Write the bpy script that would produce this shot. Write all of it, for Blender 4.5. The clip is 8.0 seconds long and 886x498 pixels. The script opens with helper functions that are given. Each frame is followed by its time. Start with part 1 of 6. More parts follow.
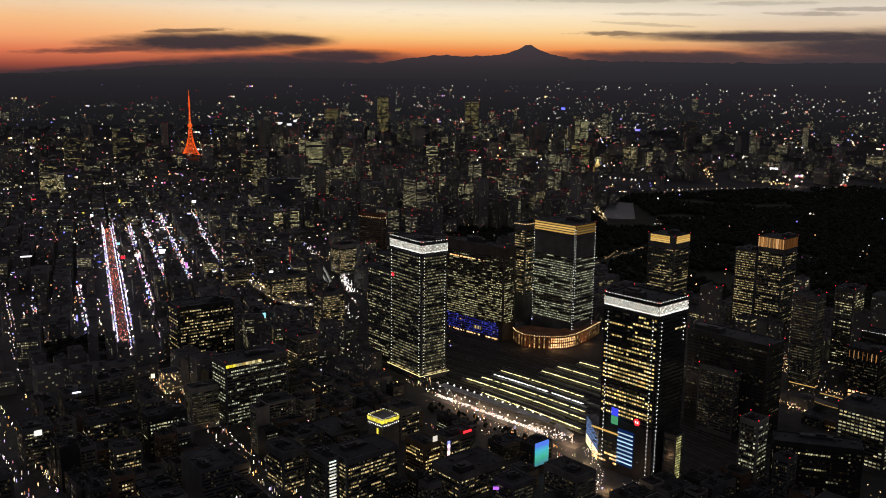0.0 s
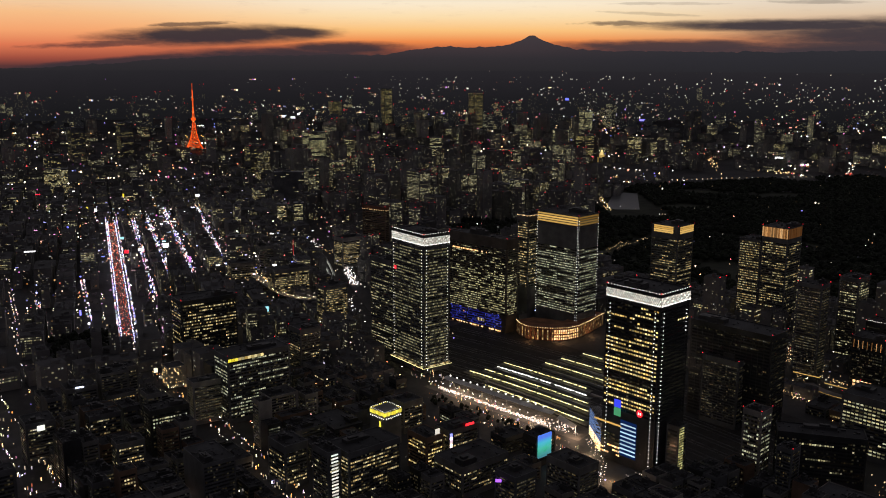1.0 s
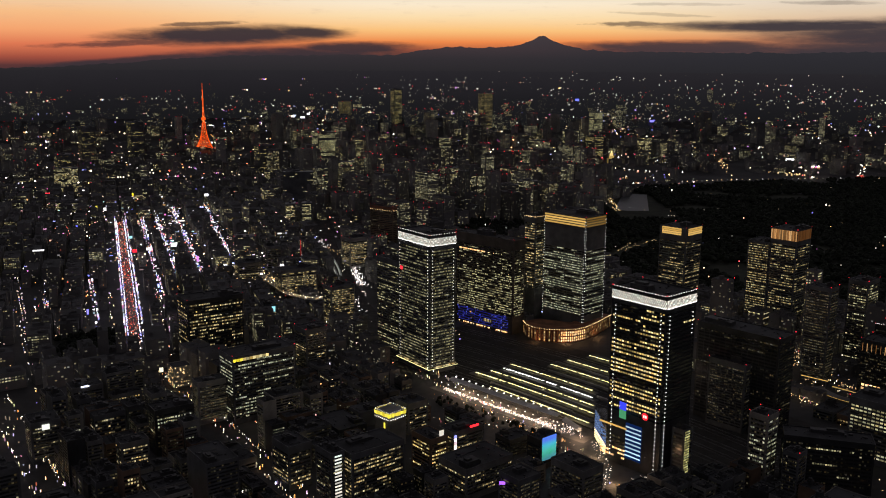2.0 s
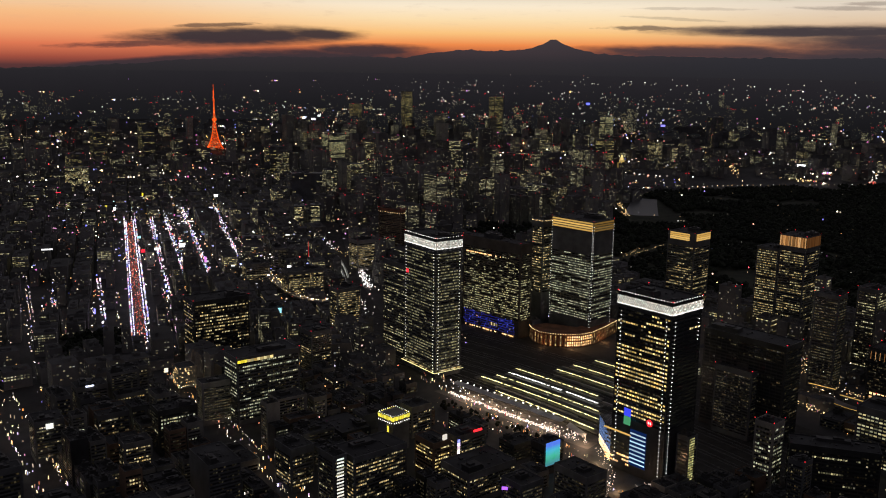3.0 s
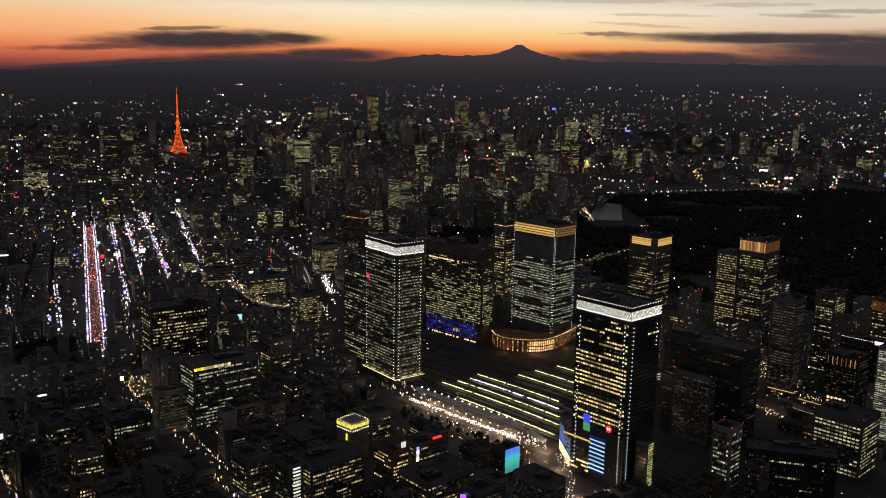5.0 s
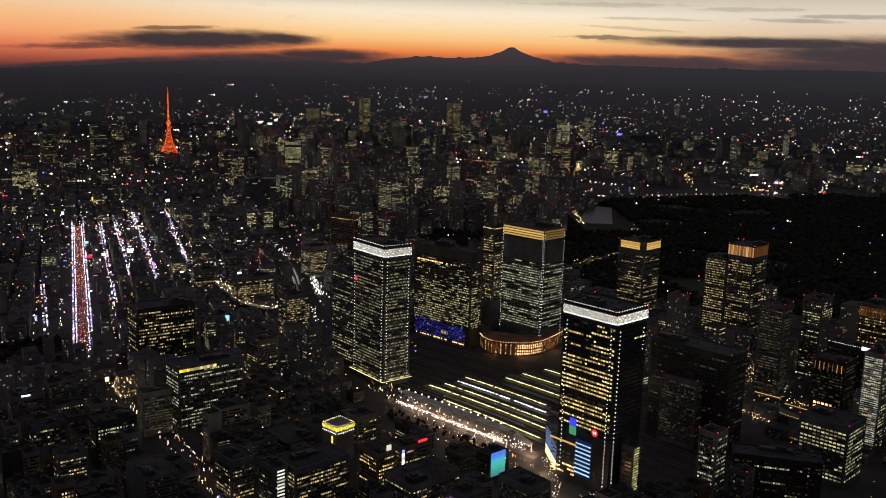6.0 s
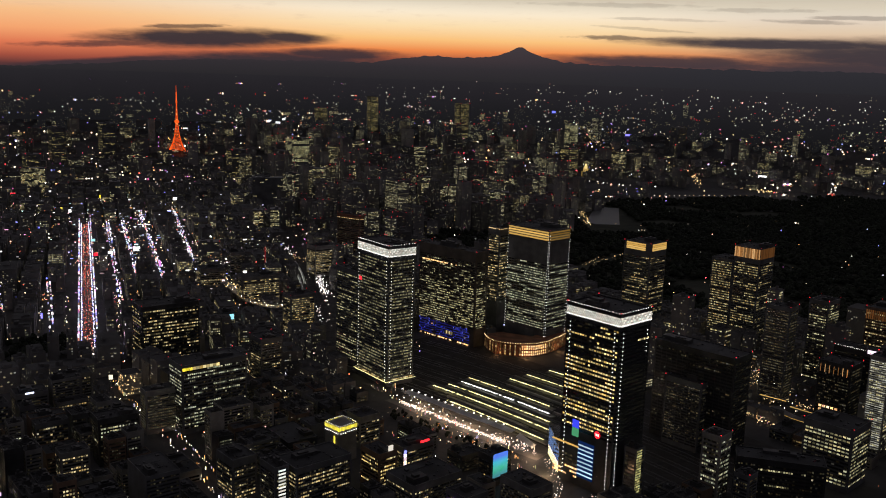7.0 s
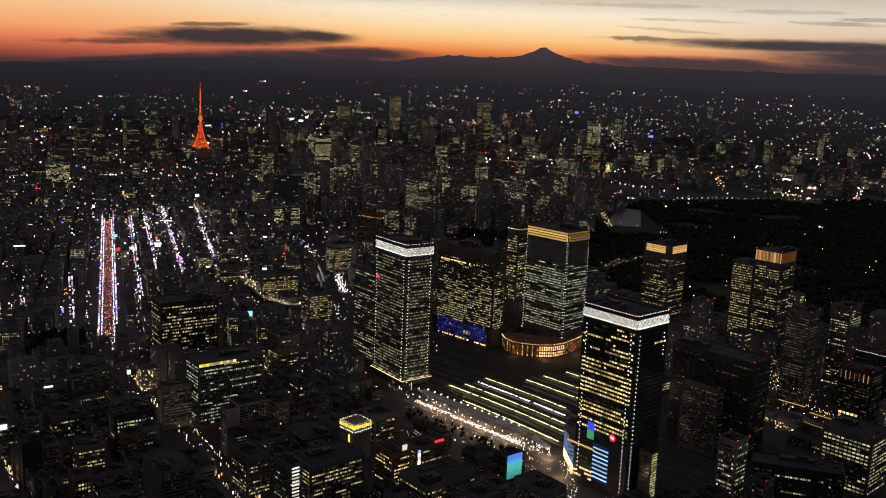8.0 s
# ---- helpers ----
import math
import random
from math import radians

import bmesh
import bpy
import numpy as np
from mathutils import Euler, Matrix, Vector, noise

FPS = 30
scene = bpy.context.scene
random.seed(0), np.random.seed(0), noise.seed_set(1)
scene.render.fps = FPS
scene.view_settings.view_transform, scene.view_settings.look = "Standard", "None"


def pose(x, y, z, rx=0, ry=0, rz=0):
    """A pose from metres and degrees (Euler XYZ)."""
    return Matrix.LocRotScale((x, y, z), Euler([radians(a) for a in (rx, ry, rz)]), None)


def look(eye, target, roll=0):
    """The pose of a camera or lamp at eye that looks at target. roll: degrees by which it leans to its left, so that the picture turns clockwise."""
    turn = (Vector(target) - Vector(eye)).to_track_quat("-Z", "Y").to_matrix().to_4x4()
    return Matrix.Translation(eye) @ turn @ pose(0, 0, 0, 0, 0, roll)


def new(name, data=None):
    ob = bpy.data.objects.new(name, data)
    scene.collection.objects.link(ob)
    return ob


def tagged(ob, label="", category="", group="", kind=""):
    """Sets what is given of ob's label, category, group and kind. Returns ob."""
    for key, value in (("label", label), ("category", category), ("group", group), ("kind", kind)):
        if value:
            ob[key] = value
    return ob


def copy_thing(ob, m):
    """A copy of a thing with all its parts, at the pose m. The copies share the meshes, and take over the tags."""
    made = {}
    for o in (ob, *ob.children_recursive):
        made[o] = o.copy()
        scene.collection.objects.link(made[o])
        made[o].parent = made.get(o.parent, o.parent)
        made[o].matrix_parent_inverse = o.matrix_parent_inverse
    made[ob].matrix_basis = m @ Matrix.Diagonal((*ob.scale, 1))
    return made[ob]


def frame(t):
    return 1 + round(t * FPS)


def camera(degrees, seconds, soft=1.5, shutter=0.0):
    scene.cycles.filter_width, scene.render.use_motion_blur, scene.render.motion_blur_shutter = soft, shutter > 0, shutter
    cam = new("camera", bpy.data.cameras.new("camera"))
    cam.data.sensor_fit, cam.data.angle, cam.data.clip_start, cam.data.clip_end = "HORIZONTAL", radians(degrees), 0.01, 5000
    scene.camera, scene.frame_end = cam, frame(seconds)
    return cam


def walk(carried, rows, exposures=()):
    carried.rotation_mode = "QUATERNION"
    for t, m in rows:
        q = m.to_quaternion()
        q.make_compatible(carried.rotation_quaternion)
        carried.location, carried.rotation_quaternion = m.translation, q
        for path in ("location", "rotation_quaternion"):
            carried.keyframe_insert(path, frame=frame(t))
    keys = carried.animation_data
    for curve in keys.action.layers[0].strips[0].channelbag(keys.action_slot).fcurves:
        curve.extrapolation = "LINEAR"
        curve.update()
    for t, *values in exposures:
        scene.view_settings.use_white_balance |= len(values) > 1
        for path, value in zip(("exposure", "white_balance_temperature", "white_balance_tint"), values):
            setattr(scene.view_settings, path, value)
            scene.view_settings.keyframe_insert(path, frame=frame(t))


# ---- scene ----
cam = camera(50.85, 8.0, soft=1.0)
PATH = [
    (0, (-18.09, -13.74, 447.60), (-11.97, 968.06, 257.76), 0.685),
    (0.5, (-15.50, -12.07, 447.62), (-11.47, 968.60, 252.00), 0.405),
    (1, (-12.87, -10.35, 447.67), (-12.81, 969.74, 249.12), 0.197),
    (1.5, (-10.11, -8.61, 447.74), (-13.91, 971.33, 248.47), 0.134),
    (3, (-1.69, -3.46, 448.07), (-23.53, 976.98, 252.45), 0.790),
    (3.5, (1.10, -1.58, 448.14), (-16.53, 978.75, 251.57), 0.692),
    (4, (3.81, 0.38, 448.20), (-3.94, 980.90, 251.93), 0.582),
    (4.5, (6.47, 2.29, 448.29), (9.53, 983.38, 254.76), 0.729),
    (5, (9.14, 3.95, 448.41), (20.88, 985.58, 257.96), 1.065),
    (6.5, (17.12, 8.03, 449.07), (38.53, 989.92, 260.82), 1.642),
    (7, (19.79, 9.22, 449.19), (31.47, 991.14, 260.26), 1.837),
    (7.5, (22.65, 10.25, 449.27), (21.41, 992.10, 259.62), 2.094),
    (8, (25.72, 11.20, 449.32), (13.81, 992.86, 259.04), 2.283),
]
walk(cam, [(t, look(eye, aim, roll)) for t, eye, aim, roll in PATH])

# ---- sky: afterglow in the west, the rest of the vault dusk grey ----
HORIZON_EYE = Vector((4.0, 0.0, 448.0))


class Nodes:
    """Short hand for a node tree."""

    def __init__(self, tree):
        self.tree = tree
        tree.nodes.clear()

    def add(self, kind, **settings):
        node = self.tree.nodes.new(kind)
        for key, value in settings.items():
            if key == "operation":
                node.operation = value
            elif key == "data_type":
                node.data_type = value
            elif key == "blend_type":
                node.blend_type = value
            elif key == "noise_dimensions":
                node.noise_dimensions = value
            elif key == "interpolation_type":
                node.interpolation_type = value
        return node

    def put(self, socket, value):
        if isinstance(value, bpy.types.NodeSocket):
            self.tree.links.new(value, socket)
        else:
            socket.default_value = value

    def m(self, op, a, b=0.0, c=0.0):
        node = self.add("ShaderNodeMath", operation=op)
        for i, value in enumerate((a, b, c)):
            self.put(node.inputs[i], value)
        return node.outputs[0]

    def step(self, value, lo, hi):
        node = self.add("ShaderNodeMapRange", interpolation_type="SMOOTHSTEP")
        self.put(node.inputs["Value"], value)
        node.inputs["From Min"].default_value, node.inputs["From Max"].default_value = lo, hi
        return node.outputs["Result"]

    def mix(self, fac, a, b, blend="MIX"):
        node = self.add("ShaderNodeMix", data_type="RGBA", blend_type=blend)
        self.put(node.inputs["Factor"], fac)
        for key, value in ((6, a), (7, b)):
            self.put(node.inputs[key], value if isinstance(value, bpy.types.NodeSocket) else (*value, 1))
        return node.outputs[2]

    def ramp(self, fac, stops):
        node = self.add("ShaderNodeValToRGB")
        self.put(node.inputs[0], fac)
        els = node.color_ramp.elements
        while len(els) < len(stops):
            els.new(0.5)
        for el, (pos, col) in zip(els, stops):
            el.position, el.color = pos, (*col, 1)
        return node.outputs[0]

    def noise(self, vector, scale, detail=3.0, rough=0.55):
        node = self.add("ShaderNodeTexNoise", noise_dimensions="3D")
        self.put(node.inputs["Vector"], vector)
        node.inputs["Scale"].default_value, node.inputs["Detail"].default_value = scale, detail
        node.inputs["Roughness"].default_value = rough
        return node.outputs["Fac"]


def lin(r, g, b):
    """Linear colour from the usual 0 to 255 values."""
    return tuple((v / 255 / 12.92) if v < 11 else ((v / 255 + 0.055) / 1.055) ** 2.4 for v in (r, g, b))


def build_sky():
    world = bpy.data.worlds.new("dusk_sky")
    scene.world = world
    world.use_nodes = True
    n = Nodes(world.node_tree)
    coord = n.add("ShaderNodeTexCoord").outputs["Generated"]
    split = n.add("ShaderNodeSeparateXYZ")
    n.put(split.inputs[0], coord)
    x, y, z = split.outputs
    az = n.m("MULTIPLY", n.m("ARCTAN2", x, y), 100.0)      # hundredths of a radian, 0 ahead, to the right
    el = n.m("MULTIPLY", n.m("ARCSINE", z), 100.0)         # hundredths of a radian above the level
    # elevation folded to 0..1: fine near the horizon, coarse above
    near = n.m("DIVIDE", n.m("ADD", el, 1.5), 8.5)
    left = n.ramp(near, [(0.0, lin(70, 46, 50)), (0.10, lin(90, 54, 54)), (0.19, lin(160, 79, 63)), (0.34, lin(223, 121, 84)),
                         (0.50, lin(245, 165, 112)), (0.70, lin(247, 190, 136)), (0.88, lin(240, 208, 172)), (1.0, lin(228, 208, 184))])
    mid = n.ramp(near, [(0.0, lin(58, 48, 50)), (0.16, lin(86, 58, 56)), (0.30, lin(176, 92, 62)), (0.40, lin(238, 138, 76)),
                        (0.54, lin(251, 195, 126)), (0.70, lin(252, 222, 174)), (0.86, lin(251, 234, 206)), (1.0, lin(244, 234, 216))])
    right = n.ramp(near, [(0.0, lin(60, 52, 56)), (0.18, lin(78, 60, 62)), (0.32, lin(140, 88, 72)), (0.44, lin(200, 134, 98)),
                          (0.58, lin(220, 178, 142)), (0.74, lin(226, 202, 174)), (0.9, lin(228, 214, 198)), (1.0, lin(212, 206, 198))])
    low = n.mix(n.step(az, -42.0, -4.0), left, mid)
    low = n.mix(n.step(az, 12.0, 40.0), low, right)
    high = n.ramp(n.m("DIVIDE", el, 157.0), [(0.04, lin(228, 214, 188)), (0.062, lin(176, 170, 165)), (0.10, lin(148, 145, 146)),
                                             (0.25, lin(103, 99, 104)), (1.0, lin(85, 82, 87))])
    sky = n.mix(n.step(el, 5.6, 7.4), low, high)

    # long drifting cloud banks, each an ellipse in the sky broken up by noise
    comb = n.add("ShaderNodeCombineXYZ")
    n.put(comb.inputs[0], n.m("MULTIPLY", az, 0.3))
    n.put(comb.inputs[1], n.m("MULTIPLY", el, 1.7))
    broken = n.m("SUBTRACT", n.noise(comb.outputs[0], 1.0, 6.0, 0.66), 0.5)
    # bearing, height, half length, half depth, lean, raggedness, density
    banks = [(-23.5, 2.4, 12.0, 1.08, 0.03, 0.38, 0.98), (-15.5, 2.75, 4.8, 0.66, -0.03, 0.4, 0.97), (-33.0, 1.55, 8.0, 0.34, 0.05, 1.1, 0.8), (-25.5, 3.5, 4.6, 0.22, 0.04, 1.5, 0.75),
             (-19.0, 0.1, 16.0, 1.3, 0.05, 0.42, 0.96), (-11.0, 1.2, 7.0, 0.72, 0.02, 0.5, 0.95), (-34.0, -0.35, 12.0, 0.5, 0.09, 0.5, 0.92),
             (36.0, 3.45, 17.0, 0.66, -0.005, 0.36, 0.98), (48.0, 2.45, 18.5, 1.85, -0.01, 0.28, 0.98), (19.0, 3.75, 6.0, 0.24, -0.01, 1.9, 0.7),
             (24.0, 1.4, 14.0, 0.8, 0.0, 0.45, 0.94), (42.0, 1.1, 13.0, 1.2, 0.0, 0.4, 0.95),
             (20.0, 5.74, 2.2, 0.15, 0.0, 1.5, 0.28), (24.6, 5.68, 4.0, 0.14, -0.02, 1.6, 0.22), (32.0, 6.7, 5.5, 0.22, 0.0, 1.6, 0.24),
             (37.0, 5.67, 4.5, 0.22, -0.02, 1.2, 0.4), (42.5, 6.05, 5.5, 0.22, -0.01, 1.2, 0.4), (18.0, 7.0, 9.0, 0.24, 0.0, 1.6, 0.22), (21.0, 4.7, 5.0, 0.16, -0.05, 1.8, 0.28)]
    total = None
    for a0, e0, w, h, lean, ragged, dense in banks:
        da = n.m("SUBTRACT", az, a0)
        de = n.m("SUBTRACT", n.m("SUBTRACT", el, e0), n.m("MULTIPLY", da, lean))
        r = n.m("ADD", n.m("POWER", n.m("ABSOLUTE", n.m("DIVIDE", da, w)), 2.0), n.m("POWER", n.m("ABSOLUTE", n.m("DIVIDE", de, h)), 2.0))
        body = n.step(n.m("ADD", n.m("SUBTRACT", 1.0, r), n.m("MULTIPLY", broken, ragged * 2.6)), -0.45, 0.85)
        body = n.m("MULTIPLY", body, dense)
        total = body if total is None else n.m("MAXIMUM", total, body)
    cloud = n.mix(n.step(az, -10.0, 30.0), lin(55, 49, 55), lin(61, 55, 61))
    sky = n.mix(total, sky, cloud)
    streaks = n.step(broken, 0.02, 0.26)
    sky = n.mix(n.m("MULTIPLY", streaks, n.m("MULTIPLY", n.step(el, 2.0, 6.0), 0.22)), sky, lin(190, 160, 140))

    # away from the afterglow the vault is darker and bluer
    ahead = n.step(n.m("COSINE", n.m("DIVIDE", az, 100.0)), -0.35, 0.85)
    sky = n.mix(ahead, n.mix(n.step(el, 0.0, 60.0), lin(78, 73, 78), lin(71, 68, 73)), sky)
    sky = n.mix(n.step(el, -1.9, -1.3), lin(30, 27, 30), sky)
    back = n.add("ShaderNodeBackground")
    n.put(back.inputs["Color"], sky)
    back.inputs["Strength"].default_value = 1.0
    out = n.add("ShaderNodeOutputWorld")
    n.put(out.inputs["Surface"], back.outputs[0])


build_sky()

# ---- materials ----
def surface(name, base, rough=0.7, metal=0.0, grain=0.35, spread=0.35, bump=0.15, second=None, per_piece=0.0, spec=0.4, top=None):
    """A weathered surface: two scales of variation on the colour, a fine relief; per_piece: how far pieces differ; top: the membrane on level roofs."""
    mat = bpy.data.materials.new(name)
    mat.use_nodes = True
    n = Nodes(mat.node_tree)
    coord = n.add("ShaderNodeTexCoord").outputs["Object"]
    coarse = n.noise(coord, grain * 0.12, 4.0)
    fine = n.noise(coord, grain * 2.2, 3.0)
    dark = tuple(c * (1 - spread) for c in base)
    lite = second or tuple(min(1, c * (1 + spread)) for c in base)
    col = n.mix(n.step(coarse, 0.3, 0.7), dark, lite)
    col = n.mix(n.m("MULTIPLY", n.step(fine, 0.45, 0.8), 0.35), col, tuple(c * 0.55 for c in base))
    if per_piece:
        isl = n.add("ShaderNodeNewGeometry").outputs["Random Per Island"]
        col = n.mix(n.m("MULTIPLY", isl, per_piece), col, tuple(c * 0.25 for c in base))
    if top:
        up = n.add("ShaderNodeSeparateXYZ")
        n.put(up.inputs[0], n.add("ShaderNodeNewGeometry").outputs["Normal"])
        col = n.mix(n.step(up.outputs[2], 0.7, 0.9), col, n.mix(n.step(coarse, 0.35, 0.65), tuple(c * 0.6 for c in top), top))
    b = n.add("ShaderNodeBsdfPrincipled")
    n.put(b.inputs["Base Color"], col)
    n.put(b.inputs["Roughness"], n.m("ADD", n.m("MULTIPLY", fine, 0.2), rough - 0.1))
    b.inputs["Metallic"].default_value = metal
    b.inputs["Specular IOR Level"].default_value = spec
    if bump:
        bn = n.add("ShaderNodeBump")
        bn.inputs["Strength"].default_value = bump
        n.put(bn.inputs["Height"], fine)
        n.put(b.inputs["Normal"], bn.outputs[0])
    out = n.add("ShaderNodeOutputMaterial")
    n.put(out.inputs["Surface"], b.outputs[0])
    return mat


def glow(name, stops, low, high, lamp=False, power=1.0):
    """Lit panes and lamps: each piece takes its own colour from stops and its own brightness between low and high."""
    mat = bpy.data.materials.new(name)
    mat.use_nodes = True
    n = Nodes(mat.node_tree)
    isl = n.add("ShaderNodeNewGeometry").outputs["Random Per Island"]
    pick = n.m("FRACT", n.m("ADD", isl, n.add("ShaderNodeObjectInfo").outputs["Random"]))
    col = n.ramp(pick, stops)
    turn = n.m("FRACT", n.m("MULTIPLY", pick, 91.7))
    turn = n.m("POWER", turn, power)
    strength = n.m("ADD", n.m("MULTIPLY", turn, high - low), low)
    e = n.add("ShaderNodeEmission")
    n.put(e.inputs["Color"], col)
    n.put(e.inputs["Strength"], strength)
    out = n.add("ShaderNodeOutputMaterial")
    n.put(out.inputs["Surface"], e.outputs[0])
    mat.cycles.emission_sampling = "AUTO" if lamp else "NONE"
    return mat


def even(*colours):
    return [(i / max(1, len(colours) - 1), c) for i, c in enumerate(colours)]


M = {}
M["ground"] = surface("city_ground", (0.05, 0.05, 0.052), 0.75, grain=0.05, spread=0.5, bump=0.0)
M["road"] = surface("asphalt", (0.05, 0.05, 0.052), 0.7, grain=0.3)
M["pave"] = surface("pavement_stone", (0.12, 0.112, 0.104), 0.75, grain=0.5)
M["concrete"] = surface("weathered_concrete", (0.2, 0.197, 0.192), 0.75)
M["pale"] = surface("pale_tile_cladding", (0.32, 0.305, 0.285), 0.6)
M["brown"] = surface("brown_tile_cladding", (0.2, 0.13, 0.09), 0.6)
M["umber"] = surface("dark_umber_cladding", (0.10, 0.085, 0.075), 0.55)
M["slate"] = surface("slate_grey_panel", (0.13, 0.135, 0.145), 0.5)
M["darkmetal"] = surface("dark_metal_panel", (0.06, 0.062, 0.068), 0.45, metal=0.4)
M["roof"] = surface("roof_membrane", (0.045, 0.047, 0.052), 0.85, grain=0.25, spread=0.45)
M["plant"] = surface("galvanised_plant_housing", (0.10, 0.10, 0.105), 0.6, metal=0.3, per_piece=0.6)
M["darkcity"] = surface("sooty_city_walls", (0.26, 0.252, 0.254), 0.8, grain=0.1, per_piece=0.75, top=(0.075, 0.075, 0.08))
M["brick"] = surface("red_brick_facing", (0.26, 0.11, 0.065), 0.75, grain=0.6)
M["glass"] = surface("dark_window_glass", (0.02, 0.023, 0.028), 0.18, grain=0.1, spread=0.3, bump=0.0, spec=0.6)
M["white"] = surface("white_membrane", (0.72, 0.71, 0.68), 0.55)
M["leaf"] = surface("dark_evergreen_foliage", (0.022, 0.03, 0.016), 0.9, grain=0.4, spread=0.5, per_piece=0.7)
M["grass"] = surface("park_lawn", (0.025, 0.03, 0.016), 0.9, grain=0.2, spread=0.5)
M["gravel"] = surface("track_ballast", (0.04, 0.038, 0.037), 0.9, grain=0.8)
M["train"] = surface("train_roof_metal", (0.35, 0.35, 0.36), 0.45, metal=0.5)

WARM = even((1, .64, .22), (1, .73, .32), (1, .79, .40), (.98, .85, .47), (1, .69, .27), (.92, .87, .50))
COOL = even((.98, .90, .48), (.92, .90, .54), (1, .85, .40), (.93, .90, .52), (1, .80, .36), (.95, .93, .68))
MIXED = even((1, .69, .28), (.94, .90, .56), (1, .77, .36), (.97, .88, .48), (1, .63, .25), (.90, .88, .74), (1, .85, .43))
PALE = even((.98, .84, .40), (.92, .87, .46), (1, .78, .3), (.94, .90, .62), (1, .68, .24), (.88, .88, .54))
M["win_warm"] = glow("lit_window_warm", WARM, 0.02, 0.9, power=2.1)
M["win_wall_gold"] = glow("amber_window_and_wall_glow", even((1, .64, .17), (1, .72, .25), (1, .78, .33), (.98, .84, .42)), 0.12, 1.3, power=1.2)
M["win_cool"] = glow("lit_window_cool", COOL, 0.02, 0.8, power=2.1)
M["win_mixed"] = glow("lit_window_mixed", MIXED, 0.01, 0.85, power=2.8)
M["win_dim"] = glow("lit_window_dim", MIXED, 0.008, 0.10, power=1.6)
M["win_faint"] = glow("lit_window_faint", MIXED, 0.004, 0.055, power=2.2)
M["win_far"] = glow("lit_window_distant", PALE, 0.012, 0.6, power=2.6)
M["crown_white"] = glow("crown_white_light", even((1, .90, .76), (1, .94, .86), (.84, 1, .9), (1, .88, .74)), 0.5, 1.5)
M["crown_back"] = glow("crown_lit_backing", even((1, .84, .68), (1, .88, .74)), 0.16, 0.24)
M["bead"] = glow("edge_bead_light", even((1, .95, .86), (1, .98, .94)), 1.6, 2.6)
M["gold"] = glow("amber_crown_light", even((1, .55, .12), (1, .62, .18), (1, .58, .15)), 0.35, 0.75)
M["gold_dim"] = glow("dim_amber_crown_light", even((1, .55, .12), (1, .60, .18)), 0.14, 0.26)
M["orange"] = glow("orange_facade_glow", even((1, .42, .12), (1, .50, .18), (1, .58, .25)), 0.15, 0.7)
M["yellow"] = glow("yellow_sign_light", even((1, .80, .05), (1, .86, .12), (.98, .78, .04)), 0.7, 1.3)
M["red"] = glow("red_obstruction_light", even((1, .02, .02), (1, .03, .06)), 0.5, 2.4)
M["blue"] = glow("blue_sign_light", even((.04, .06, 1), (.10, .12, 1), (.08, .05, .9)), 0.3, 1.0)
M["blue_line"] = glow("blue_podium_line", even((.06, .08, 1), (.10, .12, 1), (.05, .05, .85)), 0.1, 0.34)
M["sign_blue"] = glow("blue_white_sign", even((.7, .75, 1), (.75, .8, 1)), 1.6, 2.2)
M["fin_blue"] = glow("blue_fin_stripe", even((.22, .4, 1), (.3, .5, 1), (.4, .58, 1)), 0.25, 0.6)
M["led_back"] = glow("deep_blue_led_wall", even((.03, .10, .5), (.04, .14, .6)), 0.12, 0.2)
M["blue_dim"] = glow("dim_blue_podium_light", even((.05, .07, 1), (.10, .12, 1), (.2, .24, 1), (.06, .05, .9)), 0.03, 0.8, power=1.8)
M["win_amber"] = glow("lit_window_deep_amber", even((1, .56, .18), (1, .68, .28), (1, .62, .2), (1, .78, .4), (1, .5, .15)), 0.04, 0.75, power=1.6)
M["hall_glow"] = glow("orange_hall_window", even((1, .52, .2), (1, .62, .28), (1, .48, .16), (1, .72, .4)), 0.8, 2.4, power=1.2)
M["orange_dim"] = glow("dim_orange_light", even((1, .36, .1), (1, .42, .14)), 0.05, 0.12)
M["ledblue"] = glow("pale_blue_led_light", even((.55, .75, 1), (.65, .82, 1)), 0.6, 1.0)
M["green"] = glow("green_sign_light", even((.1, .55, .2), (.12, .5, .25)), 0.4, 0.6)
M["sign"] = glow("street_sign_light", even((1, .97, .95), (.16, .2, 1), (.9, .92, 1), (1, .96, .9), (1, .3, .75), (.6, .65, 1), (1, .85, .9), (1, .9, .7), (.1, .12, 1), (.95, .97, 1), (1, .12, .12), (1, .8, .5), (.5, .9, 1), (.85, .88, 1)), 0.3, 3.0, power=1.8)
M["lamp"] = glow("street_lamp_light", even((1, .93, .8), (1, .80, .5), (.92, 1, .92), (1, .97, .92), (1, .7, .38), (1, .6, .28), (1, .75, .45)), 0.3, 2.2, power=2.0)
M["lampwarm"] = glow("sodium_lamp_light", even((1, .62, .25), (1, .72, .38), (1, .55, .2)), 0.5, 2.0)
M["tail"] = glow("car_tail_light", even((1, .10, .06), (1, .2, .12), (1, .06, .05)), 0.5, 1.8)
M["head"] = glow("car_head_light", even((1, .93, .8), (1, .97, .92), (1, .85, .6)), 0.5, 2.0)
M["fardot"] = glow("distant_light", even((1, .95, .82), (1, .74, .4), (1, .92, .7), (.9, 1, .85), (1, .82, .5), (1, .62, .28), (1, .97, .9), (1, .12, .1), (1, .88, .6), (.25, .32, 1), (1, .9, .7), (.95, 1, .9), (1, .5, .16), (1, .6, .25), (1, .06, .05), (.2, .25, 1), (1, .08, .06), (1, .9, .8)), 0.08, 3.6, power=2.1)
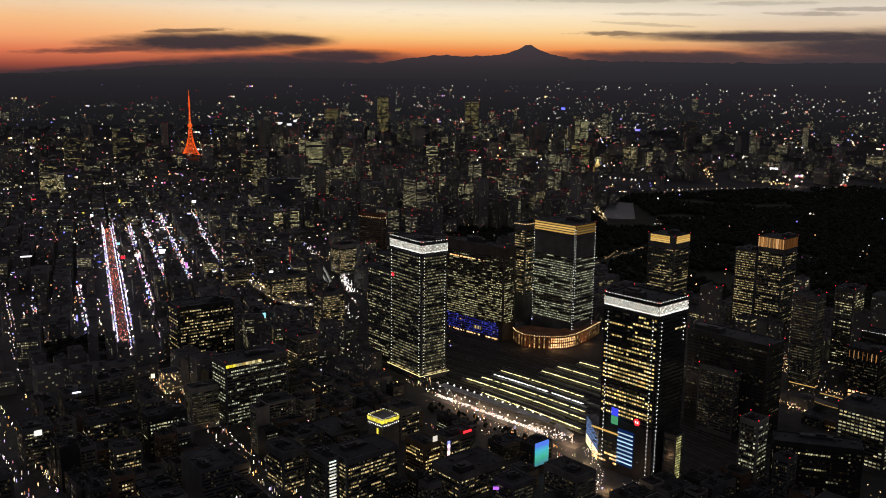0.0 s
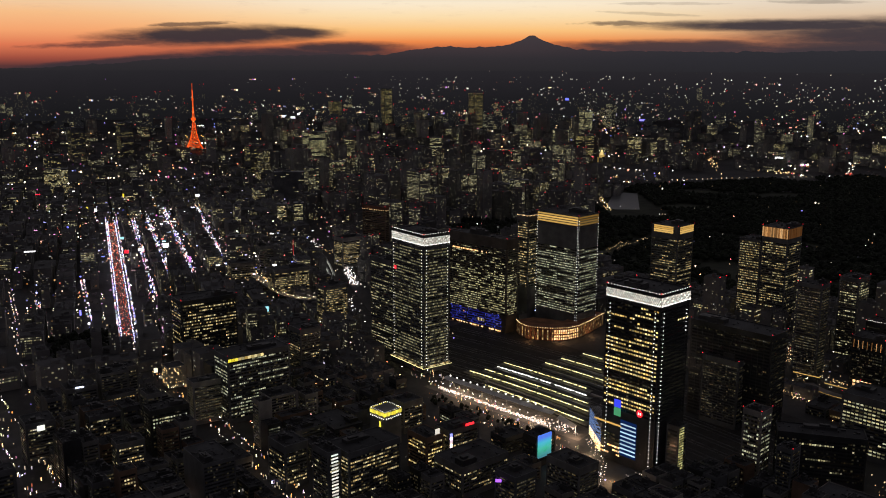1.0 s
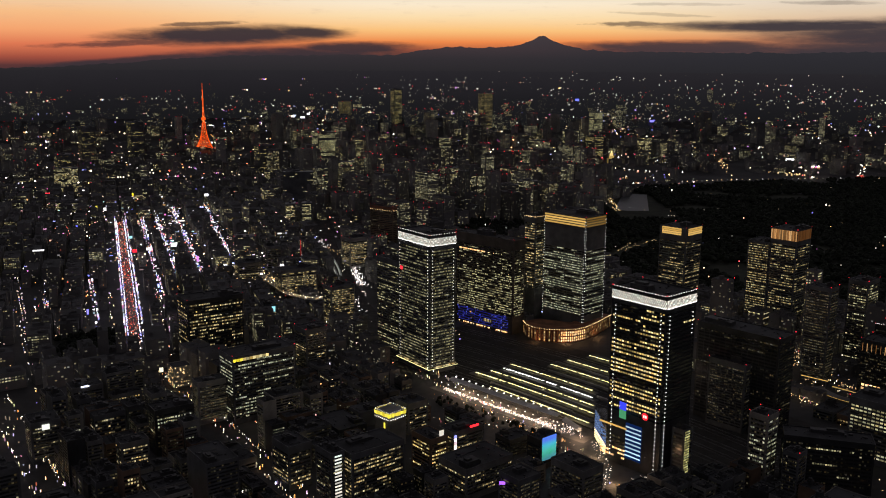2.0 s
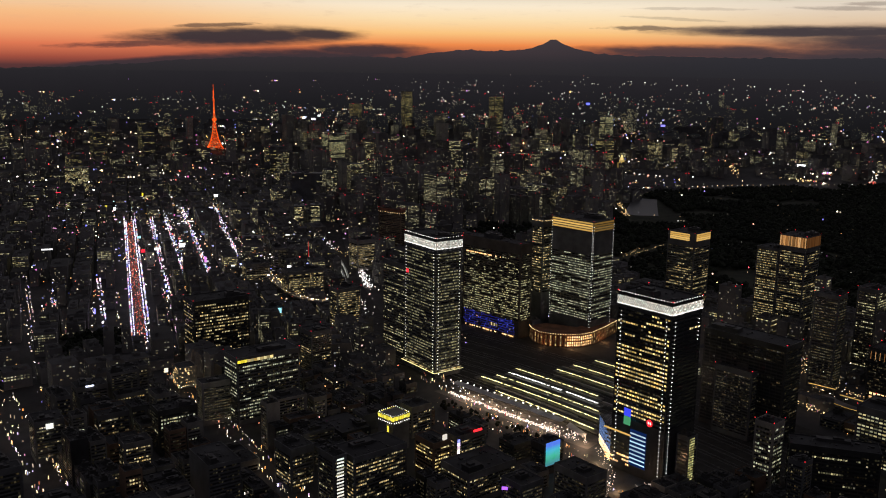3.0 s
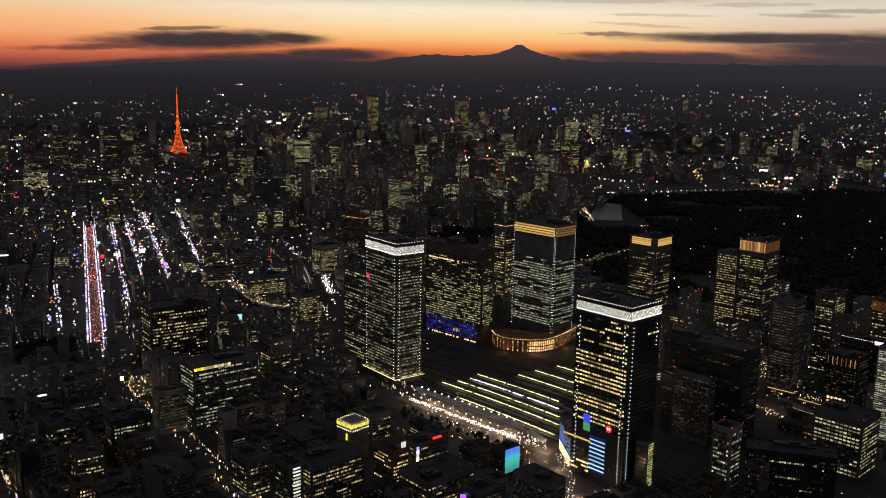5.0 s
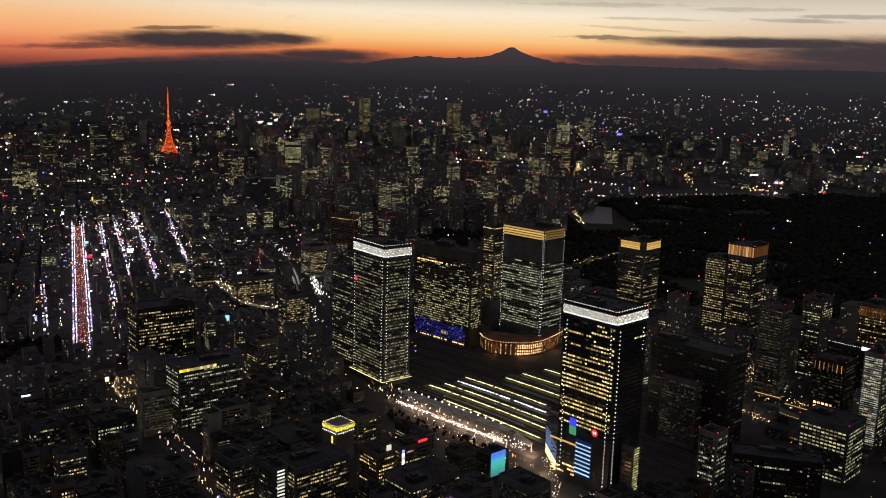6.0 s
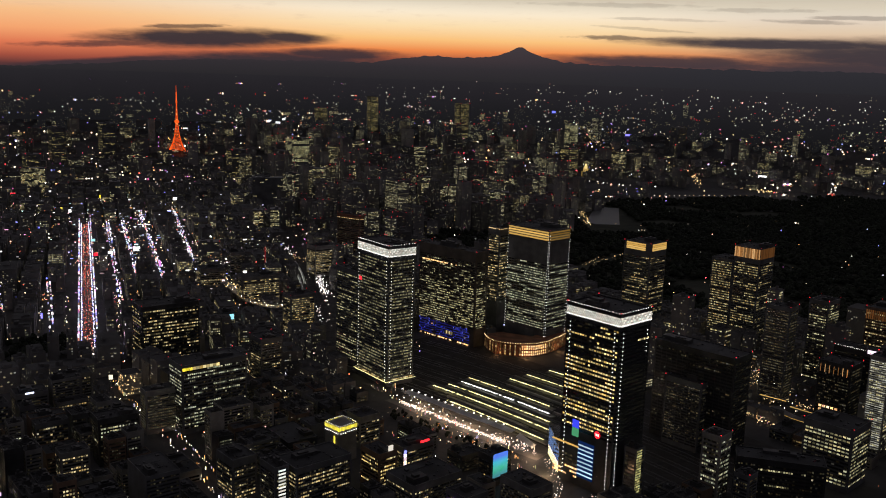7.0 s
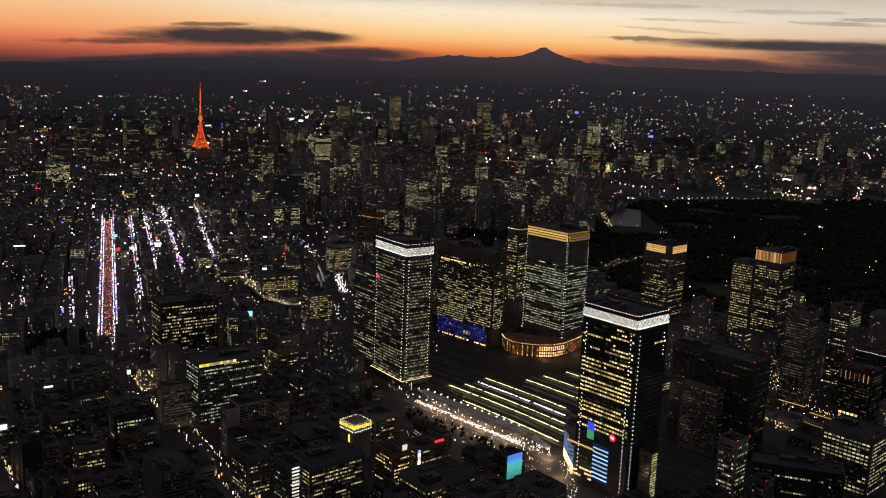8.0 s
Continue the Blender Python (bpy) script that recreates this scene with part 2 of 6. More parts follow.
M["platform"] = glow("platform_tube_light", even((1, .88, .36), (.98, .9, .45), (1, .84, .34)), 0.9, 2.6, lamp=True)
M["platform_white"] = glow("platform_white_light", even((1, .98, .9), (.98, 1, .95)), 1.4, 2.6, lamp=True)
# stands in for floodlight on the lattice tower's steel, decks and mast
M["tower_glow"] = glow("tower_floodlight_glow", even((1, .09, .01), (1, .13, .015), (1, .07, .01)), 0.5, 1.5)
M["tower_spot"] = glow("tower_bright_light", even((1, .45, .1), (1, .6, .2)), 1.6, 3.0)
M["streetlight"] = glow("bright_street_lantern", even((1, .78, .5), (1, .88, .68), (1, .7, .4)), 22, 46, lamp=True)
M["treelight"] = glow("bright_tree_lights", even((.4, .4, 1), (.9, .88, 1), (1, .95, .96), (.2, .18, 1), (1, .94, .9)), 1.2, 4.0, lamp=True)

# distance haze on the ridges is put into emission, by height and bearing
ridge_mat = bpy.data.materials.new("ridge_haze_glow")
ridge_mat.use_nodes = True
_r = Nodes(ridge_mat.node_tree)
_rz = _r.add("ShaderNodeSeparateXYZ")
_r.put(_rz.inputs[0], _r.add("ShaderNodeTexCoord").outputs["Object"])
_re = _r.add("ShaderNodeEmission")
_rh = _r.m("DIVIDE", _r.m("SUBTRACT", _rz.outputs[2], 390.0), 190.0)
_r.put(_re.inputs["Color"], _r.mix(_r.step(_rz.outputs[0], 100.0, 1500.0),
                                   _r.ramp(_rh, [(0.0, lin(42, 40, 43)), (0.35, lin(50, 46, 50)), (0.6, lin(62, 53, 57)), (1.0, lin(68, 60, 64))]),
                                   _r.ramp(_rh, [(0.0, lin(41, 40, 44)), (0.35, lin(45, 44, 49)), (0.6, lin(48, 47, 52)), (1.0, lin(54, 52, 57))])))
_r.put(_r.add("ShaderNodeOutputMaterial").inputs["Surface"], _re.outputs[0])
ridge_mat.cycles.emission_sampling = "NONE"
M["haze_glow_hill"] = ridge_mat

# the plain past some seven kilometres: dim, even distance haze put into emission
far_plain = bpy.data.materials.new("far_haze_glow")
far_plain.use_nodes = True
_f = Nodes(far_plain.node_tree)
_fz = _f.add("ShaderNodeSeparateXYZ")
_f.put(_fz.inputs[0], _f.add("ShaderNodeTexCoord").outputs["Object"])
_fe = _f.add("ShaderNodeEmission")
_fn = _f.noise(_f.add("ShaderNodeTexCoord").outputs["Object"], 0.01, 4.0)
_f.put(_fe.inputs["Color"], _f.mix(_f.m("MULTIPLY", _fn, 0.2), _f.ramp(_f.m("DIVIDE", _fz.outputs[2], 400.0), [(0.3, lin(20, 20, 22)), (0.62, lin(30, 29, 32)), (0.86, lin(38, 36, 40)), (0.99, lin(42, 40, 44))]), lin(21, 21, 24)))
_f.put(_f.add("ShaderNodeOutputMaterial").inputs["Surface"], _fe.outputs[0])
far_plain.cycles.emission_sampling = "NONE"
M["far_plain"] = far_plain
M["win_low"] = glow("lit_window_low", COOL, 0.02, 0.42, power=1.9)
M["band_white"] = glow("white_band_window", even((.95, .93, .8), (1, .95, .78), (.9, .93, .88), (1, .9, .66)), 0.05, 0.5, power=1.6)
M["magenta_white"] = glow("pinkish_sign_light", even((1, .8, 1), (1, .9, 1)), 1.4, 2.0)
M["entrance"] = glow("entrance_light", even((1, .8, .66), (1, .92, .86), (1, .7, .5), (1, .86, .8), (1, .62, .4)), 0.6, 2.6, power=1.5)
M["win_pale"] = glow("lit_window_pale", even((.98, .90, .5), (.91, .90, .54), (1, .84, .4), (.94, .93, .68), (1, .77, .34)), 0.03, 0.66, power=1.9)
M["win_haze"] = glow("lit_window_hazy", even((1, .8, .45), (.92, .92, .66), (1, .86, .5), (.84, .9, .8), (1, .72, .36)), 0.015, 0.28, power=1.8)
M["streetmix"] = glow("street_life_light", even((1, .72, .36), (1, .9, .7), (1, .5, .18), (1, .96, .9), (1, .62, .28), (1, .12, .08), (.5, .55, 1), (1, .8, .5), (.9, 1, .5), (1, .36, .08), (1, .5, .14)), 0.4, 2.8, power=1.6)
M["taxi"] = glow("traffic_light_trail", even((1, .06, .04), (1, .9, .75), (1, .08, .04), (1, .06, .05), (1, .55, .25), (1, .04, .04), (1, .14, .05)), 0.5, 3.0, power=1.6)
M["win_office"] = glow("lit_window_office", even((.98, .87, .44), (.92, .89, .5), (1, .8, .36), (.95, .86, .48), (.88, .89, .58)), 0.05, 0.7, power=1.5)
M["win_block"] = glow("lit_window_pale_office", PALE, 0.06, 0.95, power=1.7)
M["win_stair"] = glow("lit_stair_window", even((.9, .9, .36), (1, .85, .3), (.8, .85, .4)), 0.15, 0.75, power=1.3)
M["win_olive"] = glow("lit_window_olive", even((1, .74, .3), (.98, .84, .42), (1, .66, .24), (.94, .88, .5), (1, .6, .2)), 0.03, 0.62, power=1.7)
M["win_tower"] = glow("lit_window_far_tower", even((1, .78, .28), (.95, .86, .4), (1, .72, .22), (.9, .86, .42)), 0.06, 0.6, power=1.5)
M["win_glare"] = glow("lit_window_bright_tower", even((1, .88, .44), (.92, .94, .52), (1, .82, .38)), 0.15, 0.8, power=1.3)
M["win_white"] = glow("lit_window_white_office", even((.94, .95, .62), (.85, .95, .64), (1, .92, .54), (.9, .96, .76)), 0.05, 0.68, power=1.6)
M["blueink"] = glow("blue_edge_light", even((.12, .14, 1), (.3, .32, 1), (.2, .16, 1)), 0.6, 2.0)
M["cyan"] = glow("cyan_screen_light", even((.35, .85, 1), (.5, .95, 1)), 0.7, 1.2)
M["sidelight"] = glow("side_street_light", even((1, .72, .36), (1, .9, .7), (.3, .34, 1), (1, .96, .9), (1, .62, .28), (.7, .74, 1), (1, .5, .18), (.2, .22, 1)), 0.3, 2.4, power=1.5)
M["train_glow"] = glow("train_window_light", even((1, .95, .8), (.95, 1, .9)), 0.5, 0.9)
M["arcade"] = glow("white_arcade_light", even((1, .97, .95), (1, .9, .95), (1, .8, .6), (.95, .95, 1), (1, .97, .9), (1, .6, .5)), 0.6, 3.0, power=1.4)
M["magenta"] = glow("magenta_sign_light", even((1, .25, .85), (.8, .3, 1)), 0.6, 1.4)
M["dimdot"] = glow("dim_distant_light", even((1, .96, .86), (1, .9, .62), (1, .94, .8), (.95, 1, .9), (1, .8, .5), (1, .97, .92), (1, .35, .25)), 0.03, 1.5, power=2.4)

water = bpy.data.materials.new("moat_water")
water.use_nodes = True
_w = Nodes(water.node_tree)
_b = _w.add("ShaderNodeBsdfPrincipled")
_b.inputs["Base Color"].default_value = (0.11, 0.12, 0.13, 1)
_b.inputs["Roughness"].default_value = 0.34
_b.inputs["Specular IOR Level"].default_value = 1.0
_bn = _w.add("ShaderNodeBump")
_bn.inputs["Strength"].default_value = 0.03
_w.put(_bn.inputs["Height"], _w.noise(_w.add("ShaderNodeTexCoord").outputs["Object"], 0.12, 4.0))
_w.put(_b.inputs["Normal"], _bn.outputs[0])
_w.put(_w.add("ShaderNodeOutputMaterial").inputs["Surface"], _b.outputs[0])
M["water"] = water


# ---- geometry helpers ----
class Geo:
    """Faces gathered into one mesh."""

    def __init__(self):
        self.v, self.f = [], []

    def quad(self, a, b, c, d):
        i = len(self.v)
        self.v += [a, b, c, d]
        self.f.append((i, i + 1, i + 2, i + 3))

    def box(self, x0, y0, z0, x1, y1, z1):
        i = len(self.v)
        self.v += [(x0, y0, z0), (x1, y0, z0), (x1, y1, z0), (x0, y1, z0), (x0, y0, z1), (x1, y0, z1), (x1, y1, z1), (x0, y1, z1)]
        self.f += [tuple(i + k for k in q) for q in ((3, 2, 1, 0), (4, 5, 6, 7), (0, 1, 5, 4), (1, 2, 6, 5), (2, 3, 7, 6), (3, 0, 4, 7))]

    def ball(self, x, y, z, r):
        """A small lamp: eight faces."""
        i = len(self.v)
        self.v += [(x - r, y, z), (x, y - r, z), (x + r, y, z), (x, y + r, z), (x, y, z - r), (x, y, z + r)]
        self.f += [tuple(i + k for k in q) for q in ((0, 1, 5), (1, 2, 5), (2, 3, 5), (3, 0, 5), (1, 0, 4), (2, 1, 4), (3, 2, 4), (0, 3, 4))]

    def prism(self, ring, z0, z1, lid=True):
        """An upright wall round a ring of points (anticlockwise), with a lid."""
        i, k = len(self.v), len(ring)
        self.v += [(x, y, z0) for x, y in ring] + [(x, y, z1) for x, y in ring]
        self.f += [(i + a, i + (a + 1) % k, i + k + (a + 1) % k, i + k + a) for a in range(k)]
        if lid:
            self.f.append(tuple(i + k + a for a in range(k)))

    def beam(self, a, b, w):
        """A square bar from a to b."""
        a, b = Vector(a), Vector(b)
        d = (b - a).normalized()
        s = d.cross(Vector((0, 0, 1)))
        s = (s if s.length > 1e-3 else Vector((1, 0, 0))).normalized() * w / 2
        t = d.cross(s).normalized() * w / 2
        i = len(self.v)
        self.v += [tuple(p + q) for p in (a, b) for q in (s + t, s - t, -s - t, -s + t)]
        self.f += [tuple(i + k for k in q) for q in ((0, 1, 5, 4), (1, 2, 6, 5), (2, 3, 7, 6), (3, 0, 4, 7), (3, 2, 1, 0), (4, 5, 6, 7))]

    def pane(self, o, d, nrm, s0, s1, z0, z1, out):
        """An upright pane on a facade that starts at o and runs along d, out metres proud of it."""
        ax, ay = o[0] + d[0] * s0 + nrm[0] * out, o[1] + d[1] * s0 + nrm[1] * out
        bx, by = o[0] + d[0] * s1 + nrm[0] * out, o[1] + d[1] * s1 + nrm[1] * out
        self.quad((ax, ay, z0), (bx, by, z0), (bx, by, z1), (ax, ay, z1))

    def slab(self, o, d, nrm, s0, s1, z0, z1, deep):
        """A panel with thickness that stands deep metres out from a facade."""
        p = [(o[0] + d[0] * s + nrm[0] * q, o[1] + d[1] * s + nrm[1] * q) for s, q in ((s0, 0), (s1, 0), (s1, deep), (s0, deep))]
        i = len(self.v)
        self.v += [(x, y, z0) for x, y in p] + [(x, y, z1) for x, y in p]
        self.f += [tuple(i + k for k in q) for q in ((2, 3, 7, 6), (1, 2, 6, 5), (3, 0, 4, 7), (4, 5, 6, 7), (0, 3, 2, 1))]

    def mesh(self, name, mat):
        me = bpy.data.meshes.new(name)
        me.from_pydata(self.v, [], self.f)
        me.materials.append(mat)
        return me


def part(name, geo, mat, parent=None, label="", kind=""):
    """One mesh object, under its thing where it has one."""
    ob = new(name, geo.mesh(name, mat))
    if parent is not None:
        ob.parent = parent
    return tagged(ob, label=label, kind=kind)


def thing(name, geo, mat, m, label, category, group="", kind=""):
    ob = new(name, geo.mesh(name, mat))
    ob.matrix_basis = m
    return tagged(ob, label, category, group, kind)


def nearer(distance):
    """Beyond 3.4 km the plain is drawn in towards the eye, everything along its own line of sight, so that 40 km end at 4.9 km."""
    return 1.0 if distance <= 3400 else (3400 + 1500 * (1 - math.exp(-(distance - 3400) / 1500))) / distance


def settle(x, y, z=0.0):
    """The place, as built, of a true place on or over the plain, and the scale there."""
    k = nearer(math.hypot(x - HORIZON_EYE.x, y - HORIZON_EYE.y))
    return HORIZON_EYE + (Vector((x, y, z)) - HORIZON_EYE) * k, k


def at(x, y, turn=0.0):
    """The pose of a thing that stands on the plain."""
    p, k = settle(x, y)
    return Matrix.Translation(p) @ Matrix.Rotation(radians(turn), 4, "Z") @ Matrix.Scale(k, 4)


FACES = lambda lu, lv: {  # start, direction, outward normal and length of the four sides; x runs along the right side, y along the left
    "left": ((0, lu), (0, -1), (-1, 0), lu), "right": ((0, 0), (1, 0), (0, -1), lv),
    "back": ((lv, 0), (0, 1), (1, 0), lu), "rear": ((lv, lu), (-1, 0), (0, 1), lv)}


def lit_runs(rng, count, share, run=3.0):
    """Which of a floor's bays are lit: lit and dark stretches of about run bays."""
    out, on = [], rng.random() < share
    for _ in range(count):
        if rng.random() < 1 / run:
            on = rng.random() < share
        out.append(on)
    return out


# ---- the plain, out to the horizon ----
def build_ground():
    inner, outer = Geo(), Geo()
    radii = [0, 300, 600, 900, 1200, 1600, 2000, 2500, 3000, 3400, 3700, 4000, 4400, 4900, 5500, 6300, 7500, 9000, 11500, 15000, 21000, 30000, 40500]
    around = 120
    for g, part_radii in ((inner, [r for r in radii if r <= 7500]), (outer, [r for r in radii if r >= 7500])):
        for r in part_radii:
            for a in range(around):
                t = 2 * math.pi * a / around
                g.v.append(tuple(settle(HORIZON_EYE.x + r * math.sin(t), HORIZON_EYE.y + r * math.cos(t))[0]))
        for i in range(len(part_radii) - 1):
            for a in range(around):
                b = (a + 1) % around
                g.f.append((i * around + a, (i + 1) * around + a, (i + 1) * around + b, i * around + b))
    tagged(part("ground", inner, M["ground"]), "dark city ground reaching into the distance", "ground", kind="structure")
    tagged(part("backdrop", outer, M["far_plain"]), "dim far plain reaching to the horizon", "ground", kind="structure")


build_ground()


# ---- far ridges and the snow-capped cone behind the plain ----
def build_ridge():
    g = Geo()
    radius, steps = 4926.0, 900

    def crest(a):
        """Height of the crest, in hundredths of a radian above the level, at a bearing a in the same unit."""
        c = -1.05 + 1.6 / (1 + math.exp(-(a + 32) / 5.0)) + 0.78 / (1 + math.exp(-(a + 4.3) / 0.9))
        c += 0.2 * math.exp(-((a - 9) / 4.0) ** 2) - 0.38 / (1 + math.exp(-(a - 14.0) / 1.9))
        off = abs(a - 8.9)
        c += 0.14 * noise.noise(Vector((a * 0.4, 1.7, 0)))
        c += min(1.0, 0.1 + off / 4) * (0.13 * noise.noise(Vector((a * 1.3, 5.1, 0))) + 0.05 * noise.noise(Vector((a * 3.7, 2.2, 0))))
        cone = 1.08 * math.exp(-max(0.0, off - 0.28) / 1.4) * (1.0 if off > 0.28 else 0.985)
        cone = cone if off < 4 else cone * max(0.0, 1 - (off - 4) / 4)
        c = c + cone
        return c

    for i in range(steps + 1):
        a = -62 + 124 * i / steps
        t = a / 100
        sx, sy = math.sin(t), math.cos(t)
        top = HORIZON_EYE.z + radius * math.tan(crest(a) / 100)
        for r, z in ((radius - 12, HORIZON_EYE.z - 62), (radius, top), (radius + 25, HORIZON_EYE.z - 62)):
            g.v.append((HORIZON_EYE.x + r * sx, HORIZON_EYE.y + r * sy, z))
    for i in range(steps):
        for k in range(2):
            j = i * 3 + k
            g.f.append((j, j + 3, j + 4, j + 1))
    tagged(part("backdrop", g, M["haze_glow_hill"]), "hazy grey mountain ridges with one tall cone", "mountains", kind="structure")


build_ridge()


# ---- towers round the station ----
def red_lights(parent, lv, lu, h, r=0.8, spots=((0, 0), (1, 0), (0, 1), (1, 1))):
    for sx, sy in spots:
        g, post = Geo(), Geo()
        g.ball(sx * lv, sy * lu, h + r + 0.8, r)
        post.box(sx * lv - 0.15, sy * lu - 0.15, h - 0.1, sx * lv + 0.15, sy * lu + 0.15, h + 1.0)
        part("lamp", g, M["red"], part("obstruction_light", post, M["plant"], parent), "glowing red lamp")


BOXES = {}


def unit_box(mat):
    """One shared bevelled box, a metre each way, for plant and panes."""
    if mat not in BOXES:
        g = Geo()
        g.box(0, 0, 0, 1, 1, 1)
        BOXES[mat] = g.mesh("box", M[mat])
    return BOXES[mat]


def piece(name, mat, parent, m):
    ob = new(name, unit_box(mat))
    ob.parent = parent
    ob.matrix_basis = m
    return ob


def rooftop(parent, rng, lv, lu, h, count, mat="plant"):
    """Plant room and cooling units on a roof."""
    w, d = lv * rng.uniform(0.2, 0.42), lu * rng.uniform(0.2, 0.42)
    x, y = rng.uniform(2, max(2.1, lv - w - 2)), rng.uniform(2, max(2.1, lu - d - 2))
    g = Geo()
    t = rng.uniform(3, 6)
    g.box(x, y, h, x + w, y + d, h + t)
    g.box(x - 0.2, y - 0.2, h + t, x + w + 0.2, y + d + 0.2, h + t + 0.35)
    g.box(x + w * 0.15, y + d * 0.2, h + t + 0.35, x + w * rng.uniform(0.45, 0.8), y + d * rng.uniform(0.5, 0.9), h + t + rng.uniform(1.2, 3.0))
    g.box(x + w, y + d * 0.1, h, x + w + lv * rng.uniform(0.05, 0.15), y + d * rng.uniform(0.4, 0.9), h + t * rng.uniform(0.4, 0.8))
    part("plant_room", g, M[mat], parent)
    small = Geo()
    for _ in range(14):
        s, a = rng.uniform(0.5, 1.6), rng.uniform(0.5, 2.6)
        px, py = rng.uniform(1.0, max(1.1, lv - s - 1.0)), rng.uniform(1.0, max(1.1, lu - a - 1.0))
        small.box(px, py, h, px + s, py + a, h + rng.uniform(0.5, 1.6))
    for _ in range(3):
        px, py = rng.uniform(1.0, lv * 0.5), rng.uniform(1.0, max(1.1, lu - 1.5))
        small.box(px, py, h + 0.2, px + lv * rng.uniform(0.2, 0.4), py + 0.35, h + 0.55)
    mx, my = rng.uniform(x, x + w), rng.uniform(y, y + d)
    small.beam((mx, my, h + t), (mx, my, h + t + rng.uniform(3, 7)), 0.25)
    part("roof_clutter", small, M[mat], parent, "ducts, pipes and small roof plant", "stuff")
    for _ in range(count):
        s = rng.uniform(1.4, 3.4)
        px, py = rng.uniform(1.5, max(1.6, lv - s - 1.5)), rng.uniform(1.5, max(1.6, lu - s - 1.5))
        piece("cooling_unit", mat, parent, Matrix.Translation((px, py, h)) @ Matrix.Diagonal((s, s * rng.uniform(0.6, 1.5), rng.uniform(1.2, 2.6), 1)))


def shell(lv, lu, z0, z1, lip=1.1, wall=0.5):
    """Walls with a parapet round a sunk roof."""
    g = Geo()
    g.prism([(0, 0), (lv, 0), (lv, lu), (0, lu)], z0, z1, lid=False)
    i = len(g.v)
    for q, z in ((0, z1), (wall, z1), (wall, z1 - lip)):
        g.v += [(q, q, z), (lv - q, q, z), (lv - q, lu - q, z), (q, lu - q, z)]
    for k in range(2):
        for a in range(4):
            b = (a + 1) % 4
            g.f.append((i + 4 * k + a, i + 4 * k + b, i + 4 * k + 4 + b, i + 4 * k + 4 + a))
    return g


def roof_slab(parent, lv, lu, z, mat="roof", q=0.5):
    g = Geo()
    g.box(q, q, z - 0.4, lv - q, lu - q, z)
    part("roof", g, M[mat], parent)


def glaze(parent, rng, lv, lu, z0, z1, floor=4.2, bay=3.2, share=0.5, mat="win_warm", sides=None, single=0, margin=2.0,
          pane_h=0.44, pane_w=0.74, run=4.0, plan=None):
    """Dark glass ribbons with the lit panes on them, floor by floor. plan(side, level): share of lit bays there.
    single: how many panes, of the two sides towards the station square first, are parts of their own."""
    ribbon, loose, faint = Geo(), Geo(), Geo()
    for side, (o, d, nrm, length) in FACES(lu, lv).items():
        if sides and side not in sides:
            continue
        count = max(1, int((length - 2 * margin) / bay))
        step = (length - 2 * margin) / count
        levels = int((z1 - z0) / floor)
        for k in range(levels):
            zb = z0 + k * floor + floor * (1 - pane_h) * 0.55
            ribbon.slab(o, d, nrm, margin, length - margin, zb - 0.15, zb + floor * pane_h + 0.15, 0.06)
            p = plan(side, k / max(1, levels - 1)) if plan else share * rng.choice((0.25, 0.7, 1.0, 1.3, 1.6))
            for b, on in enumerate(lit_runs(rng, count, min(0.97, p), run)):
                s = margin + b * step + step * (1 - pane_w) / 2
                if not on:
                    if p > 0.06 and rng.random() < 0.36:
                        faint.pane(o, d, nrm, s, s + step * pane_w, zb, zb + floor * pane_h, 0.12)
                    continue
                if single > 0:
                    single -= 1
                    turn = Matrix(((d[0], nrm[0], 0, o[0] + d[0] * s), (d[1], nrm[1], 0, o[1] + d[1] * s), (0, 0, 1, zb), (0, 0, 0, 1)))
                    piece("window", mat, parent, turn @ Matrix.Diagonal((step * pane_w, 0.14, floor * pane_h, 1)))
                else:
                    loose.pane(o, d, nrm, s, s + step * pane_w, zb, zb + floor * pane_h, 0.12)
        if single or count < 40 and lu * lv > 2500:
            for b in range(0, count + 1, 3):
                s = margin + b * step
                fin = Geo()
                fin.slab(o, d, nrm, s - 0.16, s + 0.16, z0, z1, 0.32)
                part("mullion", fin, parent.data.materials[0], parent)
    part("glazing", ribbon, M["glass"], parent, kind="stuff")
    if loose.f:
        part("window_field", loose, M[mat], parent, kind="stuff")
    if faint.f:
        part("faint_window_field", faint, M["win_faint"], parent, kind="stuff")


def tower(name, label, corner, lu, lv, h, u, wall, seed, group="", floor=4.2, bay=3.2, share=0.5, win="win_warm", z0=12.0, top=6.0,
          single=0, run=4.0, plan=None, reds=True, plant=4, margin=2.0):
    """An office tower: body with parapet, roof, ribbons of glass, lit windows, plant and obstruction lights."""
    rng = random.Random(seed)
    ob = thing(name, shell(lv, lu, 0, h), M[wall], at(*corner, u - 90), label, "building", group)
    roof_slab(ob, lv, lu, h - 1.1)
    glaze(ob, rng, lv, lu, z0, h - top, floor, bay, share, win, single=single, run=run, plan=plan, margin=margin)
    if plant:
        rooftop(ob, rng, lv, lu, h - 1.1, plant)
    if reds:
        red_lights(ob, lv, lu, h)
    return ob


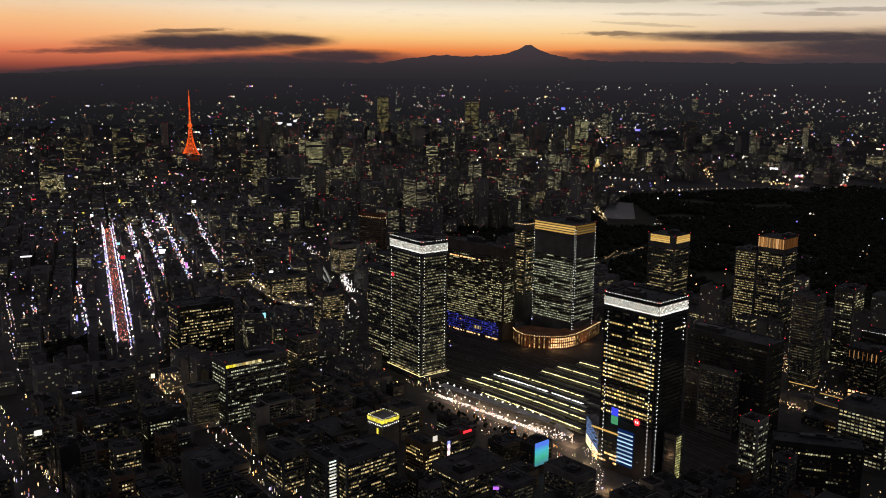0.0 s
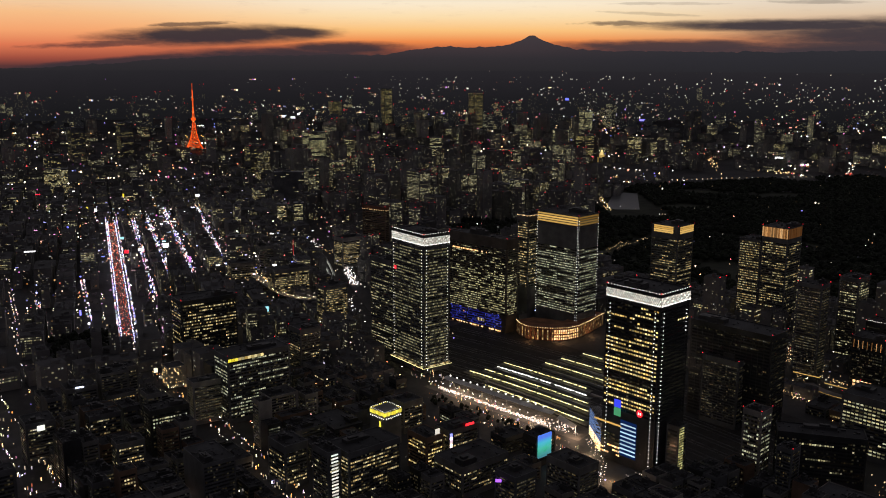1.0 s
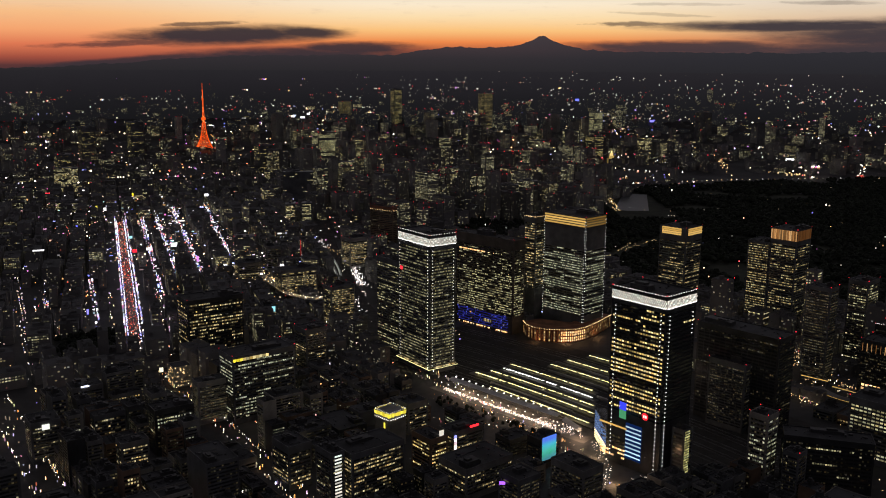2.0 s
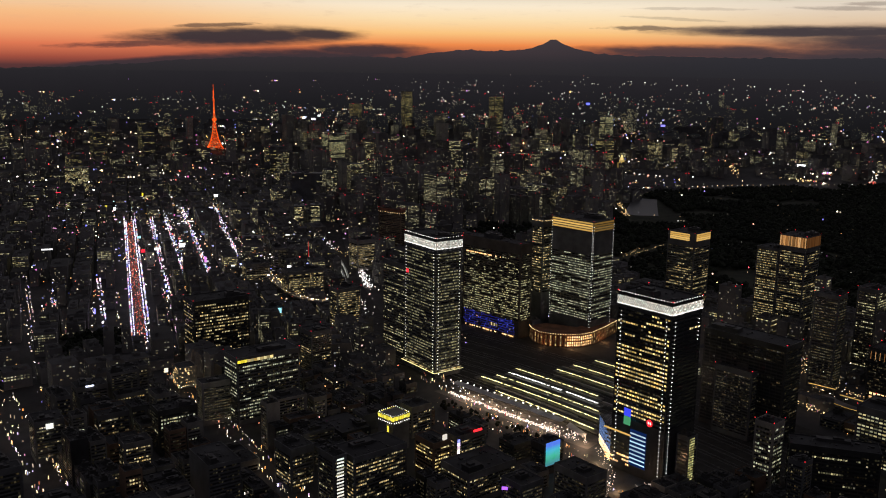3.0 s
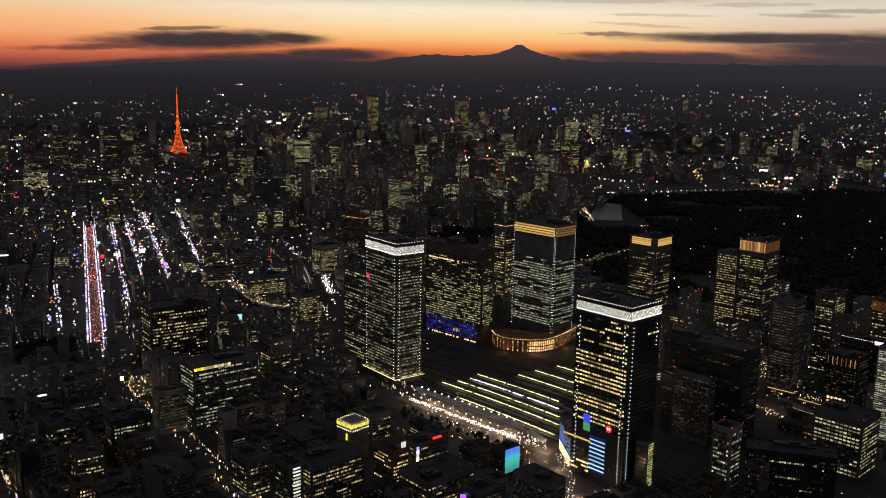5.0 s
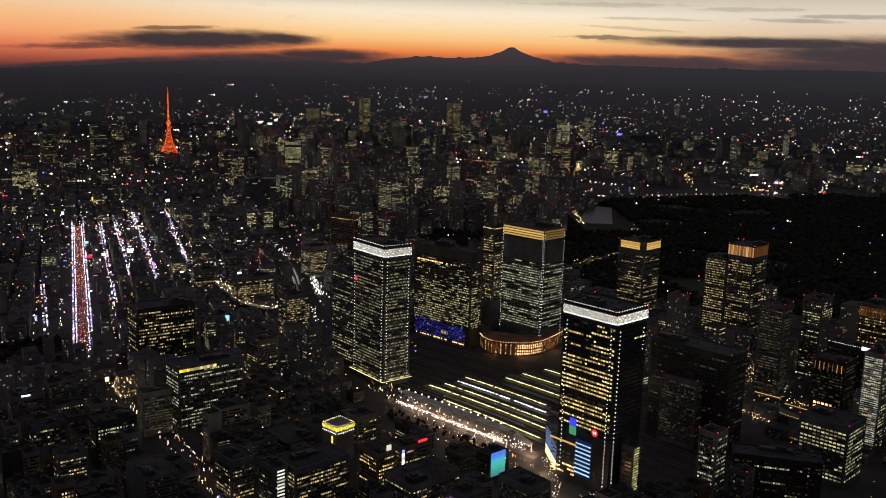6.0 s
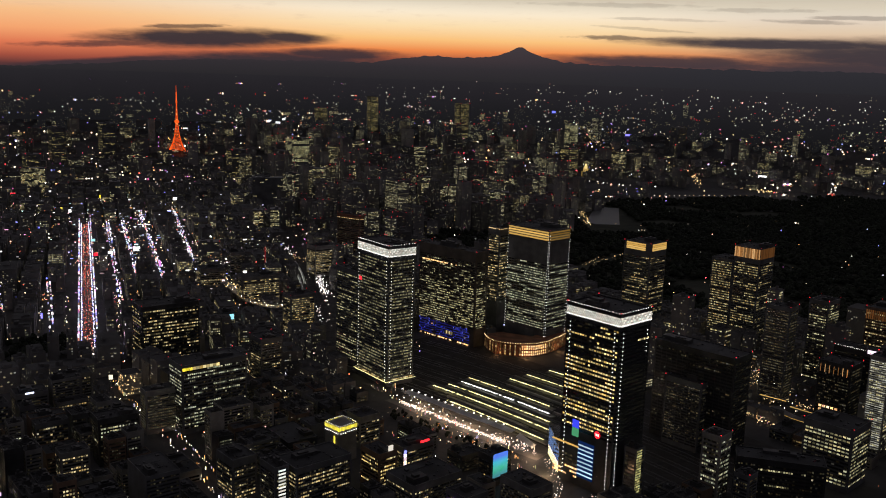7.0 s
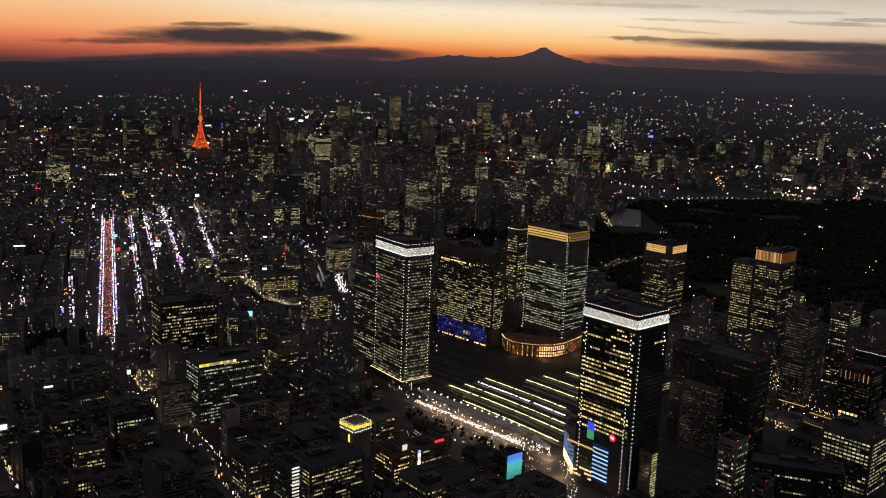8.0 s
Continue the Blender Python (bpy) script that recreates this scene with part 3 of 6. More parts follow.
def twin_crown(ob, lu, lv, h, tall):
    """The crown of the two station towers: a bright band of staggered lamps on a lit screen, an open dark gallery with
    thin posts above it, and a rail with one row of beads."""
    screen, lamps, edge, posts, beads = Geo(), Geo(), Geo(), Geo(), Geo()
    z0, z1 = h - tall, h - tall + tall * 0.7
    for side, (o, d, nrm, length) in FACES(lu, lv).items():
        screen.slab(o, d, nrm, 0.0, length, z0, z1, 0.5)
        posts.slab(o, d, nrm, 0.0, length, h - 0.2, h + 0.5, 0.5)
        posts.slab(o, d, nrm, 0.0, length, (z1 + h) / 2, (z1 + h) / 2 + 0.3, 0.4)
        count = int(length / 2.3)
        step = length / count
        rows = 4
        for k in range(rows):
            for b in range(count):
                s = (b + (0.5 if k % 2 else 0.98)) * step
                z = z0 + (k + 0.75) * (z1 - z0) / rows
                t = (z1 - z0) / rows * 0.42
                lamps.slab(o, d, nrm, s - 0.62, s + 0.1, z - t, z + t, 0.9)
        for b in range(count):
            s = (b + 0.5) * step
            edge.ball(o[0] + d[0] * s + nrm[0] * 0.9, o[1] + d[1] * s + nrm[1] * 0.9, z0 + 0.5, 0.85)
            posts.slab(o, d, nrm, s - 0.14, s + 0.14, z1, h, 0.3)
        many = int(length / 4.2)
        for b in range(many):
            s = (b + 0.5) * length / many
            beads.ball(o[0] + d[0] * s + nrm[0] * 0.4, o[1] + d[1] * s + nrm[1] * 0.4, h + (1.1 if side in ("left", "right") else -1.4), 0.66)
    band = part("crown_screen", screen, M["crown_back"], ob, "softly lit white crown screen")
    part("crown_lattice", lamps, M["crown_white"], band, "bright white lattice of the crown", "stuff")
    part("crown_edge_lights", edge, M["bead"], band, "white lamps along the crown's lower edge", "stuff")
    gallery = part("crown_gallery", posts, M["plant"], ob, "thin posts and rails of the open crown gallery", "stuff")
    part("crown_bead_string", beads, M["bead"], gallery, "row of white bead lights", "stuff")


def bead_columns(ob, lu, lv, z0, z1, step, r, inset, far_from=None):
    """Columns with beads near each corner; far_from: the height at which they begin on the far edge of the right side."""
    for side, (o, d, nrm, length) in FACES(lu, lv).items():
        for s in (inset, length - inset):
            g, col = Geo(), Geo()
            col.slab(o, d, nrm, s - 0.7, s + 0.7, z0, z1, 0.35)
            z = far_from if far_from and side == "right" and s > length / 2 else z0
            while z < z1:
                g.ball(o[0] + d[0] * s + nrm[0] * 0.7, o[1] + d[1] * s + nrm[1] * 0.7, z, r)
                z += step
            column = part("corner_column", col, M["darkmetal"], ob)
            part("column_bead_string", g, M["bead"], column, "line of white bead lights", "stuff")


# south station tower
gts = tower("office_tower", "slender glass office tower with a white lit crown", (-40, 1282), 80, 46, 205, 127, "slate", 11,
            "twin station towers", floor=4.4, bay=2.3, share=0.4, win="win_low", z0=8, top=17, run=6, margin=2.0, single=290,
            plan=lambda side, k: (0.93 if side == "right" and 0.45 < k < 0.52 else 0.85 if k < 0.06 else
                                  (0.72 if side == "right" else 0.66) * (0.45 + 0.8 * abs(math.sin(k * 37)))))
twin_crown(gts, 80, 46, 205, 15)
bead_columns(gts, 80, 46, 14, 186, 4.7, 0.62, 4.5)
g = Geo()
for o, d, nrm, length in FACES(80, 46).values():
    g.slab(o, d, nrm, -3.0, length + 3.0, 8.0, 9.4, 3.0)
part("base_canopy", g, M["plant"], gts, "canopy round the foot")
g = Geo()
for o, d, nrm, length in FACES(80, 46).values():
    g.slab((o[0] + nrm[0] * 3.0, o[1] + nrm[1] * 3.0), d, nrm, -3.0, length + 3.0, 8.3, 9.1, 0.2)
part("canopy_edge_light", g, M["platform"], gts, "yellowish line of light along the canopy")
g = Geo()
for o, d, nrm, length in FACES(80, 46).values():
    for b in range(int(length / 2.6)):
        s = (b + 0.5) * 2.6
        g.slab(o, d, nrm, s - 0.9, s + 0.9, 9.6, 10.9, 2.6)
part("base_lights", g, M["win_warm"], gts, "warm lights along the canopy")
g = Geo()
o, d, nrm, length = FACES(80, 46)["left"]
g.slab(o, d, nrm, 5, 10.5, 144.5, 149.5, 0.6)
part("logo_panel", g, M["red"], gts, "small red lit sign panel")

# north station tower
gtn = tower("office_tower", "dark office tower with amber windows and white lit crown", (218, 944), 72, 54, 205, 132, "darkmetal", 12,
            "twin station towers", floor=4.5, bay=3.3, share=0.5, win="win_wall_gold", z0=62, top=15, run=6, margin=1.5, plant=8, single=290,
            plan=lambda side, k: 0.0 if k < 0.03 else (0.05 if side == "right" else 0.95 if 0.36 < k < 0.70 else
                                                       0.6 if k < 0.36 else 0.36))
twin_crown(gtn, 72, 54, 205, 13)
bead_columns(gtn, 72, 54, 10, 186, 4.7, 0.68, 6.0, 158)
o, d, nrm, length = FACES(72, 54)["left"]
g = Geo()
g.slab(o, d, nrm, 17, 26, 66, 75, 0.8)
part("sign_panel", g, M["blue"], gtn, "blue lit sign panel")
g = Geo()
g.slab(o, d, nrm, 17, 26, 56, 65.5, 0.8)
part("sign_panel", g, M["green"], gtn, "green lit sign panel")
g = Geo()
for k in range(16):
    a, b = 2 * math.pi * k / 16, 2 * math.pi * (k + 1) / 16
    i = len(g.v)
    g.v += [(-0.9, length - 52, 67), (-0.9, length - 52 - 4.2 * math.cos(a), 67 + 4.2 * math.sin(a)), (-0.9, length - 52 - 4.2 * math.cos(b), 67 + 4.2 * math.sin(b))]
    g.f.append((i, i + 1, i + 2))
part("round_sign", g, M["red"], gtn, "round red lit sign")
g = Geo()
g.slab(o, d, nrm, 49.8, 51.6, 65.6, 68.4, 1.1)
g.slab(o, d, nrm, 52.4, 54.2, 65.6, 68.4, 1.1)
part("round_sign_mark", g, M["crown_white"], gtn)
g = Geo()
g.slab(o, d, nrm, 26.5, 48.5, 11, 53, 0.5)
part("led_wall", g, M["led_back"], gtn, "deep blue wall behind the stripes of light")
for k in range(8):
    g = Geo()
    g.slab(o, d, nrm, 27, 48, 14 + k * 4.8, 15.5 + k * 4.8, 0.9)
    part("led_stripe", g, M["ledblue"], gtn, "pale blue stripe of light")
g = Geo()
g.slab(o, d, nrm, -10, 28, 44, 45.6, 1.2)
part("light_line", g, M["gold"], gtn, "amber line of light")
rng = random.Random(77)
g = Geo()
for k in range(7):
    for b, on in enumerate(lit_runs(rng, 14, 0.8, 3)):
        if on:
            s = -8 + b * 2.5
            turn = Matrix(((d[0], nrm[0], 0, o[0] + d[0] * s), (d[1], nrm[1], 0, o[1] + d[1] * s), (0, 0, 1, 8 + k * 4.6), (0, 0, 0, 1)))
            piece("shop_window", "hall_glow" if k < 3 else "win_dim", gtn, turn @ Matrix.Diagonal((1.7, 0.5, 1.9, 1)))
# lower wing of the north tower, with a lit stair well
wing = tower("annex_building", "dark lower annex with a lit stair column", (243, 938), 16, 16, 60, 132, "slate", 13, floor=4.2, bay=4.0, share=0.12,
             win="win_dim", reds=False, z0=5, top=4)
o, d, nrm, length = FACES(16, 16)["right"]
g = Geo()
for k in range(19):
    for b in range(4):
        g.slab(o, d, nrm, 1.0 + b * 2.3, 2.7 + b * 2.3, 4 + k * 2.9, 5.6 + k * 2.9, 0.4)
part("stair_window_field", g, M["win_stair"], wing, "column of yellowish stair windows", "stuff")

# gold crowned tower with a curved brick hall at its foot
jp = tower("office_tower", "tall office tower with an amber lit crown", (209, 1492), 88, 54, 198, 134, "slate", 14, floor=4.1, bay=2.4,
           share=0.6, win="win_white", z0=32, top=54, run=7, margin=2.0,
           plan=lambda side, k: (0.45 if k > 0.9 else 0.92 if k > 0.4 and math.sin(k * 60) > -0.7 else 0.6 + 0.38 * math.sin(k * 37)) * (0.82 if side == "right" else 1.0))
g, dim = Geo(), Geo()
for side, (o, d, nrm, length) in FACES(88, 54).items():
    for k in range(4):
        (g if side == "left" else dim).slab(o, d, nrm, 1.0, length - 1.0, 182 + k * 4.0, 184.6 + k * 4.0, 0.7)
part("crown_band", g, M["gold"], jp, "amber light bands of the crown")
part("crown_band", dim, M["gold_dim"], jp, "dimmer amber bands of the crown's other sides")
g = Geo()
for side in ("left", "right"):
    o, d, nrm, length = FACES(88, 54)[side]
    g.slab(o, d, nrm, 0.5, length - 0.5, 180.6, 181.2, 0.9)
    g.slab(o, d, nrm, 0.5, length - 0.5, 198.0, 198.5, 0.9)
part("crown_frame", g, M["darkmetal"], jp)
bead_columns(jp, 88, 54, 22, 192, 4.8, 0.6, 1.0)
jw = tower("tower_wing", "narrow tower wing with warm lit windows", (134, 1566), 26, 40, 188, 134, "slate", 15, floor=4.3, bay=2.8, share=0.75,
           win="win_warm", z0=60, top=8, reds=False)

g = Geo()
for side in ("left", "right"):
    o, d, nrm, length = FACES(26, 40)[side]
    for k in range(int(length / 2.6)):
        g.ball(o[0] + d[0] * (k * 2.6 + 1.3) + nrm[0] * 0.6, o[1] + d[1] * (k * 2.6 + 1.3) + nrm[1] * 0.6, 186.5, 0.8)
part("roof_edge_lights", g, M["lampwarm"], jw, "row of amber lamps at the roof edge", "stuff")

hall_ring = [(112, 1500), (116, 1478), (126, 1460), (144, 1450), (168, 1447), (190, 1450), (210, 1464), (234, 1496), (265, 1544), (240, 1566), (190, 1494), (140, 1516)]
g = Geo()
g.prism(hall_ring, 0, 21)
hall = thing("brick_hall", g, M["brick"], pose(0, 0, 0), "curved low brick hall with warm facade lighting", "building")
g, dots = Geo(), Geo()
for i in range(8):
    ax, ay = hall_ring[i]
    bx, by = hall_ring[i + 1]
    ln = math.hypot(bx - ax, by - ay)
    d = ((bx - ax) / ln, (by - ay) / ln)
    nrm = (d[1], -d[0])
    g.slab((ax, ay), d, nrm, -0.4, ln + 0.4, 19.4, 21.4, 1.4)
    g.slab((ax, ay), d, nrm, -0.2, ln + 0.2, 10.0, 10.8, 0.6)
    for b in range(int(ln / 3.6)):
        s = (b + 0.5) * ln / int(ln / 3.6)
        if i in (4, 5) or (i + b) % 2 == 0:
            for z in (2.0, 6.2, 11.5, 15.4):
                turn = Matrix(((d[0], nrm[0], 0, ax + d[0] * (s - 1.1)), (d[1], nrm[1], 0, ay + d[1] * (s - 1.1)), (0, 0, 1, z), (0, 0, 0, 1)))
                piece("hall_window", "hall_glow" if i in (4, 5) else "win_amber", hall, turn @ Matrix.Diagonal((2.2, 0.2, 3.0, 1)))
        dots.ball(ax + d[0] * s + nrm[0] * 1.5, ay + d[1] * s + nrm[1] * 1.5, 22.2, 0.95)
        g.slab((ax, ay), d, nrm, s - 1.9, s - 1.4, 0, 19.4, 0.5)
part("cornice", g, M["brick"], hall)
part("roof_edge_lights", dots, M["lampwarm"], hall, "string of amber lamps along the roof edge")

# broad brown office block with a blue lit podium
maru = tower("office_block", "broad dark brown office block with blue lit podium", (92, 1487), 130, 30, 160, 136, "umber", 16, floor=3.9, bay=2.2, share=0.5,
             win="win_office", z0=30, top=14, run=2.5, margin=2.5,
             plan=lambda side, k: 0.2 if k > 0.86 else 0.3 if k > 0.62 else 0.74 * (0.6 + 0.5 * abs(math.sin(k * 31))))
g, w = Geo(), Geo()
o, d, nrm, length = FACES(130, 30)["left"]
rng = random.Random(41)
for k in range(6):
    for j in range(3):
        g = Geo()
        s0 = 4 + j * 40 + rng.uniform(0, 3)
        g.slab(o, d, nrm, s0, s0 + rng.uniform(30, 38.5), 6 + k * 4.2, 6.6 + k * 4.2, 0.8)
        part("podium_band", g, M["blue_line"], maru, "blue lit podium band")
g, amber = Geo(), Geo()
for k in range(6):
    for j in range(46):
        if rng.random() < 0.3:
            s0 = 4 + j * 2.6
            g.slab(o, d, nrm, s0, s0 + rng.uniform(0.8, 2.0), 7.4 + k * 4.2, 9.2 + k * 4.2, 0.5)
for j in range(44):
    if rng.random() < 0.75:
        amber.slab(o, d, nrm, 8 + j * 1.8, 9.3 + j * 1.8, 131.5, 133.6, 0.5)
    if rng.random() < 0.6:
        amber.slab(o, d, nrm, 6 + j * 2.6, 7.4 + j * 2.6, 1.5, 3.6, 0.9)
part("podium_panes", g, M["blue_dim"], maru, "dim blue panes of the podium", "stuff")
part("amber_window_field", amber, M["hall_glow"], maru, "row of bright amber windows", "stuff")
for k in range(10):
    w.slab(o, d, nrm, 66 + k * 1.7, 67.4 + k * 1.7, 12, 17, 1.0)
part("podium_windows", w, M["win_warm"], maru)

# the two amber crowned towers further on
for corner, lu, lv, h, seed, label in (((396, 1583), 54, 50, 165, 17, "office tower with two amber lit crown panels"),
                                        ((560, 1509), 46, 50, 176, 18, "stepped office tower with a fluted amber crown")):
    ob = tower("office_tower", label, corner, lu, lv, h, 134, "slate", seed, floor=4.2, bay=3.0, share=0.6 if seed == 18 else 0.4,
               win="win_olive", z0=20, top=22, run=4,
               plan=(lambda side, k: (0.95 if side == "left" else 0.5) * (0.6 + 0.45 * math.sin(k * 29))) if seed == 18 else None)
    for side in ("left", "right"):
        o, d, nrm, length = FACES(lu, lv)[side]
        g = Geo()
        if seed == 17:
            for k in range(4):
                g.slab(o, d, nrm, 5 if side == "left" else 6, length - 10 if side == "left" else length - 1, h - 13 + k * 3.2, h - 10.4 + k * 3.2, 0.6)
            part("crown_panel", g, M["gold"], ob, "amber lit crown panel")
        elif side == "left":
            for k in range(int(length / 2.4)):
                g.slab(o, d, nrm, k * 2.4 + 0.3, k * 2.4 + 1.9, h - 18, h - 1.5, 0.8)
            part("crown_fluting", g, M["orange"], ob, "amber lit fluted crown")
        else:
            for k in range(int(length / 2.4)):
                g.slab(o, d, nrm, k * 2.4 + 0.3, k * 2.4 + 1.9, h - 18, h - 1.5, 0.8)
            part("crown_fluting", g, M["orange_dim"], ob, "dimmer fluted crown side")
tower("tower_wing", "lower shoulder of the stepped tower with warm windows", (527, 1542), 40, 46, 150, 134, "slate", 19, floor=4.2, bay=3.0, share=0.9,
      win="win_olive", z0=20, top=4, reds=False)

# remaining large blocks: corner, depth, width, height, turn, cladding, windows, share, floor, label
BLOCKS = [
    ((520, 1261), 36, 26, 139, 134, "slate", "win_dim", 0.5, 4.0, "slim dark office tower with faint windows"),
    ((612, 1350), 30, 40, 128, 134, "slate", "win_cool", 0.55, 4.0, "office tower with pale scattered windows"),
    ((381, 1059), 110, 40, 126, 134, "darkmetal", "win_dim", 0.07, 4.2, "massive dark office block almost unlit"),
    ((348, 1074), 50, 24, 88, 134, "slate", "win_dim", 0.22, 3.6, "dark apartment block with faint strip windows"),
    ((332, 940), 22, 24, 76, 134, "pale", "win_white", 0.5, 4.6, "pale corner block with square white windows"),
    ((488, 972), 56, 50, 74, 134, "slate", "win_office", 0.7, 4.3, "wide office block with warm window bands"),
    ((712, 1298), 66, 60, 125, 134, "brown", "win_warm", 0.6, 4.3, "office tower with an orange lit top band"),
    ((580, 1188), 44, 38, 80, 134, "darkmetal", "win_dim", 0.3, 4.2, "dark block with uplit roof fins"),
    ((570, 1071), 24, 26, 127, 134, "pale", "win_cool", 0.85, 4.0, "slim tower with bright white window bands"),
    ((-88, 1372), 64, 14, 148, 128, "slate", "win_cool", 0.55, 4.2, "thin glass office slab with pale windows"),
    ((-210, 1500), 28, 46, 76, 128, "concrete", "win_warm", 0.6, 3.8, "concrete office block with warm windows"),
    ((-146, 2100), 66, 16, 118, 146, "brown", "win_dim", 0.1, 4.2, "brown hotel tower with an amber roof edge"),
    ((-405, 1341), 46, 88, 92, 125, "darkmetal", "win_warm", 0.5, 5.0, "large dark block with long lit window rows"),
    ((-278, 1088), 40, 86, 88, 128, "slate", "win_white", 0.5, 4.2, "wide office block with white windows and amber bar"),
    ((-449, 1150), 24, 38, 50, 125, "concrete", "win_warm", 0.4, 3.8, "concrete block with a lit upper band"),
    ((-345, 990), 26, 46, 56, 125, "darkmetal", "win_cool", 0.1, 4.0, "black block with two rows of square windows"),
    ((-359, 919), 22, 30, 46, 125, "concrete", "win_warm", 0.45, 3.8, "office block with warm scattered windows"),
    ((-479, 1086), 30, 38, 46, 125, "concrete", "win_dim", 0.3, 3.8, "grey block with a blue roof sign"),
    ((-475, 962), 34, 32, 50, 125, "slate", "win_mixed", 0.2, 3.8, "dark block with a bright corner panel"),
    ((-321, 1084), 22, 42, 56, 125, "pale", "win_dim", 0.7, 3.6, "pale block with faint greenish windows"),
    ((-216, 1269), 34, 34, 70, 128, "slate", "win_warm", 0.3, 3.8, "dark office block with one lit corner grid"),
    ((-337, 1731), 36, 74, 52, 120, "concrete", "win_warm", 0.6, 3.9, "wide office block with warm windows"),
    ((-231, 1976), 36, 58, 68, 128, "pale", "win_warm", 0.75, 3.6, "pale slab with bright warm window grid"),
    ((-178, 906), 36, 28, 50, 130, "slate", "win_warm", 0.7, 4.0, "office block with long warm window bands"),
    ((-108, 876), 40, 66, 56, 130, "slate", "win_warm", 0.5, 4.0, "broad office block with mullioned warm windows"),
    ((-128, 868), 30, 16, 60, 130, "slate", "win_cool", 0.3, 3.4, "narrow core block with a bright stair column"),
    ((-30, 944), 34, 24, 44, 130, "brown", "win_wall_gold", 0.6, 4.0, "red brown block with an illuminated roof panel"),
    ((-5, 966), 26, 44, 43, 130, "slate", "win_warm", 0.4, 3.9, "shop block with neon sign and lit windows"),
    ((8, 886), 46, 66, 36, 130, "concrete", "win_warm", 0.35, 3.8, "long low block with one row of windows"),
    ((92, 964), 22, 30, 36, 130, "darkmetal", "win_warm", 0.2, 3.8, "small block with a large video screen"),
    ((127, 876), 46, 30, 40, 130, "concrete", "win_dim", 0.4, 3.8, "small concrete block with faint windows"),
    ((60, 850), 30, 30, 42, 130, "slate", "win_dim", 0.4, 3.8, "dark corner block with dim windows"),
    ((-331, 1524), 28, 26, 38, 115, "slate", "win_cool", 0.35, 3.8, "dark block with a small cyan screen"),
    ((-445, 1844), 40, 50, 40, 115, "concrete", "win_warm", 0.5, 3.8, "low store block with warm windows"),
    ((-408, 1950), 40, 32, 54, 112, "concrete", "win_dim", 0.3, 3.8, "grey store with white roof signs"),
    ((-60, 1060), 26, 30, 40, 130, "concrete", "win_warm", 0.3, 3.8, "office block with a lit top floor"),
    ((435, 910), 90, 30, 58, 164, "darkmetal", "win_cool", 0.05, 4.2, "dark block with a black roof and few windows"),
    ((636, 1236), 60, 36, 84, 134, "darkmetal", "win_dim", 0.2, 4.2, "dark block with white bead lights along its roof"),
]
HERO = [(-40, 1282, 80, 46, 127), (218, 944, 72, 54, 132), (243, 938, 16, 16, 132), (209, 1492, 88, 54, 134), (134, 1566, 26, 40, 134),
        (92, 1487, 130, 30, 136), (396, 1583, 54, 50, 134), (555, 1512, 46, 50, 134), (522, 1545, 40, 46, 134)]
BUILT = []
for k, (corner, lu, lv, h, u, wall, win, share, floor, label) in enumerate(BLOCKS):
    HERO.append((*corner, lu, lv, u))
    BUILT.append(tower("office_building", label, corner, lu, lv, h, u, wall, 100 + k, floor=floor, bay=4.4 if k == 5 else 2.5, share=share, win=win, z0=6, top=5,
                       single=180 if math.hypot(*corner) < 1150 and h > 55 else 0, run=3.5, reds=h > 60, plant=3))


def sign(ob, name, side, lu, lv, s0, s1, z0, z1, mat, label, deep=0.9):
    o, d, nrm, length = FACES(lu, lv)[side]
    g = Geo()
    g.slab(o, d, nrm, s0, s1, z0, z1, deep)
    return part(name, g, M[mat], ob, label)


# what sets single blocks apart
cyan_block = BUILT[32]
sign(cyan_block, "video_screen", "right", 28, 26, 14, 22, 25, 34, "cyan", "small cyan video screen")
orange_top = BUILT[6]
for side in ("left", "right"):
    o, d, nrm, length = FACES(66, 60)[side]
    g = Geo()
    for k in range(int(length / 3)):
        g.slab(o, d, nrm, k * 3 + 0.4, k * 3 + 2.2, 107, 121, 0.7)
    part("lit_top_band", g, M["orange_dim"], orange_top, "dim orange lit top band")
# uplight on these fins is put into their emission, no lamp stands below
fins = BUILT[7]
o, d, nrm, length = FACES(44, 50)["left"]
for k in range(7):
    g = Geo()
    g.slab(o, d, nrm, 3 + k * 6, 3.45 + k * 6, 64, 75, 1.2)
    part("roof_fin", g, M["orange"], fins, "uplit roof fin")
g = Geo()
for b in range(19):
    g.ball(0, 59 - b * 2.5, 85.2, 0.5)
part("roof_edge_lights", g, M["bead"], BUILT[37], "string of white roof lights")
sign(BUILT[37], "roof_sign", "left", 60, 36, 47, 59, 82, 87, "magenta_white", "bright pinkish white roof sign")
for b in range(5):
    for k in range(2):
        g = Geo()
        g.slab((0, 44), (0, -1), (-1, 0), 6 + b * 5.4, 9.6 + b * 5.4, 10 + k * 5, 13 + k * 5, 0.4)
        part("bright_window", g, M["hall_glow"], fins, "bright orange window near the street")
slim = BUILT[8]
o, d, nrm, length = FACES(24, 26)["left"]
g = Geo()
for k in range(42):
    for a, b in ((1.5, 6.4), (7.0, 11), (12, 16.5), (17.1, 22.5)):
        g.slab(o, d, nrm, a, b, 12 + k * 2.65, 12.95 + k * 2.65, 0.5)
part("bright_bands", g, M["band_white"], slim, "bright white stair bands")
hotel = BUILT[11]
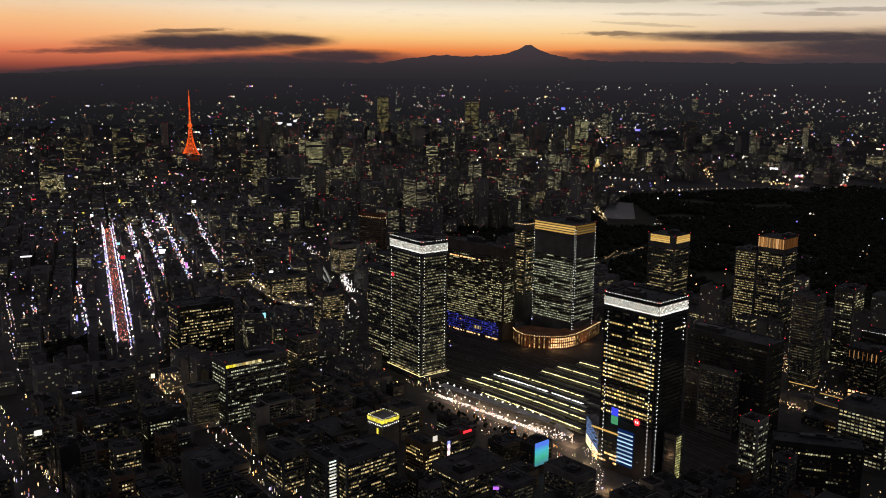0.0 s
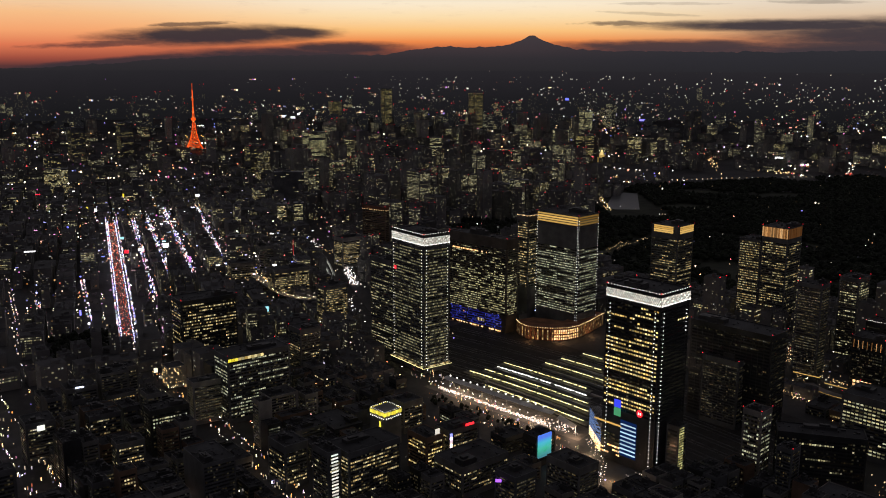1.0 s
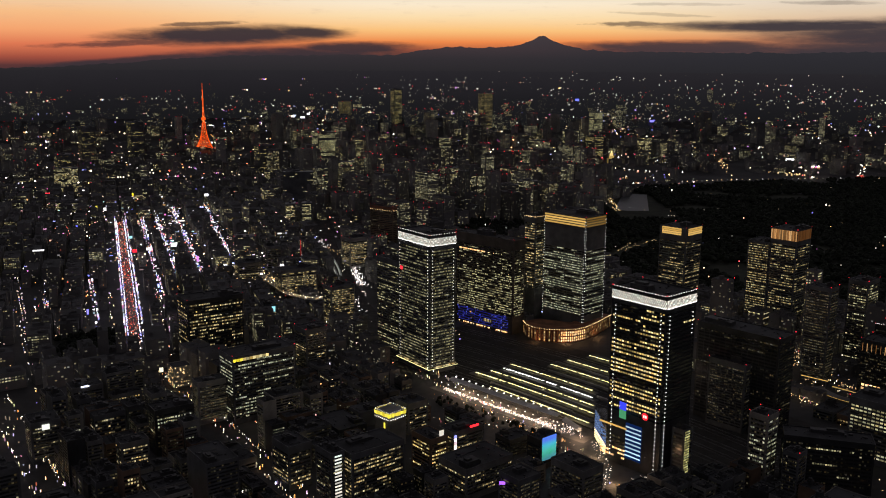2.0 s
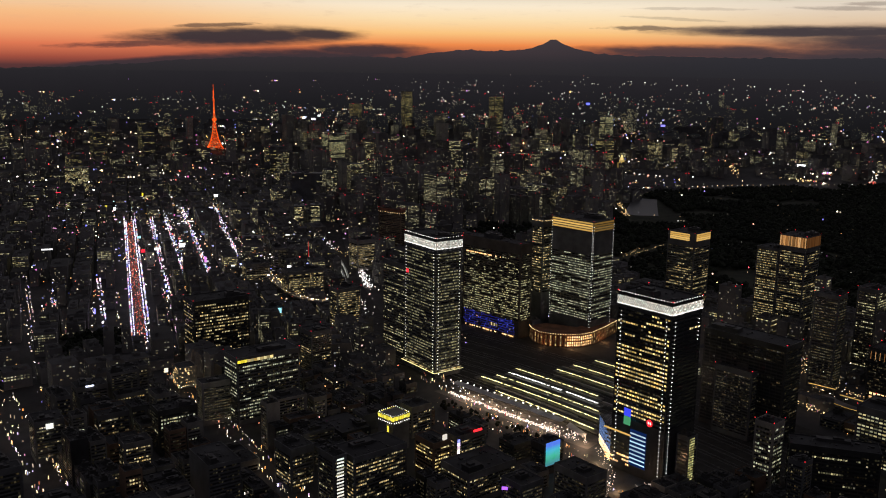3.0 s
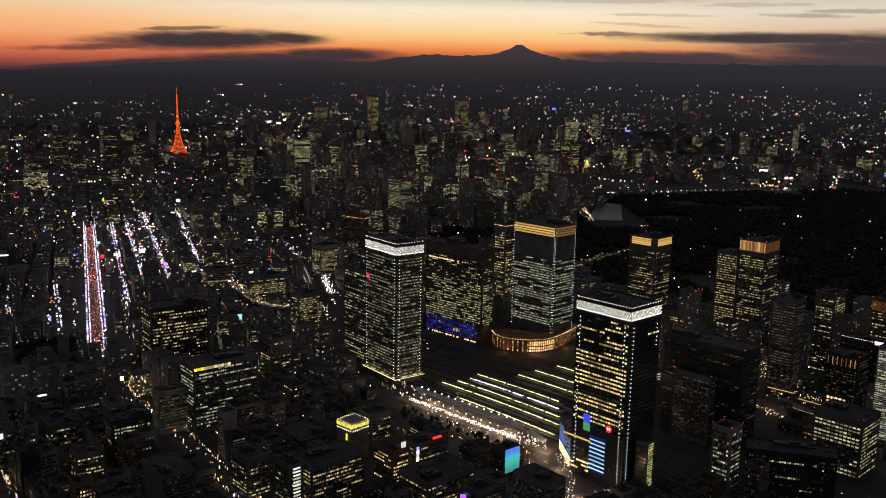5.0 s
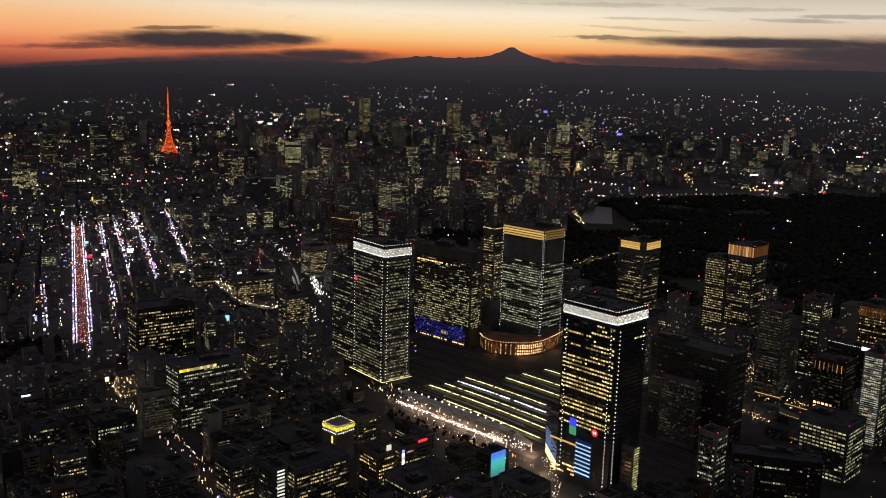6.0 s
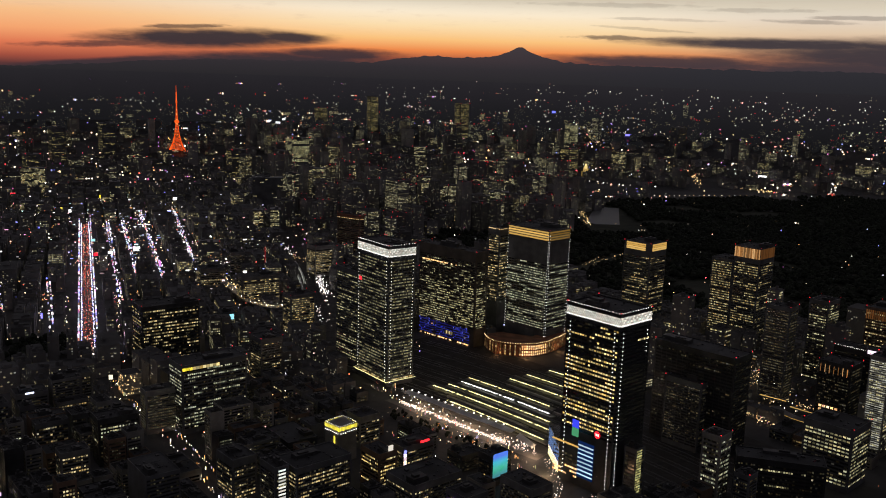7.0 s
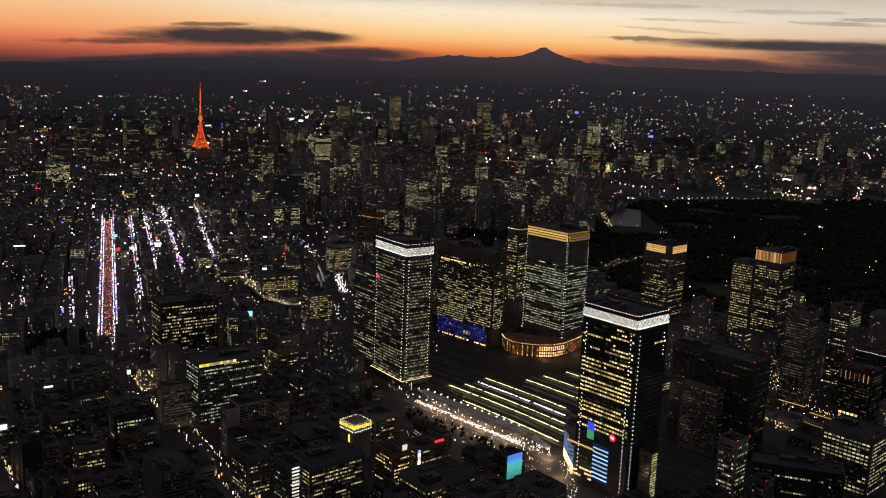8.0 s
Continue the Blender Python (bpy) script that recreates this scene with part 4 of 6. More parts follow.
for side in ("left", "right"):
    o, d, nrm, length = FACES(66, 16)[side]
    g, b = Geo(), Geo()
    g.slab(o, d, nrm, 0, length, 112, 117, 1.0)
    for k in range(int(length / 5)):
        b.ball(o[0] + d[0] * (k * 5 + 2) + nrm[0] * 1.2, o[1] + d[1] * (k * 5 + 2) + nrm[1] * 1.2, 109, 1.0)
    part("roof_band", g, M["brick"], hotel)
    part("roof_band_light_string", b, M["lampwarm"], hotel, "amber lamps under the roof edge", "stuff")
bar = BUILT[13]
o, d, nrm, length = FACES(40, 86)["right"]
for k in range(11):
    g = Geo()
    g.slab(o, d, nrm, 1 + k * 4.4, 4.9 + k * 4.4, 81, 84.5, 0.5)
    part("bright_window", g, M["yellow"] if k < 3 else M["win_wall_gold"], bar)
sign(BUILT[17], "roof_sign", "right", 30, 38, 11, 21, 45, 47, "sign_blue", "pale blue roof sign")
sign(BUILT[18], "corner_panel", "right", 34, 32, 12, 20, 40, 46, "crown_white", "bright white corner panel")
o, d, nrm, length = FACES(26, 46)["right"]
g = Geo()
for k in range(3):
    for b in range(12):
        g.slab(o, d, nrm, 3 + b * 3.4, 4.7 + b * 3.4, 43 - k * 4.4, 45 - k * 4.4, 0.3)
part("square_window_field", g, M["win_white"], BUILT[15], "rows of square white windows", "stuff")
o, d, nrm, length = FACES(30, 16)["right"]
g = Geo()
for k in range(15):
    g.slab(o, d, nrm, 4, 12, 4 + k * 3.6, 5.6 + k * 3.6, 0.4)
part("stair_bands", g, M["crown_white"], BUILT[25], "bright white stair bands")
sign(BUILT[26], "roof_panel", "right", 34, 24, 12, 18, 45, 51, "crown_white", "white lit roof panel")
sign(BUILT[27], "neon_sign", "right", 26, 44, 24, 36, 43, 45.4, "red", "pink red neon sign")
o, d, nrm, length = FACES(26, 44)["right"]
g = Geo()
for k in range(9):
    g.slab(o, d, nrm, 1, 4, 4 + k * 4, 7.4 + k * 4, 1.0)
part("vertical_sign", g, M["sign"], BUILT[27], "tall white vertical sign")
scr = BUILT[29]
o, d, nrm, length = FACES(22, 30)["right"]
screen_mat = bpy.data.materials.new("video_screen_light")
screen_mat.use_nodes = True
_s = Nodes(screen_mat.node_tree)
_sx = _s.add("ShaderNodeSeparateXYZ")
_s.put(_sx.inputs[0], _s.add("ShaderNodeTexCoord").outputs["Object"])
_col = _s.ramp(_s.m("DIVIDE", _sx.outputs[2], 40.0), [(0.25, lin(20, 90, 60)), (0.55, lin(40, 190, 110)), (0.72, lin(50, 190, 200)), (0.86, lin(70, 110, 235))])
_e = _s.add("ShaderNodeEmission")
_s.put(_e.inputs["Color"], _s.mix(_s.m("MULTIPLY", _s.noise(_s.add("ShaderNodeTexCoord").outputs["Object"], 0.25), 0.5), _col, (0.2, 0.4, 0.9)))
_e.inputs["Strength"].default_value = 1.0
_s.put(_s.add("ShaderNodeOutputMaterial").inputs["Surface"], _e.outputs[0])
screen_mat.cycles.emission_sampling = "NONE"
g = Geo()
g.slab(o, d, nrm, 2, 23, 11, 38, 1.2)
part("video_screen", g, screen_mat, scr, "large video screen in blue and green")

# block with a yellow ring of light round its top
rng = random.Random(5)
ring = [(-13, -13), (13, -13), (13, 13), (-13, 13)]
g = Geo()
g.prism(ring, 0, 44)
yel = thing("shop_building", g, M["concrete"], at(-80, 1034, 46), "plain block with a bright yellow roof sign", "building")
HERO.append((-78, 1006, 40, 36, 130))
lit, beads = Geo(), Geo()
for i in range(4):
    ax, ay = ring[i]
    bx, by = ring[(i + 1) % 4]
    ln = math.hypot(bx - ax, by - ay)
    d = ((bx - ax) / ln, (by - ay) / ln)
    nrm = (d[1], -d[0])
    for k in range(max(1, int(ln / 1.7))):
        s = k * ln / max(1, int(ln / 1.7))
        lit.slab((ax, ay), d, nrm, s + 0.1, s + 1.5, 39.6 + rng.uniform(-0.7, 0.5), 44.2 + rng.uniform(-1.4, 0.3), 0.7)
    for k in range(max(1, int(ln / 3))):
        s = (k + 0.5) * ln / max(1, int(ln / 3))
        beads.ball(ax + d[0] * s + nrm[0] * 0.9, ay + d[1] * s + nrm[1] * 0.9, 36.6, 0.75)
        beads.ball(ax + d[0] * s, ay + d[1] * s, 45.2, 0.5)
part("yellow_sign", lit, M["yellow"], yel, "bright yellow ring sign")
part("sign_beads", beads, M["bead"], yel, "white lamps under the sign")
g = Geo()
g.box(-14.2, -6, 20, -13.4, -4, 32)
part("vertical_sign", g, M["yellow"], yel, "slim yellow vertical sign")

# tall glass fin building beside the north tower, striped with level lines of light
far_end, near_end, side = Vector((166, 1060)), Vector((171, 1003)), Vector((12, 1))
g = Geo()
g.prism([(*far_end,), (*near_end,), (*(near_end + side),), (*(far_end + side),)], 0, 37)
prism = thing("glass_fin", g, M["glass"], pose(0, 0, 0), "tall thin glass building with level stripes of blue light", "building")
run = (near_end - far_end).length
along_fin = (near_end - far_end) / run
off_fin = Vector((along_fin.y, -along_fin.x))
for k in range(17):
    g = Geo()
    z = 2.0 + k * 2.05
    reach = run - 1 if k < 14 else run * (0.8 - 0.2 * (k - 14))
    g.slab(tuple(far_end), tuple(along_fin), tuple(off_fin), 1.0, reach, z, z + (0.62 if k > 5 else 0.8), 0.35)
    part("light_stripe", g, M["fin_blue"] if k > 5 else M["entrance"] if k % 2 else M["platform"], prism, "pale blue stripe of light" if k > 5 else "warm stripe of light")
for q in (0.0, 0.5, 1.0):
    g = Geo()
    g.slab(tuple(far_end), tuple(along_fin), tuple(off_fin), q * (run - 0.6), q * (run - 0.6) + 0.6, 0, 39, 0.5)
    part("edge_post", g, M["darkmetal"], prism)
g = Geo()
for k in range(6):
    a, b = far_end.lerp(near_end, k / 6), far_end.lerp(near_end, (k + 1) / 6)
    g.beam((*a, 37), (*(a + side), 46), 0.4)
    g.beam((*(a + side), 46), (*b, 37), 0.4)
    g.beam((*(a + side), 46), (*(b + side), 46), 0.4)
part("roof_lattice", g, M["plant"], prism, "open steel lattice above the roof")
HERO.append((152, 970, 60, 40, 132))


# ---- the station: track bed, platforms, trains, promenade ----
RAIL = Vector((math.cos(radians(133)), math.sin(radians(133))))   # along the tracks, away from the north tower
ACROSS = Vector((math.cos(radians(43)), math.sin(radians(43))))
RAIL_ZERO = Vector((176, 1120))


def on_rails(s, c):
    """A place s metres along the tracks and c across; the tracks bend a little."""
    bend = 0.00026 * (s - 110) ** 2 - 1.0
    p = RAIL_ZERO + RAIL * s + ACROSS * (c - bend)
    return p.x, p.y


def strip(geo, c0, c1, s0, s1, z0, z1, step=12.0):
    """A long low solid along the tracks."""
    n = max(1, int((s1 - s0) / step))
    i = len(geo.v)
    for k in range(n + 1):
        s = s0 + (s1 - s0) * k / n
        a, b = on_rails(s, c0), on_rails(s, c1)
        geo.v += [(*a, z0), (*a, z1), (*b, z1), (*b, z0)]
    for k in range(n):
        j = i + 4 * k
        geo.f += [(j, j + 4, j + 5, j + 1), (j + 1, j + 5, j + 6, j + 2), (j + 2, j + 6, j + 7, j + 3)]
    geo.f += [(i, i + 1, i + 2, i + 3), (i + 4 * n + 3, i + 4 * n + 2, i + 4 * n + 1, i + 4 * n)]


g = Geo()
strip(g, -30, 212, -260, 420, 0.02, 0.5)
tagged(part("track_bed", g, M["gravel"]), "dark ballasted track bed of the station", "railway", kind="structure")

PLATFORMS = [  # across, start, end, light
    (-22, -14, 166, "platform"), (7, 2, 228, "platform"), (28, 20, 212, "platform"), (50, 40, 210, "platform_white"), (71, 58, 216, "platform"),
    (114, 60, 174, "platform"), (148, 92, 172, "platform"), (190, 122, 162, "platform")]
for k, (c, s0, s1, mat) in enumerate(PLATFORMS):
    g = Geo()
    strip(g, c - 4.5, c + 4.5, s0 - 4, s1 + 4, 0.5, 1.7)
    plat = thing("station_platform", g, M["concrete"], pose(0, 0, 0), "long station platform under a dark canopy with tube lights", "platform",
                 "station platforms")
    g = Geo()
    strip(g, c - 2.6, c + 4.8, s0, s1, 6.2, 6.7)
    canopy = part("canopy", g, M["darkmetal"], plat, "dark canopy roof")
    g = Geo()
    s, rng = s0 + 1.0, random.Random(40 + k)
    wide = 3.8 if mat == "platform_white" else 3.0
    while s < s1 - 4:
        ln = rng.uniform(1.4, 3.4)
        if rng.random() < 0.93:
            strip(g, c - 2.9 - wide * rng.uniform(0.6, 1), c - 2.9, s, s + ln, 5.7, 5.95, 20)
        s += ln + rng.uniform(0.3, 1.0)
    part("platform_light_line", g, M[mat], canopy, "bright lights along the platform edge", "stuff")
    for j in range(int((s1 - s0) / 24)):
        g = Geo()
        x, y = on_rails(s0 + 12 + j * 24, c)
        g.box(x - 0.25, y - 0.25, 1.7, x + 0.25, y + 0.25, 6.2)
        part("canopy_post", g, M["darkmetal"], canopy)
for c, s0, n in ((18, -60, 8), (60, 20, 7), (92, 10, 6), (131, -20, 8), (-8, 30, 6)):
    g = Geo()
    strip(g, c - 1.5, c + 1.5, s0, s0 + 25 * n, 0.9, 1.2)
    tr = thing("train", g, M["darkmetal"], pose(0, 0, 0), "grey commuter train standing at the platform", "train", "trains in the station")
    for j in range(n):
        g = Geo()
        strip(g, c - 1.45, c + 1.45, s0 + 25 * j + 0.4, s0 + 25 * j + 24.6, 1.2, 4.2)
        part("train_car", g, M["train"], tr)

for k, c in enumerate((-14, -4, 14, 22, 38, 44, 58, 66, 84, 92, 100, 126, 136, 160, 170, 178)):
    g = Geo()
    strip(g, c - 0.8, c - 0.65, -240, 400, 0.5, 0.68, 20)
    strip(g, c + 0.65, c + 0.8, -240, 400, 0.5, 0.68, 20)
    tagged(part("rail_track", g, M["train"]), "pair of steel rails on ballast", "track", kind="structure")

# promenade in front of the station, under a white membrane roof with two rows of lamps
g = Geo()
g.v = [(-40, 1230, 0.12), (150, 1040, 0.12), (178, 1076, 0.12), (0, 1262, 0.12)]
g.f = [(0, 1, 2, 3)]
tagged(part("pavement", g, M["pave"]), "pale stone forecourt beside the station", "pavement", kind="structure")
rng = random.Random(9)


def promenade(t, c):
    p = Vector((-8, 1232)).lerp(Vector((128, 1096)), t) - ACROSS * c
    return p.x, p.y


roofm = Geo()
for k in range(24):
    ring = []
    for e in (0, 1):
        t = (k + e) / 24
        for c, z in ((-2, 15.0), (5, 13.4 + 0.8 * math.sin(t * 60)), (12, 15.6)):
            ring.append((*promenade(t, c), z))
    i = len(roofm.v)
    roofm.v += ring
    roofm.f += [(i, i + 3, i + 4, i + 1), (i + 1, i + 4, i + 5, i + 2)]
roof_ob = thing("membrane_roof", roofm, M["white"], pose(0, 0, 0), "long white membrane roof along the station front", "canopy")
mod = roof_ob.modifiers.new("thickness", "SOLIDIFY")
mod.thickness = 0.25
for k in range(9):
    g = Geo()
    x, y = promenade((k + 0.5) / 9, 5)
    g.beam((x, y, 0.1), (x, y, 13.2), 0.18)
    part("mast", g, M["plant"], roof_ob)


def lamp_post(x, y, h, mat, label, r=0.7, group="lamps on the forecourt"):
    g = Geo()
    g.beam((0, 0, 0), (0, 0, h), 0.14)
    ob = thing("street_lamp", g, M["darkmetal"], pose(x, y, 0.1), label, "lamp", group)
    g = Geo()
    g.ball(0, 0, h + r * 0.7, r)
    part("lamp_head", g, M[mat], ob, "glowing lamp head")
    return ob


first = lamp_post(*promenade(0.02, -5), 14, "bead", "tall lamp with a white glowing head", 1.45)
for k in range(1, 14):
    copy_thing(first, pose(*promenade(0.02 + k / 15, -5), 0.1))
second = lamp_post(*promenade(0.0, 19), 11, "bead", "tall lamp with a white glowing head", 1.05)
for k in range(1, 13):
    copy_thing(second, pose(*promenade(k / 14, 19 + rng.uniform(-1, 1)), 0.1))
shops = Geo()
for k in range(230):
    t = rng.random() ** 0.9
    x, y = promenade(t, rng.uniform(11, 18))
    shops.box(x - rng.uniform(0.4, 1.8), y - 0.7, 2.0, x + rng.uniform(0.4, 1.8), y + 0.7, rng.uniform(2.5, 3.2))
tagged(part("shop_fronts", shops, M["entrance"]), "warm shop lights along the station front", "lights", kind="stuff")
g = Geo()
for k in range(70):
    x, y = promenade(rng.uniform(0.84, 1.12), rng.uniform(-4, 20))
    e = rng.uniform(0.25, 0.8)
    g.box(x - e, y - e, 2.0, x + e, y + e, 2.0 + rng.uniform(0.5, 1.6))
tagged(part("entrance_lights", g, M["entrance"]), "pinkish white lights at the station entrance", "lights", kind="stuff")
g = Geo()
for a, b, n in ((Vector((163, 1040)), Vector((166, 960)), 46), (Vector((166, 960)), Vector((150, 905)), 30), (Vector((190, 945)), Vector((232, 915)), 26), (Vector((120, 1085)), Vector((150, 1050)), 30)):
    for k in range(n):
        q = a.lerp(b, rng.random()) + Vector((rng.gauss(0, 4), rng.gauss(0, 4)))
        g.ball(q.x, q.y, rng.uniform(1.5, 6), rng.uniform(0.35, 0.8))
tagged(part("forecourt_lights", g, M["entrance"]), "warm lights of trees and cars before the towers", "lights", kind="stuff")
# white tilted roof by the entrance
g = Geo()
for k in range(8):
    a = Vector((132, 1086)).lerp(Vector((149, 1056)), k / 8)
    b = Vector((132, 1086)).lerp(Vector((149, 1056)), (k + 1) / 8)
    i = len(g.v)
    g.v += [(a.x - 3, a.y - 2, 12 - k * 0.3), (b.x - 3, b.y - 2, 12 - (k + 1) * 0.3), (b.x + 2, b.y + 2, 15 - (k + 1) * 0.3), (a.x + 2, a.y + 2, 15 - k * 0.3)]
    g.f.append((i, i + 1, i + 2, i + 3))
er = thing("entrance_roof", g, M["white"], pose(0, 0, 0), "white sloping entrance roof lit from below", "canopy")
mod = er.modifiers.new("thickness", "SOLIDIFY")
mod.thickness = 0.3
g = Geo()
g.beam((132, 1086, 0), (132, 1086, 13.2), 0.5)
g.beam((149, 1056, 0), (149, 1056, 11.0), 0.5)
part("roof_posts", g, M["white"], er)

# the lamps of the forecourt light its paving, canopies and the fronts beside it
for k, (x, y, z, p, col) in enumerate(((10, 1206, 10, 16000, (1, .66, .4)), (40, 1174, 10, 16000, (1, .66, .4)), (70, 1142, 10, 16000, (1, .66, .4)), (104, 1106, 11, 20000, (1, .64, .4)),
                                       (146, 1050, 10, 14000, (1, .64, .4)), (175, 1436, 8, 3500, (1, .5, .2)), (233, 1480, 8, 3000, (1, .5, .2)),
                                       (128, 1446, 8, 2500, (1, .5, .2)), (168, 930, 7, 8000, (1, .6, .3)), (158, 1000, 7, 8000, (1, .68, .36)))):
    lamp = bpy.data.lights.new("forecourt_lamp", "POINT")
    lamp.energy, lamp.color, lamp.shadow_soft_size = p, col, 2.0
    new("forecourt_lamp", lamp).location = (x, y, z)

# forecourt road with taxis and buses as small moving lights at rest
g, h = Geo(), Geo()
for k in range(110):
    t, c = rng.random() ** 0.7 * 1.08, rng.uniform(24, 70)
    x, y = promenade(t, c)
    (g if rng.random() < 0.2 else h).ball(x, y, 1.0, rng.uniform(0.3, 0.6))
tagged(part("tail_lights", g, M["tail"]), "red tail lights of waiting cars", "lights", kind="stuff")
tagged(part("head_lights", h, M["streetmix"]), "amber lights of waiting cars and trees", "lights", kind="stuff")


# ---- roads ----
AVENUE = (Vector((-513, 1415)), Vector((-940, 2554)))
STREETS = [(Vector((-600, 1489)), Vector((-752, 1848))), (Vector((-512, 1581)), Vector((-880, 2558))), (Vector((-590, 1908)), Vector((-846, 2579))),
           (Vector((-520, 1860)), Vector((-837, 2709))), (Vector((-522, 2084)), Vector((-773, 2822))), (Vector((-673, 1486)), Vector((-835, 1795))),
           (Vector((-719, 1484)), Vector((-901, 1840))), (Vector((-603, 1251)), Vector((-787, 1587)))]
LOW_ROADS = [(Vector((-430, 1290)), Vector((-150, 866)), 9), (Vector((-620, 1170)), Vector((-420, 884)), 14), (Vector((-60, 1300)), Vector((140, 1000)), 12),
             (Vector((-158, 1509)), Vector((-268, 2231)), 16), (Vector((470, 1560)), Vector((530, 1180)), 12), (Vector((487, 2791)), Vector((492, 3060)), 10),
             (Vector((360, 2190)), Vector((455, 2345)), 9)]


def road_strip(a, b, half, z=0.06):
    g = Geo()
    d = (b - a).normalized()
    s = Vector((-d.y, d.x)) * half
    g.v = [(*(a + s), z), (*(a - s), z), (*(b - s), z), (*(b + s), z)]
    g.f = [(0, 1, 2, 3)]
    return g


tagged(part("road", road_strip(*AVENUE, 12.5), M["road"]), "wide asphalt shopping avenue full of traffic", "road", kind="structure")
for a, b in STREETS:
    tagged(part("road", road_strip(a, b, 5), M["road"]), "narrow asphalt shopping street", "road", kind="structure")
for a, b, w in LOW_ROADS:
    tagged(part("road", road_strip(a, b, w), M["road"]), "asphalt city street", "road", kind="structure")


def to_segment(p, a, b):
    ab = b - a
    t = max(0.0, min(1.0, (p - a).dot(ab) / ab.length_squared))
    return (a + ab * t - p).length


PALACE = [(400, 2600), (330, 2235), (345, 1900), (430, 1740), (640, 1660), (900, 1560), (1500, 1420), (2300, 1400), (2300, 3800), (1711, 3660), (1180, 3520), (676, 3330), (440, 2930)]
HIBIYA = [(-60, 2300), (120, 2120), (300, 2250), (250, 2560), (60, 2640)]
SQUARE = [(-30, 1540), (-50, 1420), (90, 1380), (250, 1380), (360, 1560), (280, 1600), (200, 1560), (90, 1490)]
PARK = [(-650, 1440), (-600, 1290), (-535, 1300), (-520, 1400), (-575, 1480)]


def inside(x, y, ring):
    hit, j = False, len(ring) - 1
    for i, (xi, yi) in enumerate(ring):
        xj, yj = ring[j]
        if (yi > y) != (yj > y) and x < (xj - xi) * (y - yi) / (yj - yi) + xi:
            hit = not hit
        j = i
    return hit


# the government quarter: wide slabs that face the station, nearly every window faintly lit
SLABS = [(-413, 3095, 75, 114, .9), (-282, 3495, 58, 98, .9), (-202, 3152, 64, 62, .5), (-141, 3256, 86, 72, .6), (-52, 3070, 60, 100, .8), (26, 2869, 71, 94, .8),
         (135, 2800, 54, 79, .8), (188, 2761, 55, 97, .7), (281, 3247, 68, 83, .8), (347, 3155, 47, 87, .8), (383, 3065, 57, 60, .5), (-82, 4197, 64, 107, .7),
         (46, 4210, 59, 127, .8), (183, 4062, 97, 69, .7), (367, 4640, 77, 64, .8), (499, 4382, 81, 132, .8), (-269, 4378, 51, 53, .7)]
SLABS += [(-464, 2495, 26, 62, .9), (-420, 2498, 28, 65, .95), (-465, 3025, 46, 102, .6), (-537, 2862, 96, 106, .08), (-1347, 3087, 78, 86, .9), (-1167, 2665, 64, 37, .7),
          (-495, 2025, 46, 60, .2), (-963, 2822, 32, 85, .15)]


HIGHWAY = [Vector(q) for q in ((-480, 2010), (-438, 1937), (-358, 1778), (-295, 1671), (-243, 1674), (-205, 1750))]


def free(x, y, r):
    """Whether a house of half-width r may stand here."""
    if inside(x, y, PALACE) or inside(x, y, PARK) or inside(x, y, HIBIYA):
        return False
    if inside(x, y, SQUARE):
        return False
    p = Vector((x, y))
    q = p - RAIL_ZERO
    s, c = q.dot(RAIL), q.dot(ACROSS)
    if -90 < s < 250 and -128 - r < c < 215 + r or -200 < s < 330 and -74 - r < c < 215 + r:
        return False
    if s > -420 and -10 - r < c < 190 + r and s < 60:
        return False
    if to_segment(p, Vector((-110, 1430)), Vector((-380, 2560))) < 34 + r * 0.6:
        return False
    if to_segment(p, *AVENUE) < 16 + r:
        return False
    if min(to_segment(p, a, b) for a, b in zip(HIGHWAY, HIGHWAY[1:])) < 12 + r:
        return False
    for a, b in STREETS:
        if to_segment(p, a, b) < 6 + r:
            return False
    for a, b, w in LOW_ROADS:
        if to_segment(p, a, b) < w + 2 + r:
            return False
    if any(abs(x - (sx + w / 2)) < w / 2 + r + 4 and -r - 6 < y - sy < 40 + r for sx, sy, w, _, _ in SLABS):
        return False
    for cx, cy, lu, lv, u in HERO + [(-392, 1216, 26, 26, 125), (515, 1165, 80, 26, 120)]:
        du = Vector((math.cos(radians(u)), math.sin(radians(u))))
        dv = Vector((du.y, -du.x))
        m = p - Vector((cx, cy))
        a, b = m.dot(du), m.dot(dv)
        if -r - 5 < a < lu + r + 5 and -r - 5 < b < lv + r + 5:
            return False
    return True


def district(x, y):
    """Grid bearing, typical height and its spread, share of lit windows."""
    if y > 1330 and x < -170 - (y - 1400) * 0.2:
        return 110.7, 31, 0.25, 0.34
    if y > 2350 and x > -700 and x < 520:
        return 128, 52, 0.55, 0.42
    if x > 330 and y < 2000:
        return 134, 48, 0.55, 0.30
    if y < 1330 and x < 180:
        return 127, 33, 0.32, 0.22
    return 128, 36, 0.4, 0.3


